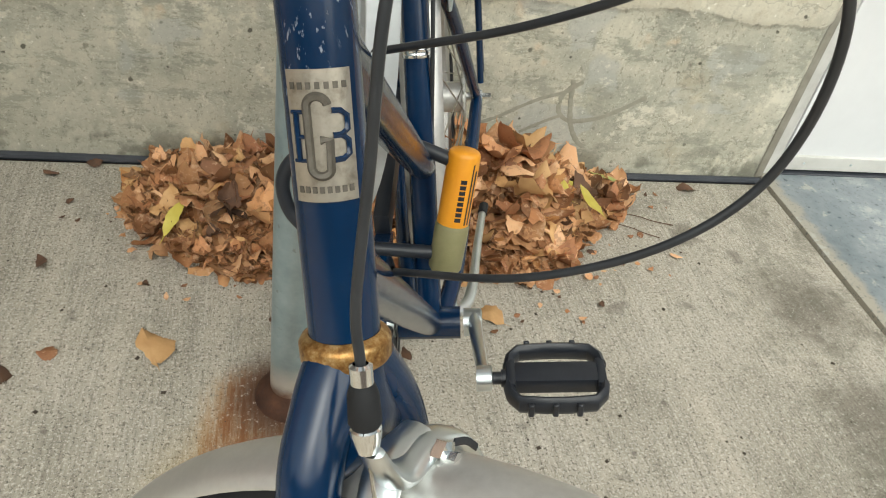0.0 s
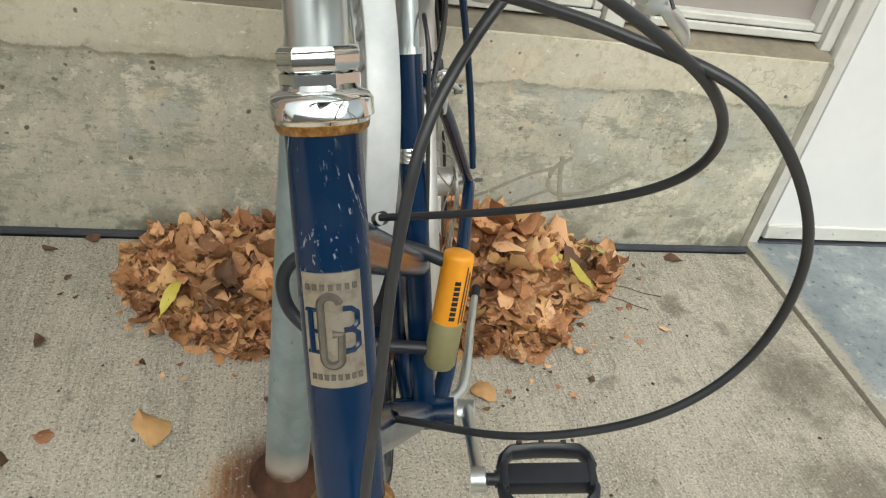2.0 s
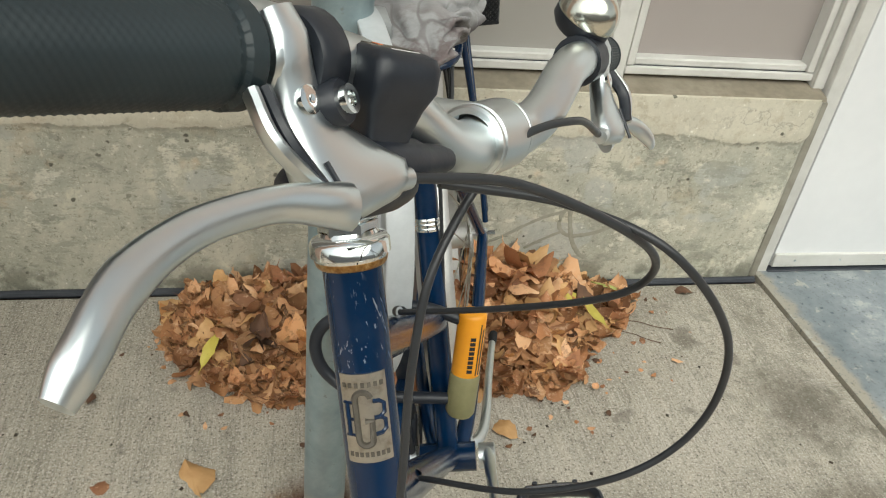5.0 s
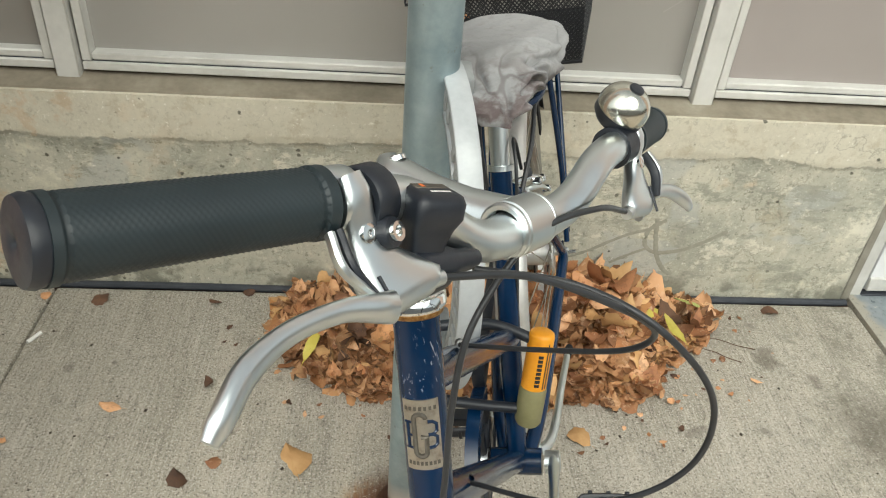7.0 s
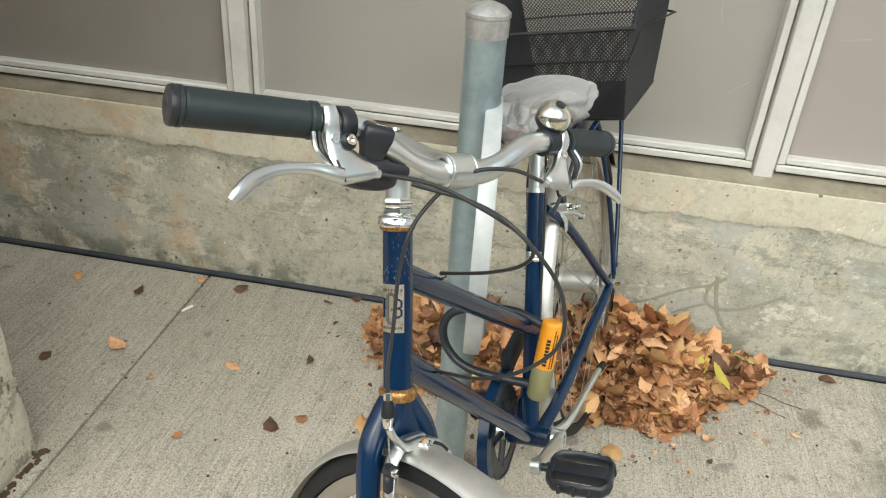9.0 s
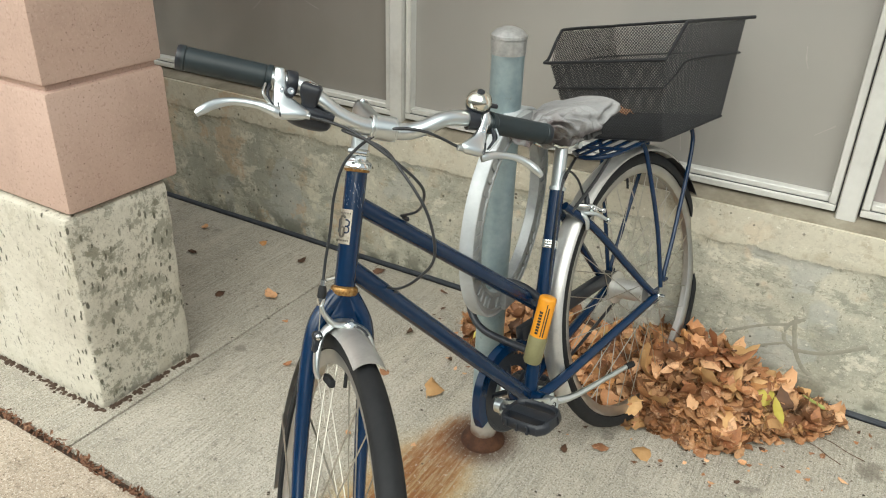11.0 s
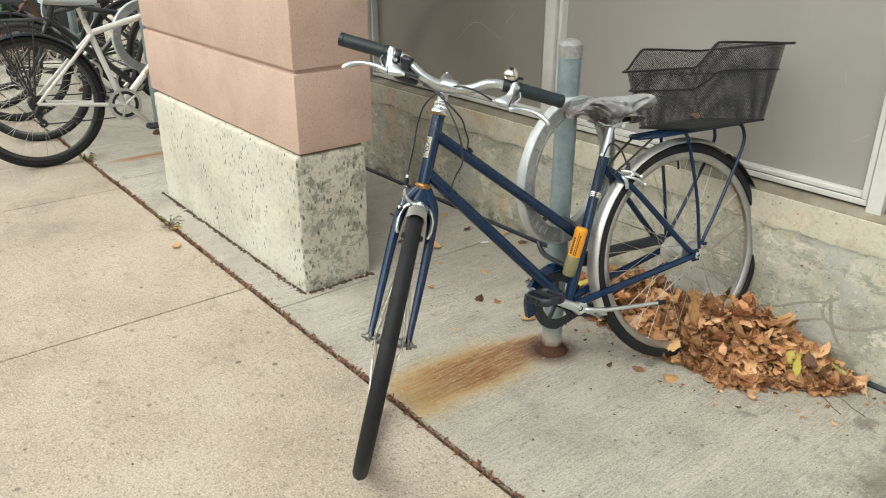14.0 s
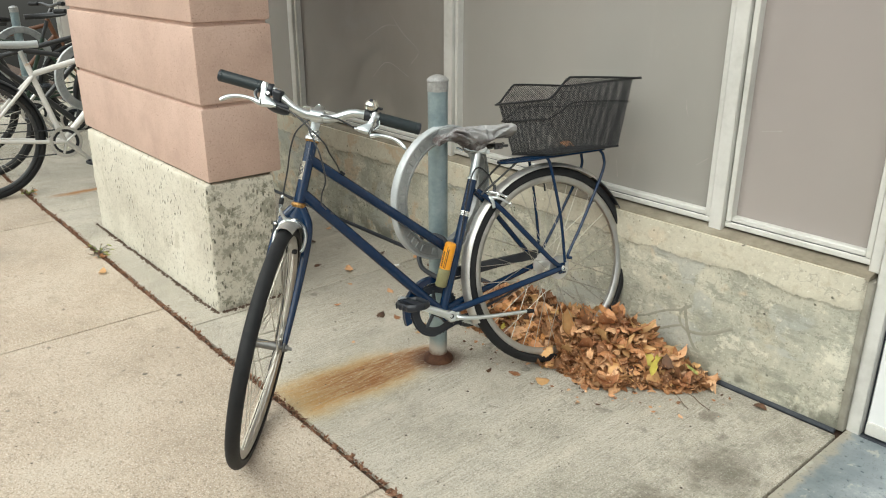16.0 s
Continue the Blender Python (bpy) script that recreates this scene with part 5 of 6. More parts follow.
part("badge_cutout", joined(*cuts), M_BLUE, badge, "navy shapes cut in the plate")

# front brake
arm = spline([(-0.042, -0.040, -0.200), (-0.036, -0.040, -0.212), (-0.020, -0.036, -0.226), (0.006, -0.034, -0.227), (0.028, -0.036, -0.238), (0.040, -0.040, -0.262), (0.041, -0.044, -0.292), (0.036, -0.045, -0.304)], 6)
brake = part("front_brake", moved(tube(arm, [0.0050, 0.0065, 0.0085, 0.0098, 0.0098, 0.0085, 0.007, 0.0055], 16, flat=(0.62, 1.15), side=(0, -1, 0)), S), M_ALLOY, bike, "satin silver caliper brake")
arm2 = spline([(0.010, -0.028, -0.224), (-0.014, -0.028, -0.226), (-0.032, -0.032, -0.240), (-0.040, -0.038, -0.265), (-0.040, -0.042, -0.292), (-0.036, -0.043, -0.304)], 6)
part("brake_arm", moved(tube(arm2, [0.008, 0.0090, 0.0085, 0.0072, 0.006], 16, flat=(0.62, 1.1), side=(0, -1, 0)), S), M_ALLOY, brake)
part("arm_pivot", moved(joined(turned([(-0.006, 0.0), (-0.006, 0.0072), (0.004, 0.0072), (0.005, 0.005), (0.0055, 0)], (-0.044, -0.046, -0.243), (0, -1, 0), 16), block(-0.049, -0.038, -0.046, -0.036, -0.268, -0.244, 0.003)), S), M_PLASTIC, brake, "dark pivot and cable clamp")
part("pivot_cap", moved(turned([(0.005, 0.0048), (0.008, 0.0044), (0.009, 0.002), (0.009, 0)], (-0.044, -0.046, -0.243), (0, -1, 0), 14), S), M_CHROME, brake)
part("logo_bar", moved(tube(spline([(0.012, -0.0460, -0.2265), (0.022, -0.0470, -0.2315), (0.030, -0.0480, -0.2395)], 5), 0.0021, 6, flat=(1.0, 0.3), side=(0, -1, 0)), S), M_PLASTIC, brake, "dark maker's mark")
part("brake_bolt", moved(turned([(0, 0.0085), (0.005, 0.008), (0.006, 0.004), (0.010, 0.004), (0.0105, 0)], (0.002, -0.043, -0.228), (0, -1, 0), 6), S), M_CHROME, brake)
for s in (-1, 1):
    part("brake_pad", moved(block(s * 0.021 - 0.005, s * 0.021 + 0.005, -0.068, -0.030, -0.312, -0.300, 0.002), S), M_RUBBER, brake)
part("barrel_adjuster", moved(joined(turned([(0, 0.0045), (0.008, 0.0062), (0.010, 0.0062), (0.011, 0.0052)], (-0.042, -0.038, -0.200), (0, 0, 1), 16), turned([(0.028, 0.0045), (0.036, 0.0045), (0.037, 0.003)], (-0.042, -0.038, -0.200), (0, 0, 1), 16)), S), M_CHROME, brake, "chrome barrel adjuster")
part("adjuster_sleeve", moved(turned([(0.010, 0.0052), (0.013, 0.0066), (0.024, 0.0062), (0.029, 0.0046)], (-0.042, -0.038, -0.200), (0, 0, 1), 16), S), M_RUBBER, brake, "black rubber sleeve")
part("inner_wire", moved(bar((-0.042, -0.038, -0.200), (-0.040, -0.042, -0.285), 0.0009, seg=6), S), M_SPOKE, brake)

# cables
lev_r, lev_l = S @ (low_r + Vector((0.006, 0, 0))), S @ (low_l + Vector((-0.006, 0, 0)))
part("rear_brake_cable", tube(spline([lev_r, (0.0881, -0.8364, 0.9037), (0.1373, -0.8130, 0.8601), (0.1526, -0.7867, 0.8210), (0.1342, -0.7689, 0.7927), (0.0811, -0.7338, 0.7611), (0.0115, -0.7008, 0.7368)], 12), 0.0021, 10), M_CABLE, bike, "black brake cable")
part("gear_cable", tube(spline([(0.0551, -0.8240, 0.9007), (0.1085, -0.8073, 0.8758), (0.1524, -0.8211, 0.8550), (0.1840, -0.8135, 0.7953), (0.1786, -0.8055, 0.7314), (0.1405, -0.8058, 0.6936), (0.0816, -0.7889, 0.6615), (0.0159, -0.7552, 0.6375)], 12), 0.0021, 10), M_CABLE, bike, "black gear cable")
part("front_brake_cable", tube(spline([lev_l, (0.1207, -0.7381, 0.8820), (0.0853, -0.7756, 0.8896), (0.0510, -0.8177, 0.8612), (0.0353, -0.8378, 0.8174), (0.0251, -0.8506, 0.7625), S @ Vector((-0.042, -0.038, -0.140)), S @ Vector((-0.042, -0.038, -0.164))], 12), 0.0021, 10), M_CABLE, bike, "black brake cable")
part("cable_stop", turned([(0, 0.004), (0.014, 0.004)], (0.012, -0.697, 0.734), (-0.3, 0.8, -0.6), 10), M_PLASTIC, bike)
part("cable_stop", turned([(0, 0.004), (0.014, 0.004)], (0.012, -0.744, 0.627), (-0.2, 0.7, -0.7), 10), M_PLASTIC, bike)
part("seat_cable", tube(spline([(0.012, -0.340, 0.475), (0.019, -0.310, 0.590), (0.022, -0.285, 0.665), (0.018, -0.255, 0.690), (0.018, -0.222, 0.665), (0.020, -0.205, 0.620)], 8), 0.0024, 8), M_CABLE, bike, "black cable bowed round the seat tube")
rb = part("rear_brake", joined(tube(spline([(0.004, -0.235, 0.602), (0.026, -0.230, 0.598), (0.035, -0.224, 0.582), (0.033, -0.221, 0.562)], 5), 0.0048, 12, flat=(0.7, 1.2), side=(0, -1, 0)), tube(spline([(0.0, -0.230, 0.605), (-0.028, -0.228, 0.594), (-0.038, -0.222, 0.566), (-0.034, -0.220, 0.540)], 5), 0.0048, 12, flat=(0.7, 1.2), side=(0, -1, 0))), M_ALLOY, bike, "silver rear caliper brake")
part("brake_arm", tube(spline([(0.012, -0.228, 0.612), (0.034, -0.205, 0.606), (0.046, -0.180, 0.590)], 6), [0.0052, 0.0045, 0.0038], 12), M_CHROME, rb, "chrome upper arm")
part("brake_arm", tube(spline([(0.020, -0.226, 0.596), (0.040, -0.200, 0.588), (0.050, -0.176, 0.570), (0.046, -0.166, 0.560)], 6), [0.0050, 0.0042, 0.0034, 0.003], 12), M_ALLOY, rb, "curved lower arm")
part("barrel_adjuster", turned([(0.0, 0.0), (0.0, 0.0055), (0.010, 0.0058), (0.012, 0.0042), (0.020, 0.0040), (0.020, 0)], (0.030, -0.212, 0.612), (-0.1, 0.2, 1), 12), M_PLASTIC, rb, "black cable barrel")
for at in ((0.044, -0.18, 0.590), (0.040, -0.206, 0.600), (0.050, -0.172, 0.568)):
    part("brake_bolt", turned([(-0.004, 0.0), (-0.004, 0.0058), (0.006, 0.0056), (0.008, 0.003), (0.008, 0)], at, (1, -0.2, 0.1), 10), M_CHROME, rb)

# crank set
CR = Vector((0, -0.158, 0.083))
for s, name in ((1, "left"), (-1, "right")):
    a, b = BB + Vector((s * 0.052, 0, 0)), BB + Vector((s * 0.062, s * CR.y, s * CR.z))
    crank = part("crank", joined(tube([a, a.lerp(b, 0.12), a.lerp(b, 0.9), b], [0.0155, 0.0125, 0.0095, 0.0125], 16, flat=(1.0, 0.62), side=(1, 0, 0)), turned([(-0.012, 0.0165), (0.008, 0.0165), (0.0095, 0.013), (0.007, 0.0085), (0.007, 0)], a, (s, 0, 0), 20), turned([(-0.007, 0.0125), (0.007, 0.0125), (0.008, 0.009), (0.008, 0)], b, (s, 0, 0), 18)), M_ALLOY, bike, "silver crank arm")
    part("crank_bolt", turned([(0.0068, 0.0075), (0.009, 0.007), (0.009, 0.0035), (0.007, 0.0033), (0.007, 0)], a, (s, 0, 0), 14), M_PLASTIC, crank)
    pedal(bike, b + Vector((s * 0.066, 0, 0)), "black plastic pedal")
    part("pedal_axle", bar(b, b + Vector((s * 0.03, 0, 0)), 0.0062), M_PLASTIC, bike)
ring = part("chainring", gear_ring(-0.046, (BB.y, BB.z), 0.078, 38), M_PLASTIC, bike, "black toothed chainring")
for k in range(5):
    a = TAU * k / 5
    part("spider_arm", bar((-0.047, BB.y, BB.z), (-0.047, BB.y + 0.062 * math.sin(a), BB.z + 0.062 * math.cos(a)), 0.006, seg=8), M_PLASTIC, ring)
part("chain_guard", moved(lathe([(-0.040, 0.088), (-0.040, 0.108), (-0.058, 0.108), (-0.058, 0.105), (-0.0425, 0.105), (-0.0425, 0.088)], 40, (radians(-105), radians(35)), loop=True), Matrix.Translation(BB)), M_BLUE, bike, "navy chain guard")
part("guard_band", joined(block(-0.060, -0.040, BB.y + 0.05, -0.02, 0.355, 0.385, 0.006, 2)), M_PLASTIC, bike, "black upper chain guard")
chain_pts = [(-0.046, BB.y + 0.081 * math.sin(a), BB.z + 0.081 * math.cos(a)) for a in np.linspace(radians(-172), radians(8), 18)]
chain_pts += [(-0.046, 0.0 + 0.036 * math.sin(a), 0.333 + 0.036 * math.cos(a)) for a in np.linspace(radians(4), radians(184), 12)]
part("chain", tube(chain_pts, 0.0042, 6, closed=True, flat=(0.8, 1)), M_PLASTIC, bike, "dark greasy chain")
part("sprocket", gear_ring(-0.046, (0.0, 0.333), 0.034, 18), M_FENDER, bike)

# kickstand folded up
ks = part("kickstand", joined(tube(spline([(0.022, -0.395, 0.252), (0.040, -0.375, 0.246), (0.050, -0.330, 0.238), (0.058, -0.230, 0.228), (0.066, -0.150, 0.222)], 6), [0.0085, 0.0075, 0.0062, 0.0055], 12), block(-0.012, 0.032, -0.412, -0.376, 0.236, 0.266, 0.005, 2)), M_ALLOY, bike, "silver kickstand folded up")
part("rubber_foot", bar((0.0655, -0.155, 0.2225), (0.0685, -0.130, 0.2195), 0.0068), M_RUBBER, ks)

# saddle under a cloth cover
rings = []
CREASES = [((0.20, 0.5), (0.39, -0.8)), ((0.34, 0.7), (0.62, 0.0)), ((0.62, 0.0), (0.84, 0.5)), ((0.39, -0.6), (0.78, -0.2)), ((0.06, 0.3), (0.15, -0.5)), ((0.13, 0.6), (0.30, -0.1)), ((0.30, -0.1), (0.44, -0.5)), ((0.56, 0.0), (0.57, 0.8))]


def crease(t, cz):
    """How far the cloth sinks or swells beside its creases."""
    p, out = Vector((t * 0.265, cz * 0.045)), 0.0
    for a, b in CREASES:
        a, b = Vector((a[0] * 0.265, a[1] * 0.045)), Vector((b[0] * 0.265, b[1] * 0.045))
        k = max(0, min(1, (p - a).dot(b - a) / (b - a).length_squared))
        d = (p - a.lerp(b, k)).length
        out += -0.0065 * math.exp(-(d / 0.0045) ** 2) + 0.0045 * math.exp(-((d - 0.010) / 0.006) ** 2)
    return out


for t in np.linspace(0, 1, 84):
    y = -0.388 + 0.265 * t
    w = 0.040 + 0.040 * max(0, min(1, (t - 0.15) / 0.6)) ** 1.2 - 0.030 * max(0, (t - 0.86) / 0.14) ** 2
    w *= min(1, 0.62 + 5 * t)
    top = 0.797 + 0.010 * math.sin(math.pi * min(1, t * 1.15)) - 0.006 * (1 - min(1, t * 7)) + 0.015 * t
    bottom = top - (0.017 + 0.046 * math.exp(-((t - 0.50) / 0.17) ** 2) + 0.024 * t)
    row = []
    for a in np.linspace(0, TAU, 88, endpoint=False):
        cx, cz = math.cos(a), math.sin(a)
        x = w * math.copysign(abs(cx) ** 0.75, cx)
        z = (top + bottom) / 2 + (top - bottom) / 2 * math.copysign(abs(cz) ** (0.55 if cz > 0 else 0.9), cz)
        if cz < 0:
            x *= 1 - (0.45 + 0.25 * (1 - t)) * (-cz) ** 1.3
        fold = 0.12 + 0.9 * max(0, 1 - t * 1.7) + 0.35 * max(0, -cz)
        q = Vector((x * 24, y * 15, z * 18))
        d = 0.007 * fold * noise.noise(q) + 0.004 * fold * noise.noise(q * 2.3)
        ridge = 0.011 * fold * (1 - abs(noise.noise(Vector((x * 30, y * 20, z * 38)))) * 3.2)
        ridge = 0.6 * ridge + crease(t, cz) * min(1, abs(cx) * 1.6)
        row.append(Vector((0.016 * (1 - t) + x * (1 + (d + ridge) / max(w, 0.02)), y, z + (d + ridge) * cz)))
    rings.append(row)
saddle = part("saddle", loft(rings), M_CLOTH, bike, "saddle under a wrinkled grey cloth cover", 75)
part("saddle_rail", tube(spline([(0.022, -0.300, 0.756), (0.022, -0.27, 0.744), (0.022, -0.20, 0.742), (0.026, -0.16, 0.755)], 5), 0.0035, 8), M_CHROME, saddle)
part("saddle_rail", tube(spline([(-0.022, -0.300, 0.756), (-0.022, -0.27, 0.744), (-0.022, -0.20, 0.742), (-0.026, -0.16, 0.755)], 5), 0.0035, 8), M_CHROME, saddle)
part("saddle_clamp", joined(block(-0.026, 0.026, -0.255, -0.220, 0.734, 0.750, 0.004, 2), turned([(-0.03, 0.0), (-0.03, 0.007), (0.03, 0.007), (0.03, 0)], (0, -0.222, 0.735), (1, 0, 0), 10)), M_ALLOY, saddle, "alloy saddle clamp")
part("saddle_bracket", joined(block(-0.032, 0.032, -0.196, -0.168, 0.738, 0.756, 0.003, 2), block(0.022, 0.036, -0.185, -0.150, 0.742, 0.750, 0.002, 2)), M_DARK, saddle, "dark steel bracket")

# carrier
rack = part("rear_rack", tube(spline([(-0.045, -0.135, 0.694), (0, -0.165, 0.694), (0.045, -0.135, 0.694), (0.052, 0.0, 0.694), (0.052, 0.19, 0.694), (0.03, 0.222, 0.694), (-0.03, 0.222, 0.694), (-0.052, 0.19, 0.694), (-0.052, 0.0, 0.694)], 6)[:-1], 0.0052, 10, closed=True), M_BLUE, bike, "navy tubular luggage carrier")
for x in (-0.018, 0.018):
    part("rack_bar", bar((x, -0.160, 0.694), (x, 0.220, 0.694), 0.0042, seg=10), M_BLUE, rack)
for y in (-0.08, 0.05, 0.15):
    part("rack_bar", bar((-0.052, y, 0.693), (0.052, y, 0.693), 0.0042, seg=10), M_BLUE, rack)
for s in (-1, 1):
    part("rack_strut", tube(spline([(s * 0.052, -0.02, 0.692), (s * 0.056, -0.010, 0.66), (s * 0.066, 0.006, 0.50), (s * 0.068, 0.008, 0.352)], 6), 0.0050, 10), M_BLUE, rack)
    part("rack_strut", tube(spline([(s * 0.052, 0.195, 0.692), (s * 0.056, 0.205, 0.672), (s * 0.058, 0.195, 0.62), (s * 0.066, 0.085, 0.46), (s * 0.069, 0.022, 0.375), (s * 0.069, 0.034, 0.362)], 6), 0.0050, 10), M_BLUE, rack)
    part("rack_stay", tube(spline([(s * 0.04, -0.13, 0.690), (s * 0.036, -0.19, 0.652), (s * 0.022, -0.255, 0.608)], 5), 0.0035, 8), M_DARK, rack, "thin dark stay")

# wire basket on the carrier
TOPC = {"fl": Vector((0.128, -0.058, 0.872)), "fr": Vector((-0.158, -0.058, 0.872)), "bl": Vector((0.164, 0.260, 0.911)), "br": Vector((-0.168, 0.260, 0.911))}
BOT = {"fl": Vector((0.105, -0.035, 0.704)), "fr": Vector((-0.118, -0.035, 0.704)), "bl": Vector((0.122, 0.212, 0.704)), "br": Vector((-0.128, 0.212, 0.704))}
basket = part("basket", tube(spline([TOPC["fr"], TOPC["fr"] + Vector((0, 0.02, 0.008)), TOPC["fr"] + Vector((-0.003, 0.072, 0.052)), TOPC["fr"] + Vector((-0.004, 0.11, 0.058)), TOPC["br"], TOPC["br"] + Vector((0.02, 0.008, 0)), TOPC["bl"] + Vector((-0.02, 0.008, 0)), TOPC["bl"], TOPC["fl"] + Vector((0.010, 0.11, 0.058)), TOPC["fl"] + Vector((0.008, 0.072, 0.052)), TOPC["fl"] + Vector((0, 0.02, 0.008)), TOPC["fl"], TOPC["fl"] + Vector((-0.02, -0.006, 0)), TOPC["fr"] + Vector((0.02, -0.006, 0))], 5), 0.0036, 10, closed=True), M_BASKET, bike, "black expanded-metal wire basket with a stepped rim")


def rim_height(y):
    """The rim steps up behind the front."""
    t = max(0.0, min(1.0, (y + 0.050) / 0.062))
    return 0.874 + 0.056 * t * t * (3 - 2 * t) - 0.019 * max(0, (y - 0.02) / 0.24)


def net(corner, nu, nv, top, step, r=0.00096):
    """Crossed slanting wires over the patch corner(u, v); top(u) is the height to which v may go."""
    vs, fs = [], []
    for d in (1, -1):
        c = -nv if d > 0 else 0
        while c < nu + nv:
            run = []
            for k in range(nv * 2 + 1):
                v = k / (nv * 2)
                u = (c + d * v * nv) / nu
                if 0 <= u <= 1 and v <= top(u):
                    run.append(corner(u, v))
            if len(run) >= 2:
                pts = [run[0], *run[1:-1:4], run[-1]]
                s = tube(pts, r, 4)
                k = len(vs)
                vs += s[0]
                fs += [tuple(i + k for i in f) for f in s[1]]
            c += step
    return vs, fs


def bil(a, b, c, d):
    return lambda u, v: a.lerp(b, u).lerp(c.lerp(d, u), v)


def side_top(s):
    a, b = ("fl", "bl") if s > 0 else ("fr", "br")
    return lambda u: (rim_height(TOPC[a].lerp(TOPC[b], u).y) - 0.704) / 0.226


lift = {k: Vector((v.x, v.y, 0.930)) for k, v in TOPC.items()}
front_frac = (0.872 - 0.704) / 0.226
tagged(part("basket_side", net(bil(BOT["fl"], BOT["bl"], lift["fl"], lift["bl"]), 40, 30, side_top(1), 1.0), M_BASKET, basket, smooth=0), kind="stuff")
tagged(part("basket_side", net(bil(BOT["fr"], BOT["br"], lift["fr"], lift["br"]), 40, 30, side_top(-1), 1.0), M_BASKET, basket, smooth=0), kind="stuff")
tagged(part("basket_front", net(bil(BOT["fl"], BOT["fr"], lift["fl"], lift["fr"]), 36, 30, lambda u: front_frac, 1.0), M_BASKET, basket, smooth=0), kind="stuff")
tagged(part("basket_back", net(bil(BOT["bl"], BOT["br"], lift["bl"], lift["br"]), 40, 30, lambda u: 0.915, 1.0), M_BASKET, basket, smooth=0), kind="stuff")
tagged(part("basket_bottom", net(bil(BOT["fl"], BOT["bl"], BOT["fr"], BOT["br"]), 36, 34, lambda u: 1.0, 1.0), M_BASKET, basket, smooth=0), kind="stuff")
mid_w = {k: BOT[k].lerp(TOPC[k], 0.66) for k in TOPC}
part("basket_wire", tube(spline([mid_w["fr"], mid_w["fr"] + Vector((-0.004, 0.05, 0.02)), mid_w["fr"] + Vector((-0.006, 0.10, 0.040)), mid_w["br"], mid_w["bl"], mid_w["fl"] + Vector((0.010, 0.10, 0.040)), mid_w["fl"] + Vector((0.004, 0.05, 0.02)), mid_w["fl"]], 4), 0.0022, 8, closed=True), M_BASKET, basket)
part("basket_wire", tube([BOT["fr"], BOT["br"], BOT["bl"], BOT["fl"]], 0.0030, 8, closed=True), M_BASKET, basket)
part("basket_plate", block(-0.05, 0.05, -0.005, 0.16, 0.6995, 0.703, 0.001), M_PLASTIC, basket, "black mounting plate")


# ---- bike stands: a post through a cast ring ----
def bike_stand(m, turn, label, height=0.945, group="bike stands"):
    st = thing("bike_stand", label, "bike stand", m, group)
    post = part("post", tube([(0, 0, 0.012), (0, 0, 0.3), (0, 0, 0.6), (0, 0, height - 0.035)], 0.0305, 32), M_ZINC, st, "galvanised steel post")
    part("cap", turned([(height - 0.040, 0.0305), (height - 0.040, 0.0322), (height - 0.014, 0.0322), (height - 0.014, 0.0312), (height - 0.012, 0.0312), (height - 0.011, 0.0336), (height - 0.006, 0.0330), (height + 0.002, 0.024), (height + 0.007, 0.012), (height + 0.009, 0.0001)], (0, 0, 0), (0, 0, 1), 32), M_CAP, st, "domed zinc cap")
    part("base_collar", turned([(0.0, 0.052), (0.005, 0.050), (0.011, 0.046), (0.016, 0.039), (0.022, 0.0335), (0.026, 0.0306)], (0, 0, 0), (0, 0, 1), 32), M_RUST, st, "rust-eaten collar at the foot")
    rm = Matrix.Translation((0.022, 0, 0.592)) @ Matrix.Rotation(radians(turn), 4, "Z")
    half = [(0.012, 0.206), (0.012, 0.199), (0.0088, 0.198), (0.0088, 0.171), (0.012, 0.170), (0.012, 0.165), (0.010, 0.162)]
    prof = [(-0.010, 0.209), (0.010, 0.209)] + half + [(-u, v) for u, v in reversed(half)]
    rg = part("ring", moved(lathe(prof, 72, loop=True), rm), M_CAST, st, "cast aluminium ring with raised lettering", 35)
    part("rim_band", moved(lathe([(-0.0130, 0.207), (-0.0130, 0.2105), (-0.0110, 0.2120), (0.0110, 0.2120), (0.0130, 0.2105), (0.0130, 0.207)], 72, loop=True), rm), M_BAND, rg, "pale smooth outer band")
    for s in (-1, 1):
        letters = []
        for k in range(44):
            if k % 11 in (3, 8):
                continue
            a = TAU * k / 44
            letters.append(moved(block(s * 0.0100 - 0.002, s * 0.0100 + 0.002, -0.006, 0.006, 0.174, 0.195, 0.001), rm @ Matrix.Rotation(a, 4, "X")))
        tagged(part("ring_lettering", joined(*letters), M_CAST, rg, "raised bars of lettering"), kind="stuff")
    for z in (0.592 - 0.186, 0.592 + 0.186):
        part("collar", block(0.012, 0.047, -0.030, 0.030, z - 0.022, z + 0.022, 0.007, 2), M_CAST, st, "cast lug holding the ring to the post")
    return st


stand = bike_stand(pose(0.3725, -0.588, 0), 6, "grey galvanised post with a cast ring and rusted foot")

# ---- U-lock round the seat tube and the post ----
lock = thing("bicycle_lock", "U-lock with an amber and olive sleeve round seat tube and post", "lock", pose(0, 0, 0))
LT, LB = Vector((0.531, -0.671, 0.483)), Vector((0.524, -0.706, 0.352))
ld = (LT - LB).normalized()
full = (LT - LB).length
sleeve = part("sleeve", tube([LB + ld * 0.052, LB + ld * (full - 0.006), LB + ld * (full - 0.002), LT], [0.0170, 0.0170, 0.0160, 0.0135], 28), M_YELLOW, lock, "amber plastic sleeve")
part("end_sleeve", tube([LB - ld * 0.002, LB + ld * 0.003, LB + ld * 0.052, LB + ld * 0.055], [0.015, 0.0180, 0.0184, 0.0172], 28), M_OLIVE, lock, "faded olive end sleeve")
side = Vector((-0.10, -0.90, 0.30)).normalized()
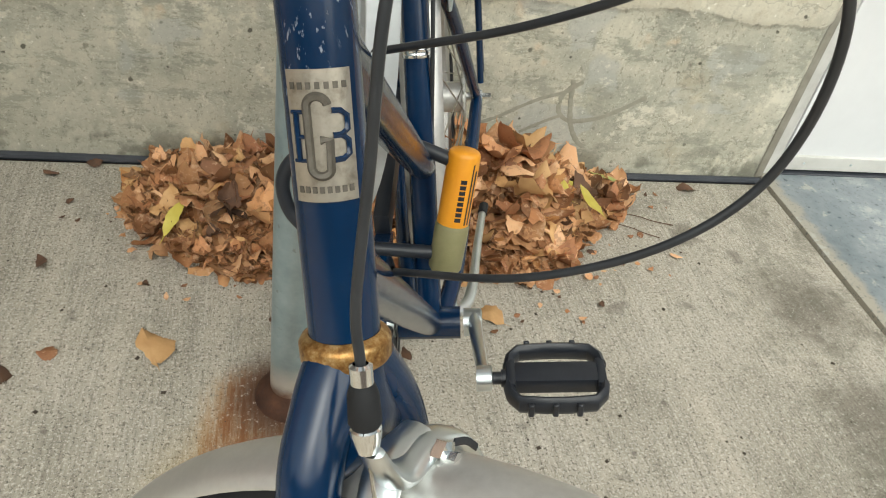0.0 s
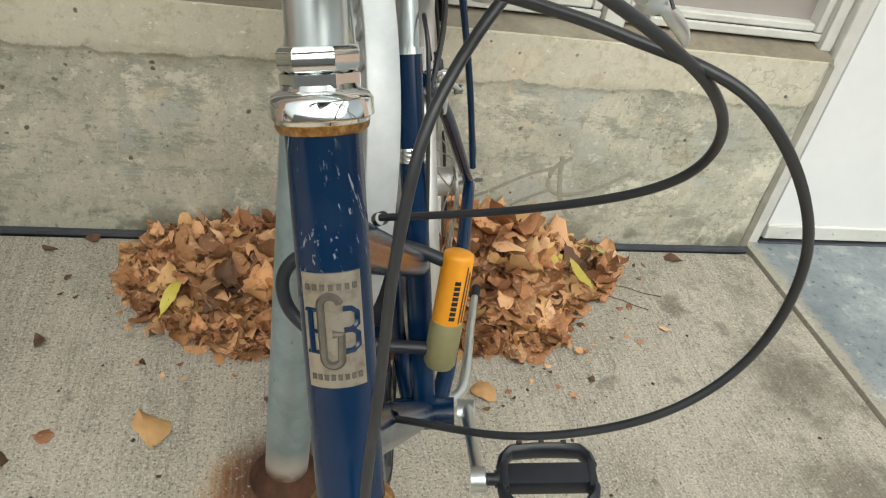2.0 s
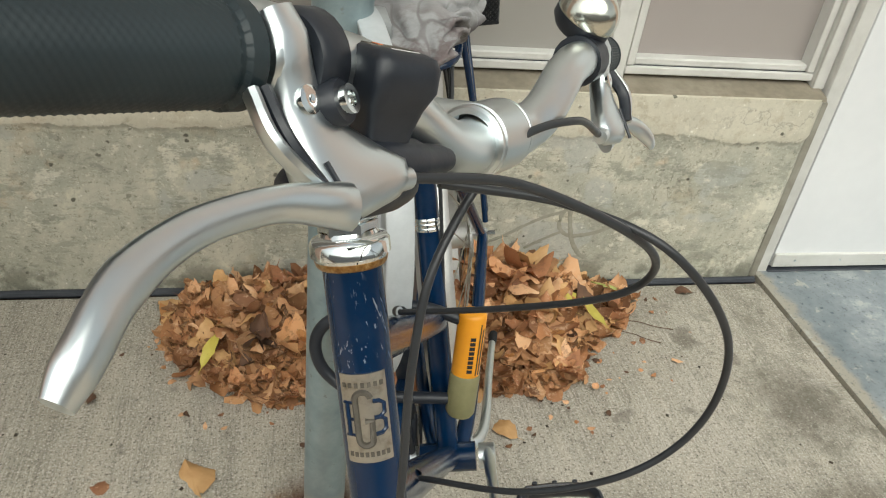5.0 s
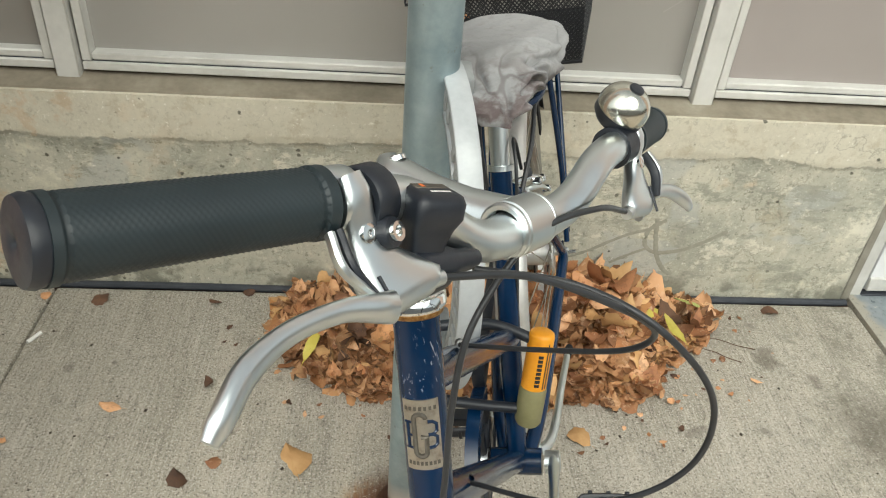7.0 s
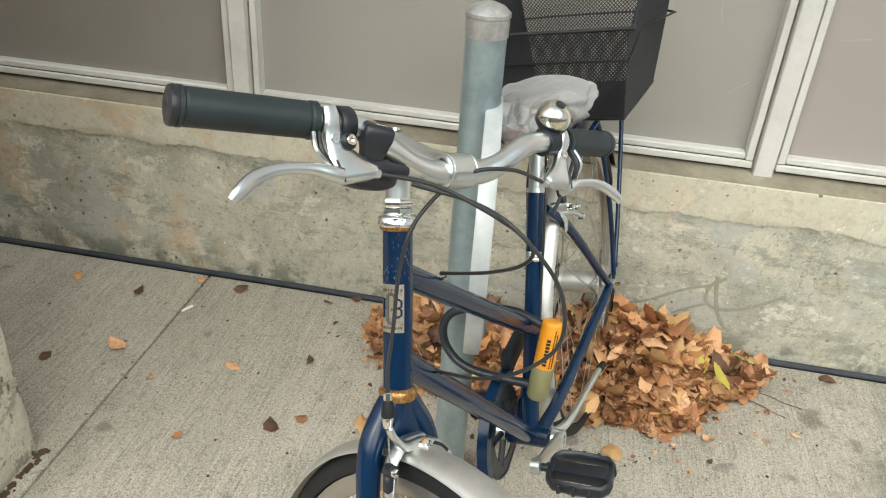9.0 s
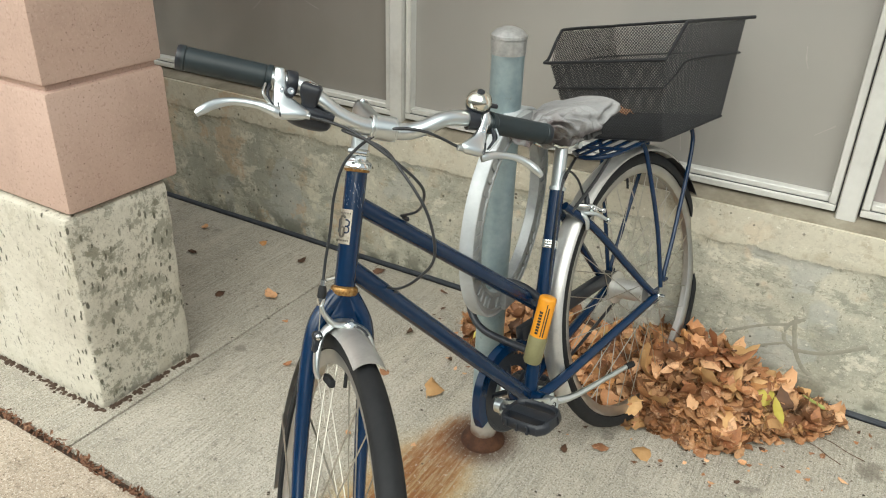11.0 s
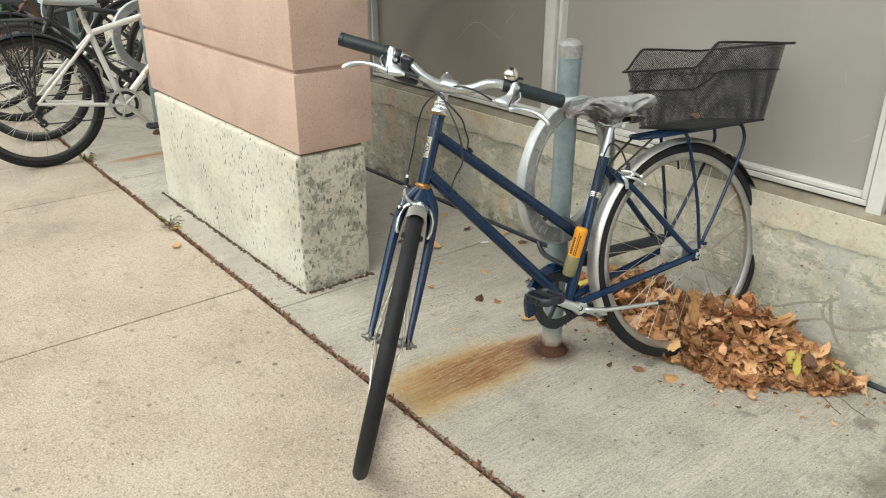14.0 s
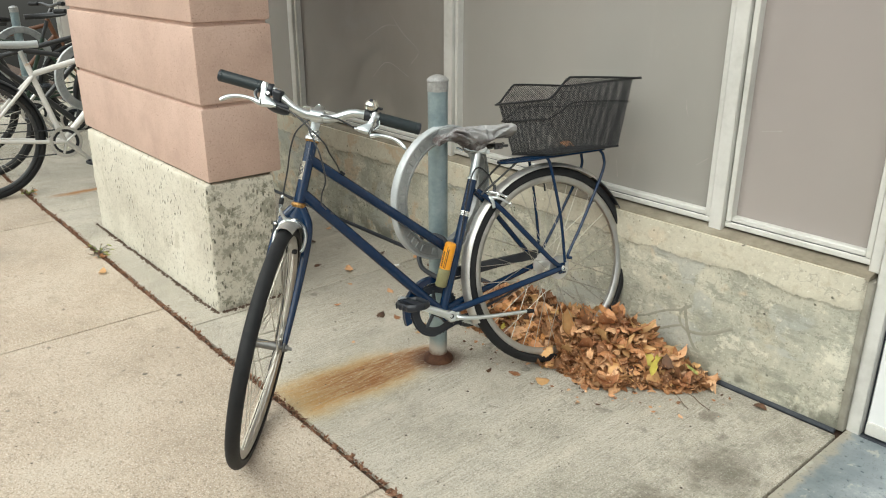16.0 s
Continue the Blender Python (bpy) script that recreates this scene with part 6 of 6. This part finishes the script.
side = (side - ld * side.dot(ld)).normalized()
wv = ld.cross(side)
def sleeve_plate(a0, a1, v0, v1):
    vs, fs, n = [], [], 6
    for i in range(n + 1):
        a = a0 + (a1 - a0) * i / n
        o = (side * math.cos(a) + wv * math.sin(a)) * 0.01735
        vs += [LB + ld * v0 + o, LB + ld * v1 + o]
    fs = [(2 * i, 2 * i + 1, 2 * i + 3, 2 * i + 2) for i in range(n)]
    return vs, fs


bars = [sleeve_plate(-0.10, 0.28, 0.062 + 0.006 * k, 0.0665 + 0.006 * k) for k in range(8)] + [sleeve_plate(0.55, 0.66, 0.058, 0.125), sleeve_plate(0.80, 0.95, 0.058 , 0.118)]
part("sleeve_lettering", joined(*bars), M_PLASTIC, sleeve, "dark bars of lettering", 0)
legs = spline([LT - ld * 0.016, Vector((0.47, -0.655, 0.478)), Vector((0.41, -0.648, 0.470)), Vector((0.366, -0.645, 0.452)), Vector((0.350, -0.648, 0.420)), Vector((0.364, -0.660, 0.382)), Vector((0.41, -0.680, 0.364)), LB + ld * 0.018], 8)
part("shackle", tube(legs, 0.0075, 14), M_PLASTIC, lock, "black coated shackle")

# ---- leaves ----
def leaf_shape(length, width, curl, cup, seed):
    """A dry leaf: uneven lobed edge, a raised midrib, curled along and across, with a stalk."""
    r = random.Random(seed)
    nu, nv = 9, 4
    vs, fs = [], []
    lobes, turn, twist = r.choice((2.0, 3.0, 3.5)), r.uniform(0, 3), r.uniform(-0.5, 0.5)
    for i in range(nu + 1):
        t = i / nu
        w = width * (math.sin(math.pi * min(1, t * 0.96 + 0.02)) ** 0.7) * (1 - 0.28 * t)
        for j in range(nv + 1):
            s = j / nv * 2 - 1
            rim = abs(s) ** 3
            jag = 1 + rim * (0.07 * math.sin(TAU * lobes * t + turn + s) + 0.045 * r.uniform(-1, 1))
            z = curl * length * (t - 0.5) ** 2 * 2 + cup * width * abs(s) ** 1.6 + 0.085 * width * r.uniform(-1, 1) * (0.3 + rim) + twist * s * (t - 0.5) * width
            vs.append((w * s * 0.5 * jag, length * (t - 0.5) + 0.03 * length * rim * r.uniform(-1, 1), z))
    for i in range(nu):
        for j in range(nv):
            a = i * (nv + 1) + j
            fs.append((a, a + 1, a + nv + 2, a + nv + 1))
    k = len(vs)
    mid = nv // 2
    e = vs[mid]
    vs += [(0.0008, e[1], e[2] + 0.001), (-0.0008, e[1], e[2] + 0.001), (0.001, e[1] - length * 0.28, e[2] + 0.004)]
    fs.append((k, k + 1, k + 2))
    return vs, fs


r = random.Random(11)
SHAPES = [(r.uniform(0.044, 0.070), r.uniform(0.030, 0.056), r.uniform(-0.8, 0.8), r.uniform(-0.4, 0.55), 20 + k) for k in range(14)]
WIDE = max(range(14), key=lambda k: SHAPES[k][1] / SHAPES[k][0])
for k in (1, 4, 7, 10, 12):
    a, b, c, d, e = SHAPES[k]
    SHAPES[k] = (a * 0.95, b * 0.42, c, d, e)
ROUND = (0, 2, 3, 5, 6, 8, 9, 11, 13)
LEAVES = {}
for mat in (M_LEAF, M_LEAFDARK, M_LEAFGOLD, M_LEAFYELLOW, M_LEAFGREEN):
    LEAVES[mat.name] = [mesh_of("leaf", leaf_shape(*s), mat, 70) for s in SHAPES]


def heap(x, y):
    """Height of the leaf pile over the floor."""
    a = 0.110 * math.exp(-(((x - 0.76) / 0.20) ** 2 + ((y + 0.13) / 0.17) ** 2))
    b = 0.050 * math.exp(-(((x - 0.28) / 0.18) ** 2 + ((y + 0.12) / 0.15) ** 2))
    c = 0.030 * math.exp(-(((x - 0.55) / 0.35) ** 2 + ((y + 0.18) / 0.17) ** 2))
    return a + b + c


def inside(x, y):
    a = ((x - 0.675) / 0.395) ** 2 + ((y + 0.13) / 0.222) ** 2
    b = ((x - 0.36) / 0.27) ** 2 + ((y + 0.12) / 0.225) ** 2
    front = ((x - 0.726) * 0.391 - (y + 0.403) * 0.358) / 0.53
    return max(min(a, b), 1 + (front - 0.05) / 0.15) + 0.25 * noise.noise((x * 6, y * 6, 0))


pile = thing("leaf_pile", "heap of dry brown autumn leaves against the wall foot", "leaves")
spots = []
while len(spots) < 3000:
    x, y = r.uniform(0.0, 1.14), r.uniform(-0.52, -0.015)
    q = inside(x, y)
    if q > 1.0 + 0.18 * r.random() ** 3:
        continue
    spots.append((x, y, heap(x, y) * max(0.12, 1 - max(0, q) ** 2)))
def leaf_pose(x, y, h, deep, size=1.0):
    tilt = 31 if h > 0.02 else 13
    return pose(x, y, max(0.007, h * (deep if deep < 1 else 1) + r.uniform(0.0, 0.012)), r.gauss(0, tilt * 0.6), r.gauss(0, tilt * 0.6), r.uniform(0, 360)) @ Matrix.Scale((r.choice((0.5, 0.6, 0.75, 0.95, 1.2)) if h > 0.03 else r.uniform(0.35, 0.9)) * size, 4)


# the lower layers in one mesh, tints darkened for the shade between leaves
M_LEAFMASS = material("gap_shaded_leaf_mass", [(0.26, 0.120, 0.044), (0.42, 0.235, 0.09), (0.58, 0.385, 0.18)], 0.7, scale=18, fine=90, bump=0.3, depth=0.002)
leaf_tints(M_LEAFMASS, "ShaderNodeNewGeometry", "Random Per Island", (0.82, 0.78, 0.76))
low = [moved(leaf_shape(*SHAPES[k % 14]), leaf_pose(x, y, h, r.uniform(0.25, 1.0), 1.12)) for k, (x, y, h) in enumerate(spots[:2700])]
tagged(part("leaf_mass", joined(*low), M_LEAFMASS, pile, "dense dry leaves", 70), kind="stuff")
tints = ["dry_leaf"] * 30 + ["brown_rotten_leaf"] * 4 + ["golden_leaf"] * 9 + ["yellow_green_leaf"]
for x, y, h in spots[2700:]:
    tint = r.choice(tints)
    big = 0.9 if tint == "brown_rotten_leaf" else 1.5 if x > 0.5 else 1.15
    piece("leaf", LEAVES[tint][r.choice(ROUND) if r.random() < (0.7 if x > 0.5 else 0.25) else r.randrange(14)], leaf_pose(x, y, h + 0.010, 1.0, big), pile)


def lone_leaf(x, y, tint, size=1.0, turn=None, label="", z=0.007, tilt=8, shape=None):
    me = LEAVES[tint][shape if shape is not None else r.choice(ROUND)]
    ob = new("leaf", me)
    ob.matrix_world = pose(x, y, z, r.gauss(0, tilt), r.gauss(0, tilt), r.uniform(0, 360) if turn is None else turn) @ Matrix.Diagonal((size, size, size * 0.5, 1))
    return tagged(ob, label or "dry brown fallen leaf on the concrete", "leaf", "fallen leaves")


lone_leaf(0.170, -0.498, "golden_leaf", 1.5, 20, "golden fallen leaf lying flat on concrete", shape=WIDE)
lone_leaf(-0.023, -0.538, "brown_rotten_leaf", 0.85, 30, "dark curled fallen leaf")
lone_leaf(0.031, -0.503, "dry_leaf", 0.6, 100, "small reddish brown fallen leaf")
lone_leaf(-0.479, -0.379, "dry_leaf", 0.75, 70)
lone_leaf(-0.185, -0.374, "dry_leaf", 0.95, 75)
lone_leaf(-0.015, -0.312, "brown_rotten_leaf", 0.5, 20, "small dark fallen leaf")
lone_leaf(1.243, -0.047, "brown_rotten_leaf", 1.0, 85, "dark crumpled leaf by the wall foot")
lone_leaf(1.12, -0.28, "dry_leaf", 0.5, 60)
lone_leaf(0.706, -0.43, "golden_leaf", 1.0, 40, "tan fallen leaf at the edge of the heap")
lone_leaf(0.62, -0.47, "dry_leaf", 0.7, 120)
lone_leaf(0.55, -0.52, "brown_rotten_leaf", 0.6, 15)
lone_leaf(0.182, -0.243, "yellow_green_leaf", 1.35, -25, "long yellow leaf in the heap", 0.052, 8, shape=1)
lone_leaf(0.953, -0.185, "yellow_green_leaf", 1.15, 25, "yellow leaf on the heap", 0.062, 14, shape=4)
lone_leaf(1.020, -0.075, "green_leaf", 1.15, 70, "half-green leaf on the heap", 0.045, 12, shape=7)
lone_leaf(0.823, -0.045, "golden_leaf", 1.55, 70, "large golden brown leaf against the wall", 0.095, 14, shape=WIDE)
lone_leaf(0.497, -0.115, "golden_leaf", 1.5, 20, "large golden leaf behind the rear wheel", 0.072, 14, shape=WIDE)
lone_leaf(0.640, -0.350, "golden_leaf", 1.3, 110, "large tan leaf on the heap", 0.062, 22, shape=WIDE)
lone_leaf(0.094, -0.060, "golden_leaf", 0.8, 95, "tan leaf at the foot of the wall", 0.012, 6)
lone_leaf(0.4386, -0.045, "dry_leaf", 1.3, 40, "reddish brown leaf lying in the wire basket", 0.680, 30, shape=WIDE)
lone_leaf(-1.155, -1.205, "golden_leaf", 0.9, 60, "tan leaf beside the pavement joint")
for x, y, s in ((-0.55, -0.15, 0.6), (-0.30, -0.06, 0.8), (-0.42, -0.05, 0.5), (-0.05, -0.06, 0.6), (0.02, -0.03, 0.5), (0.25, -0.70, 0.3), (-0.2, -0.62, 0.35), (0.1, -0.75, 0.3), (-0.62, -0.45, 0.6), (-0.35, -0.46, 0.35), (-0.9, -0.3, 0.7), (-0.75, -0.12, 0.6), (-1.2, -0.5, 0.7), (-1.0, -0.15, 0.5)):
    lone_leaf(x, y, r.choice(["dry_leaf", "brown_rotten_leaf"]), s)

# a cigarette end and weeds in the joint
# small reddish chips at the skirt of the heap, and a few twigs
for k in range(150):
    a = r.uniform(0.9, 1.35)
    t = r.uniform(0, TAU)
    x, y = 0.60 + 0.46 * a * math.cos(t), -0.13 + 0.27 * a * math.sin(t)
    if -0.5 < y < -0.02 and inside(x, y) > 0.75:
        lone_leaf(x, y, "dry_leaf" if k % 3 else "brown_rotten_leaf", r.uniform(0.10, 0.32), None, "small broken chip of dry leaf", 0.004)
for x, y, l, t in ((1.10, -0.16, 0.06, 160), (1.07, -0.20, 0.045, 150)):
    tw = thing("twig", "thin dry brown twig on the concrete", "twig", pose(x, y, 0.003, 0, 0, t), "fallen twigs")
    part("stick", tube(spline([(-l, 0, 0), (-l * 0.3, l * 0.06, 0.001), (l * 0.3, -l * 0.05, 0), (l, l * 0.08, 0.001)], 4), [0.0011, 0.0007], 6), M_LEAFDARK, tw)
butt = thing("cigarette_end", "white cigarette end on the concrete floor", "cigarette end", pose(-0.394, -0.190, 0.005, 0, 0, 62))
part("paper", bar((-0.016, 0, 0), (0.006, 0, 0), 0.0042), M_WHITE, butt, "white paper")
part("filter", bar((0.006, 0, 0), (0.018, 0, 0), 0.0043), M_WHITE, butt)


def weed(x, y, size, seed, green=True):
    rr = random.Random(seed)
    w = thing("weed", "small green weed growing from the pavement joint", "weed", pose(x, y, 0, 0, 0, rr.uniform(0, 360)), "weeds in the joint")
    stems = []
    for k in range(7):
        a, l = TAU * k / 7 + rr.uniform(-0.3, 0.3), size * rr.uniform(0.6, 1.2)
        tip = Vector((math.cos(a) * l, math.sin(a) * l, size * rr.uniform(0.15, 0.7)))
        stems.append(tube(spline([(0, 0, -0.004), tip * 0.5 + Vector((0, 0, size * 0.2)), tip], 4), 0.0011, 5))
        for t in (0.6, 1.0):
            piece("leaf", rr.choice(LEAVES[rr.choice(("green_leaf", "green_leaf", "dry_leaf", "brown_rotten_leaf"))]), Matrix.Translation(tip * t) @ pose(0, 0, 0, rr.uniform(-30, 30), rr.uniform(-30, 30), math.degrees(a) - 90) @ Matrix.Diagonal((0.42, 0.42, 0.42, 1)), w)
    part("stem", joined(*stems), M_GREEN, w)
    return w


weed(-1.42, -1.13, 0.05, 1)
weed(-1.36, -1.15, 0.035, 2)
weed(-2.66, -1.13, 0.05, 3)

# ---- other bicycles further along ----
def city_bike(m, frame_mat, label, tyre=0.019, steer=12, saddle_mat=M_DARK, rack_on=False, R=0.345, spokes=28, seat_y=-0.26, post=0.13, setback=0.0):
    """A plain bicycle, its rear wheel on the ground at the origin, heading to -y."""
    b = thing("bicycle", label, "bicycle", m, "parked bicycles")
    axle, bb, seat = Vector((0, 0, R)), Vector((0, -0.435, 0.285)), Vector((0, seat_y, 0.735))
    hl, hu = Vector((0, -0.855, 0.665)), Vector((0, -0.80, 0.83))
    part("top_tube", bar(hu - (hu - hl) * 0.25, bb.lerp(seat, 0.86), 0.0165, seg=16), frame_mat, b)
    part("down_tube", bar(hl + (hu - hl) * 0.2, bb, 0.0185, seg=16), frame_mat, b)
    part("seat_tube", bar(bb, seat, 0.0155, seg=16), frame_mat, b)
    part("head_tube", bar(hl, hu, 0.019, seg=16), frame_mat, b)
    for s in (-1, 1):
        part("chainstay", tube([bb + Vector((s * 0.03, 0.01, 0)), bb + Vector((s * 0.04, 0.1, 0.01)), axle + Vector((s * 0.064, 0, 0))], [0.013, 0.011, 0.009], 12), frame_mat, b)
        part("seatstay", tube([bb.lerp(seat, 0.84) + Vector((s * 0.014, 0, 0)), axle.lerp(bb.lerp(seat, 0.84), 0.7) + Vector((s * 0.04, 0, 0)), axle + Vector((s * 0.064, 0, 0))], [0.010, 0.010, 0.008], 12), frame_mat, b)
    wheel(b, Matrix.Translation(axle), R, tyre, M_RUBBER, M_DARK, spokes, 0.02, seg=56)
    up_ = (hu - hl).normalized()
    st = Matrix.Translation(hl) @ Matrix.Rotation(radians(steer), 4, up_)
    fl = Vector((0, -0.985 + 0.855 - 0.03, R - hl.z))
    wheel(b, st @ Matrix.Translation(fl), R, tyre, M_RUBBER, M_DARK, spokes, 0.014, seg=56)
    for s in (-1, 1):
        part("fork_blade", moved(tube(spline([(0, 0, 0.01), (s * 0.05, -0.01, -0.02), (s * 0.055, -0.04, -0.12), fl + Vector((s * 0.055, 0, 0))], 5), [0.014, 0.014, 0.011, 0.009], 12), st), frame_mat, b)
    part("stem", moved(bar(hu - hl, (hu - hl) + up_ * 0.06 + Vector((0, -0.07, 0.02)), 0.015), st), M_DARK, b)
    hb = (hu - hl) + up_ * 0.07 + Vector((0, -0.07, 0.03))
    part("handlebar", moved(tube(spline([hb + Vector((-0.30, 0.03, 0.02)), hb + Vector((-0.15, 0, 0.02)), hb, hb + Vector((0.15, 0, 0.02)), hb + Vector((0.30, 0.03, 0.02))], 6), 0.012, 12), st), M_DARK, b)
    for s in (-1, 1):
        part("grip", moved(bar(hb + Vector((s * 0.19, 0.01, 0.02)), hb + Vector((s * 0.305, 0.032, 0.02)), 0.0165), st), M_RUBBER, b)
    top = seat + (seat - bb).normalized() * post
    part("seat_post", bar(seat, top, 0.0135), M_DARK if frame_mat is not M_WHITE else M_ALLOY, b)
    rows = []
    for t in np.linspace(0, 1, 16):
        w = 0.018 + 0.058 * max(0, (t - 0.3) / 0.7) ** 1.2
        y = top.y + setback - 0.15 + 0.27 * t
        z = top.z + 0.045 + 0.02 * t ** 3
        rows.append([Vector((w * math.cos(a), y, z + 0.020 * math.sin(a) - 0.012)) for a in np.linspace(0, TAU, 18, endpoint=False)])
    part("saddle", loft(rows), saddle_mat, b, "", 70)
    for s in (-1, 1):
        c0, c1 = bb + Vector((s * 0.06, 0, 0)), bb + Vector((s * 0.075, s * 0.115, s * 0.125))
        part("crank", tube([c0, c1], [0.013, 0.010], 12), M_FENDER, b)
        pedal(b, c1 + Vector((s * 0.055, 0, 0)))
    for k, (x, rad) in enumerate(((-0.052, 0.088), (-0.045, 0.068))):
        cr = part("chainring", gear_ring(x, (bb.y, bb.z), rad, 40, 0.003, 0.82), M_FENDER if k == 0 else M_PLASTIC, b, "grey alloy chainring")
        if k == 0:
            for q in range(5):
                a = TAU * q / 5 + 0.3
                part("spider_arm", bar((x - 0.002, bb.y, bb.z), (x - 0.002, bb.y + 0.07 * math.sin(a), bb.z + 0.07 * math.cos(a)), 0.009, 0.007, 8), M_FENDER, cr)
    ch = [(-0.048, bb.y + 0.07 * math.sin(a), bb.z + 0.07 * math.cos(a)) for a in np.linspace(radians(-172), radians(6), 14)] + [(-0.048, 0.04 * math.sin(a), R + 0.04 * math.cos(a)) for a in np.linspace(radians(4), radians(160), 8)] + [(-0.05, -0.01, R - 0.10), (-0.05, -0.03, R - 0.11)]
    part("chain", tube(ch, 0.0036, 6, closed=True), M_PLASTIC, b)
    part("sprocket", gear_ring(-0.048, (0, R), 0.040, 20, 0.02, 0.3), M_PLASTIC, b)
    der = part("rear_derailleur", tube(spline([(-0.066, 0.0, R - 0.01), (-0.072, 0.02, R - 0.05), (-0.066, -0.01, R - 0.10)], 4), 0.011, 10), M_PLASTIC, b, "black rear derailleur")
    for dz in (-0.055, -0.105):
        part("jockey_wheel", gear_ring(-0.052, (0.004 - 0.012 * (dz < -0.08), R + dz), 0.020, 11, 0.006, 0.4), M_PLASTIC, der)
    if rack_on:
        rk = part("rear_rack", joined(tube([(-0.055, -0.14, 0.76), (-0.06, 0.2, 0.77), (0.06, 0.2, 0.77), (0.055, -0.14, 0.76)], 0.006, 8, closed=True), *[bar((x, -0.13, 0.763), (x, 0.195, 0.768), 0.005, seg=8) for x in (-0.02, 0.02)]), M_DARK, b, "black luggage carrier")
        for s in (-1, 1):
            for y in (-0.06, 0.06, 0.15):
                part("rack_strut", bar((s * 0.058, y, 0.762), (s * 0.07, 0.01, R + 0.02), 0.0045, seg=8), M_DARK, rk)
        fender("mudguard", b, Matrix.Translation(axle), R + 0.012, 0.028, -95, 60, M_PLASTIC, "black mudguard")
    return b


def stood(x, y, heading, lean=0.0):
    """Rear contact, the direction in which it heads (degrees from +x), lean to its left."""
    return Matrix.Translation((x, y, 0)) @ Matrix.Rotation(radians(heading + 90), 4, "Z") @ Matrix.Rotation(radians(lean), 4, "Y")


city_bike(stood(-2.665, -1.325, 88, 3), M_WHITE, "worn white bicycle with rust on the stays and a black carrier", 0.022, 8, M_PALE_VINYL, True, seat_y=-0.315, post=0.07, setback=0.055)
city_bike(stood(-3.20, -0.22, -94, 4), M_DARK, "black bicycle parked nose out beside a stand", 0.018, -25, M_DARK)
city_bike(stood(-3.85, -1.20, 84, -4), M_DARK, "dark bicycle with a carrier by the far stand", 0.018, 20, M_DARK, True)
city_bike(stood(-4.35, -0.25, -90, 5), M_GREEN, "dark green bicycle parked by the wall", 0.018, -15, M_DARK)
city_bike(stood(-5.0, -1.1, 85, -3), M_BROWNPAINT, "rusty brown bicycle at the far end", 0.018, 15, M_DARK)
bike_stand(pose(-2.98, -0.60, 0), 4, "grey galvanised post with a cast ring further along")
bike_stand(pose(-4.60, -0.60, 0), 4, "grey galvanised post with a cast ring further along")

# dark grit and tiny leaf crumbs strewn over the floor and the pavement
rg2 = random.Random(77)
bits = []
for k in range(620):
    x = rg2.uniform(-1.6, 1.42)
    y = rg2.uniform(-1.12, -0.03) if k % 4 else rg2.uniform(-2.4, -1.16)
    if PX0 - 0.01 < x < PX1 + 0.01 and PY0 - 0.03 < y < PY1 + 0.01:
        continue
    s = 0.0009 + 0.0028 * rg2.random() ** 3
    bits.append(moved(([(-s * 1.3, -s, 0), (s * 1.2, -s * 0.8, 0), (s, s, 0), (-s, s * 0.9, 0), (s * 0.2, 0, s * 0.8)], [(0, 1, 4), (1, 2, 4), (2, 3, 4), (3, 0, 4), (3, 2, 1, 0)]), pose(x, y, -0.0002, 0, 0, rg2.uniform(0, 360))))
M_GRIT = material("dark_grit", [(0.03, 0.024, 0.018), (0.08, 0.06, 0.042)], 0.9, scale=40, bump=0.0)
tagged(part("floor_grit", joined(*bits), M_GRIT, smooth=0), "dark grit and crumbs strewn over the concrete", "grit", kind="stuff")
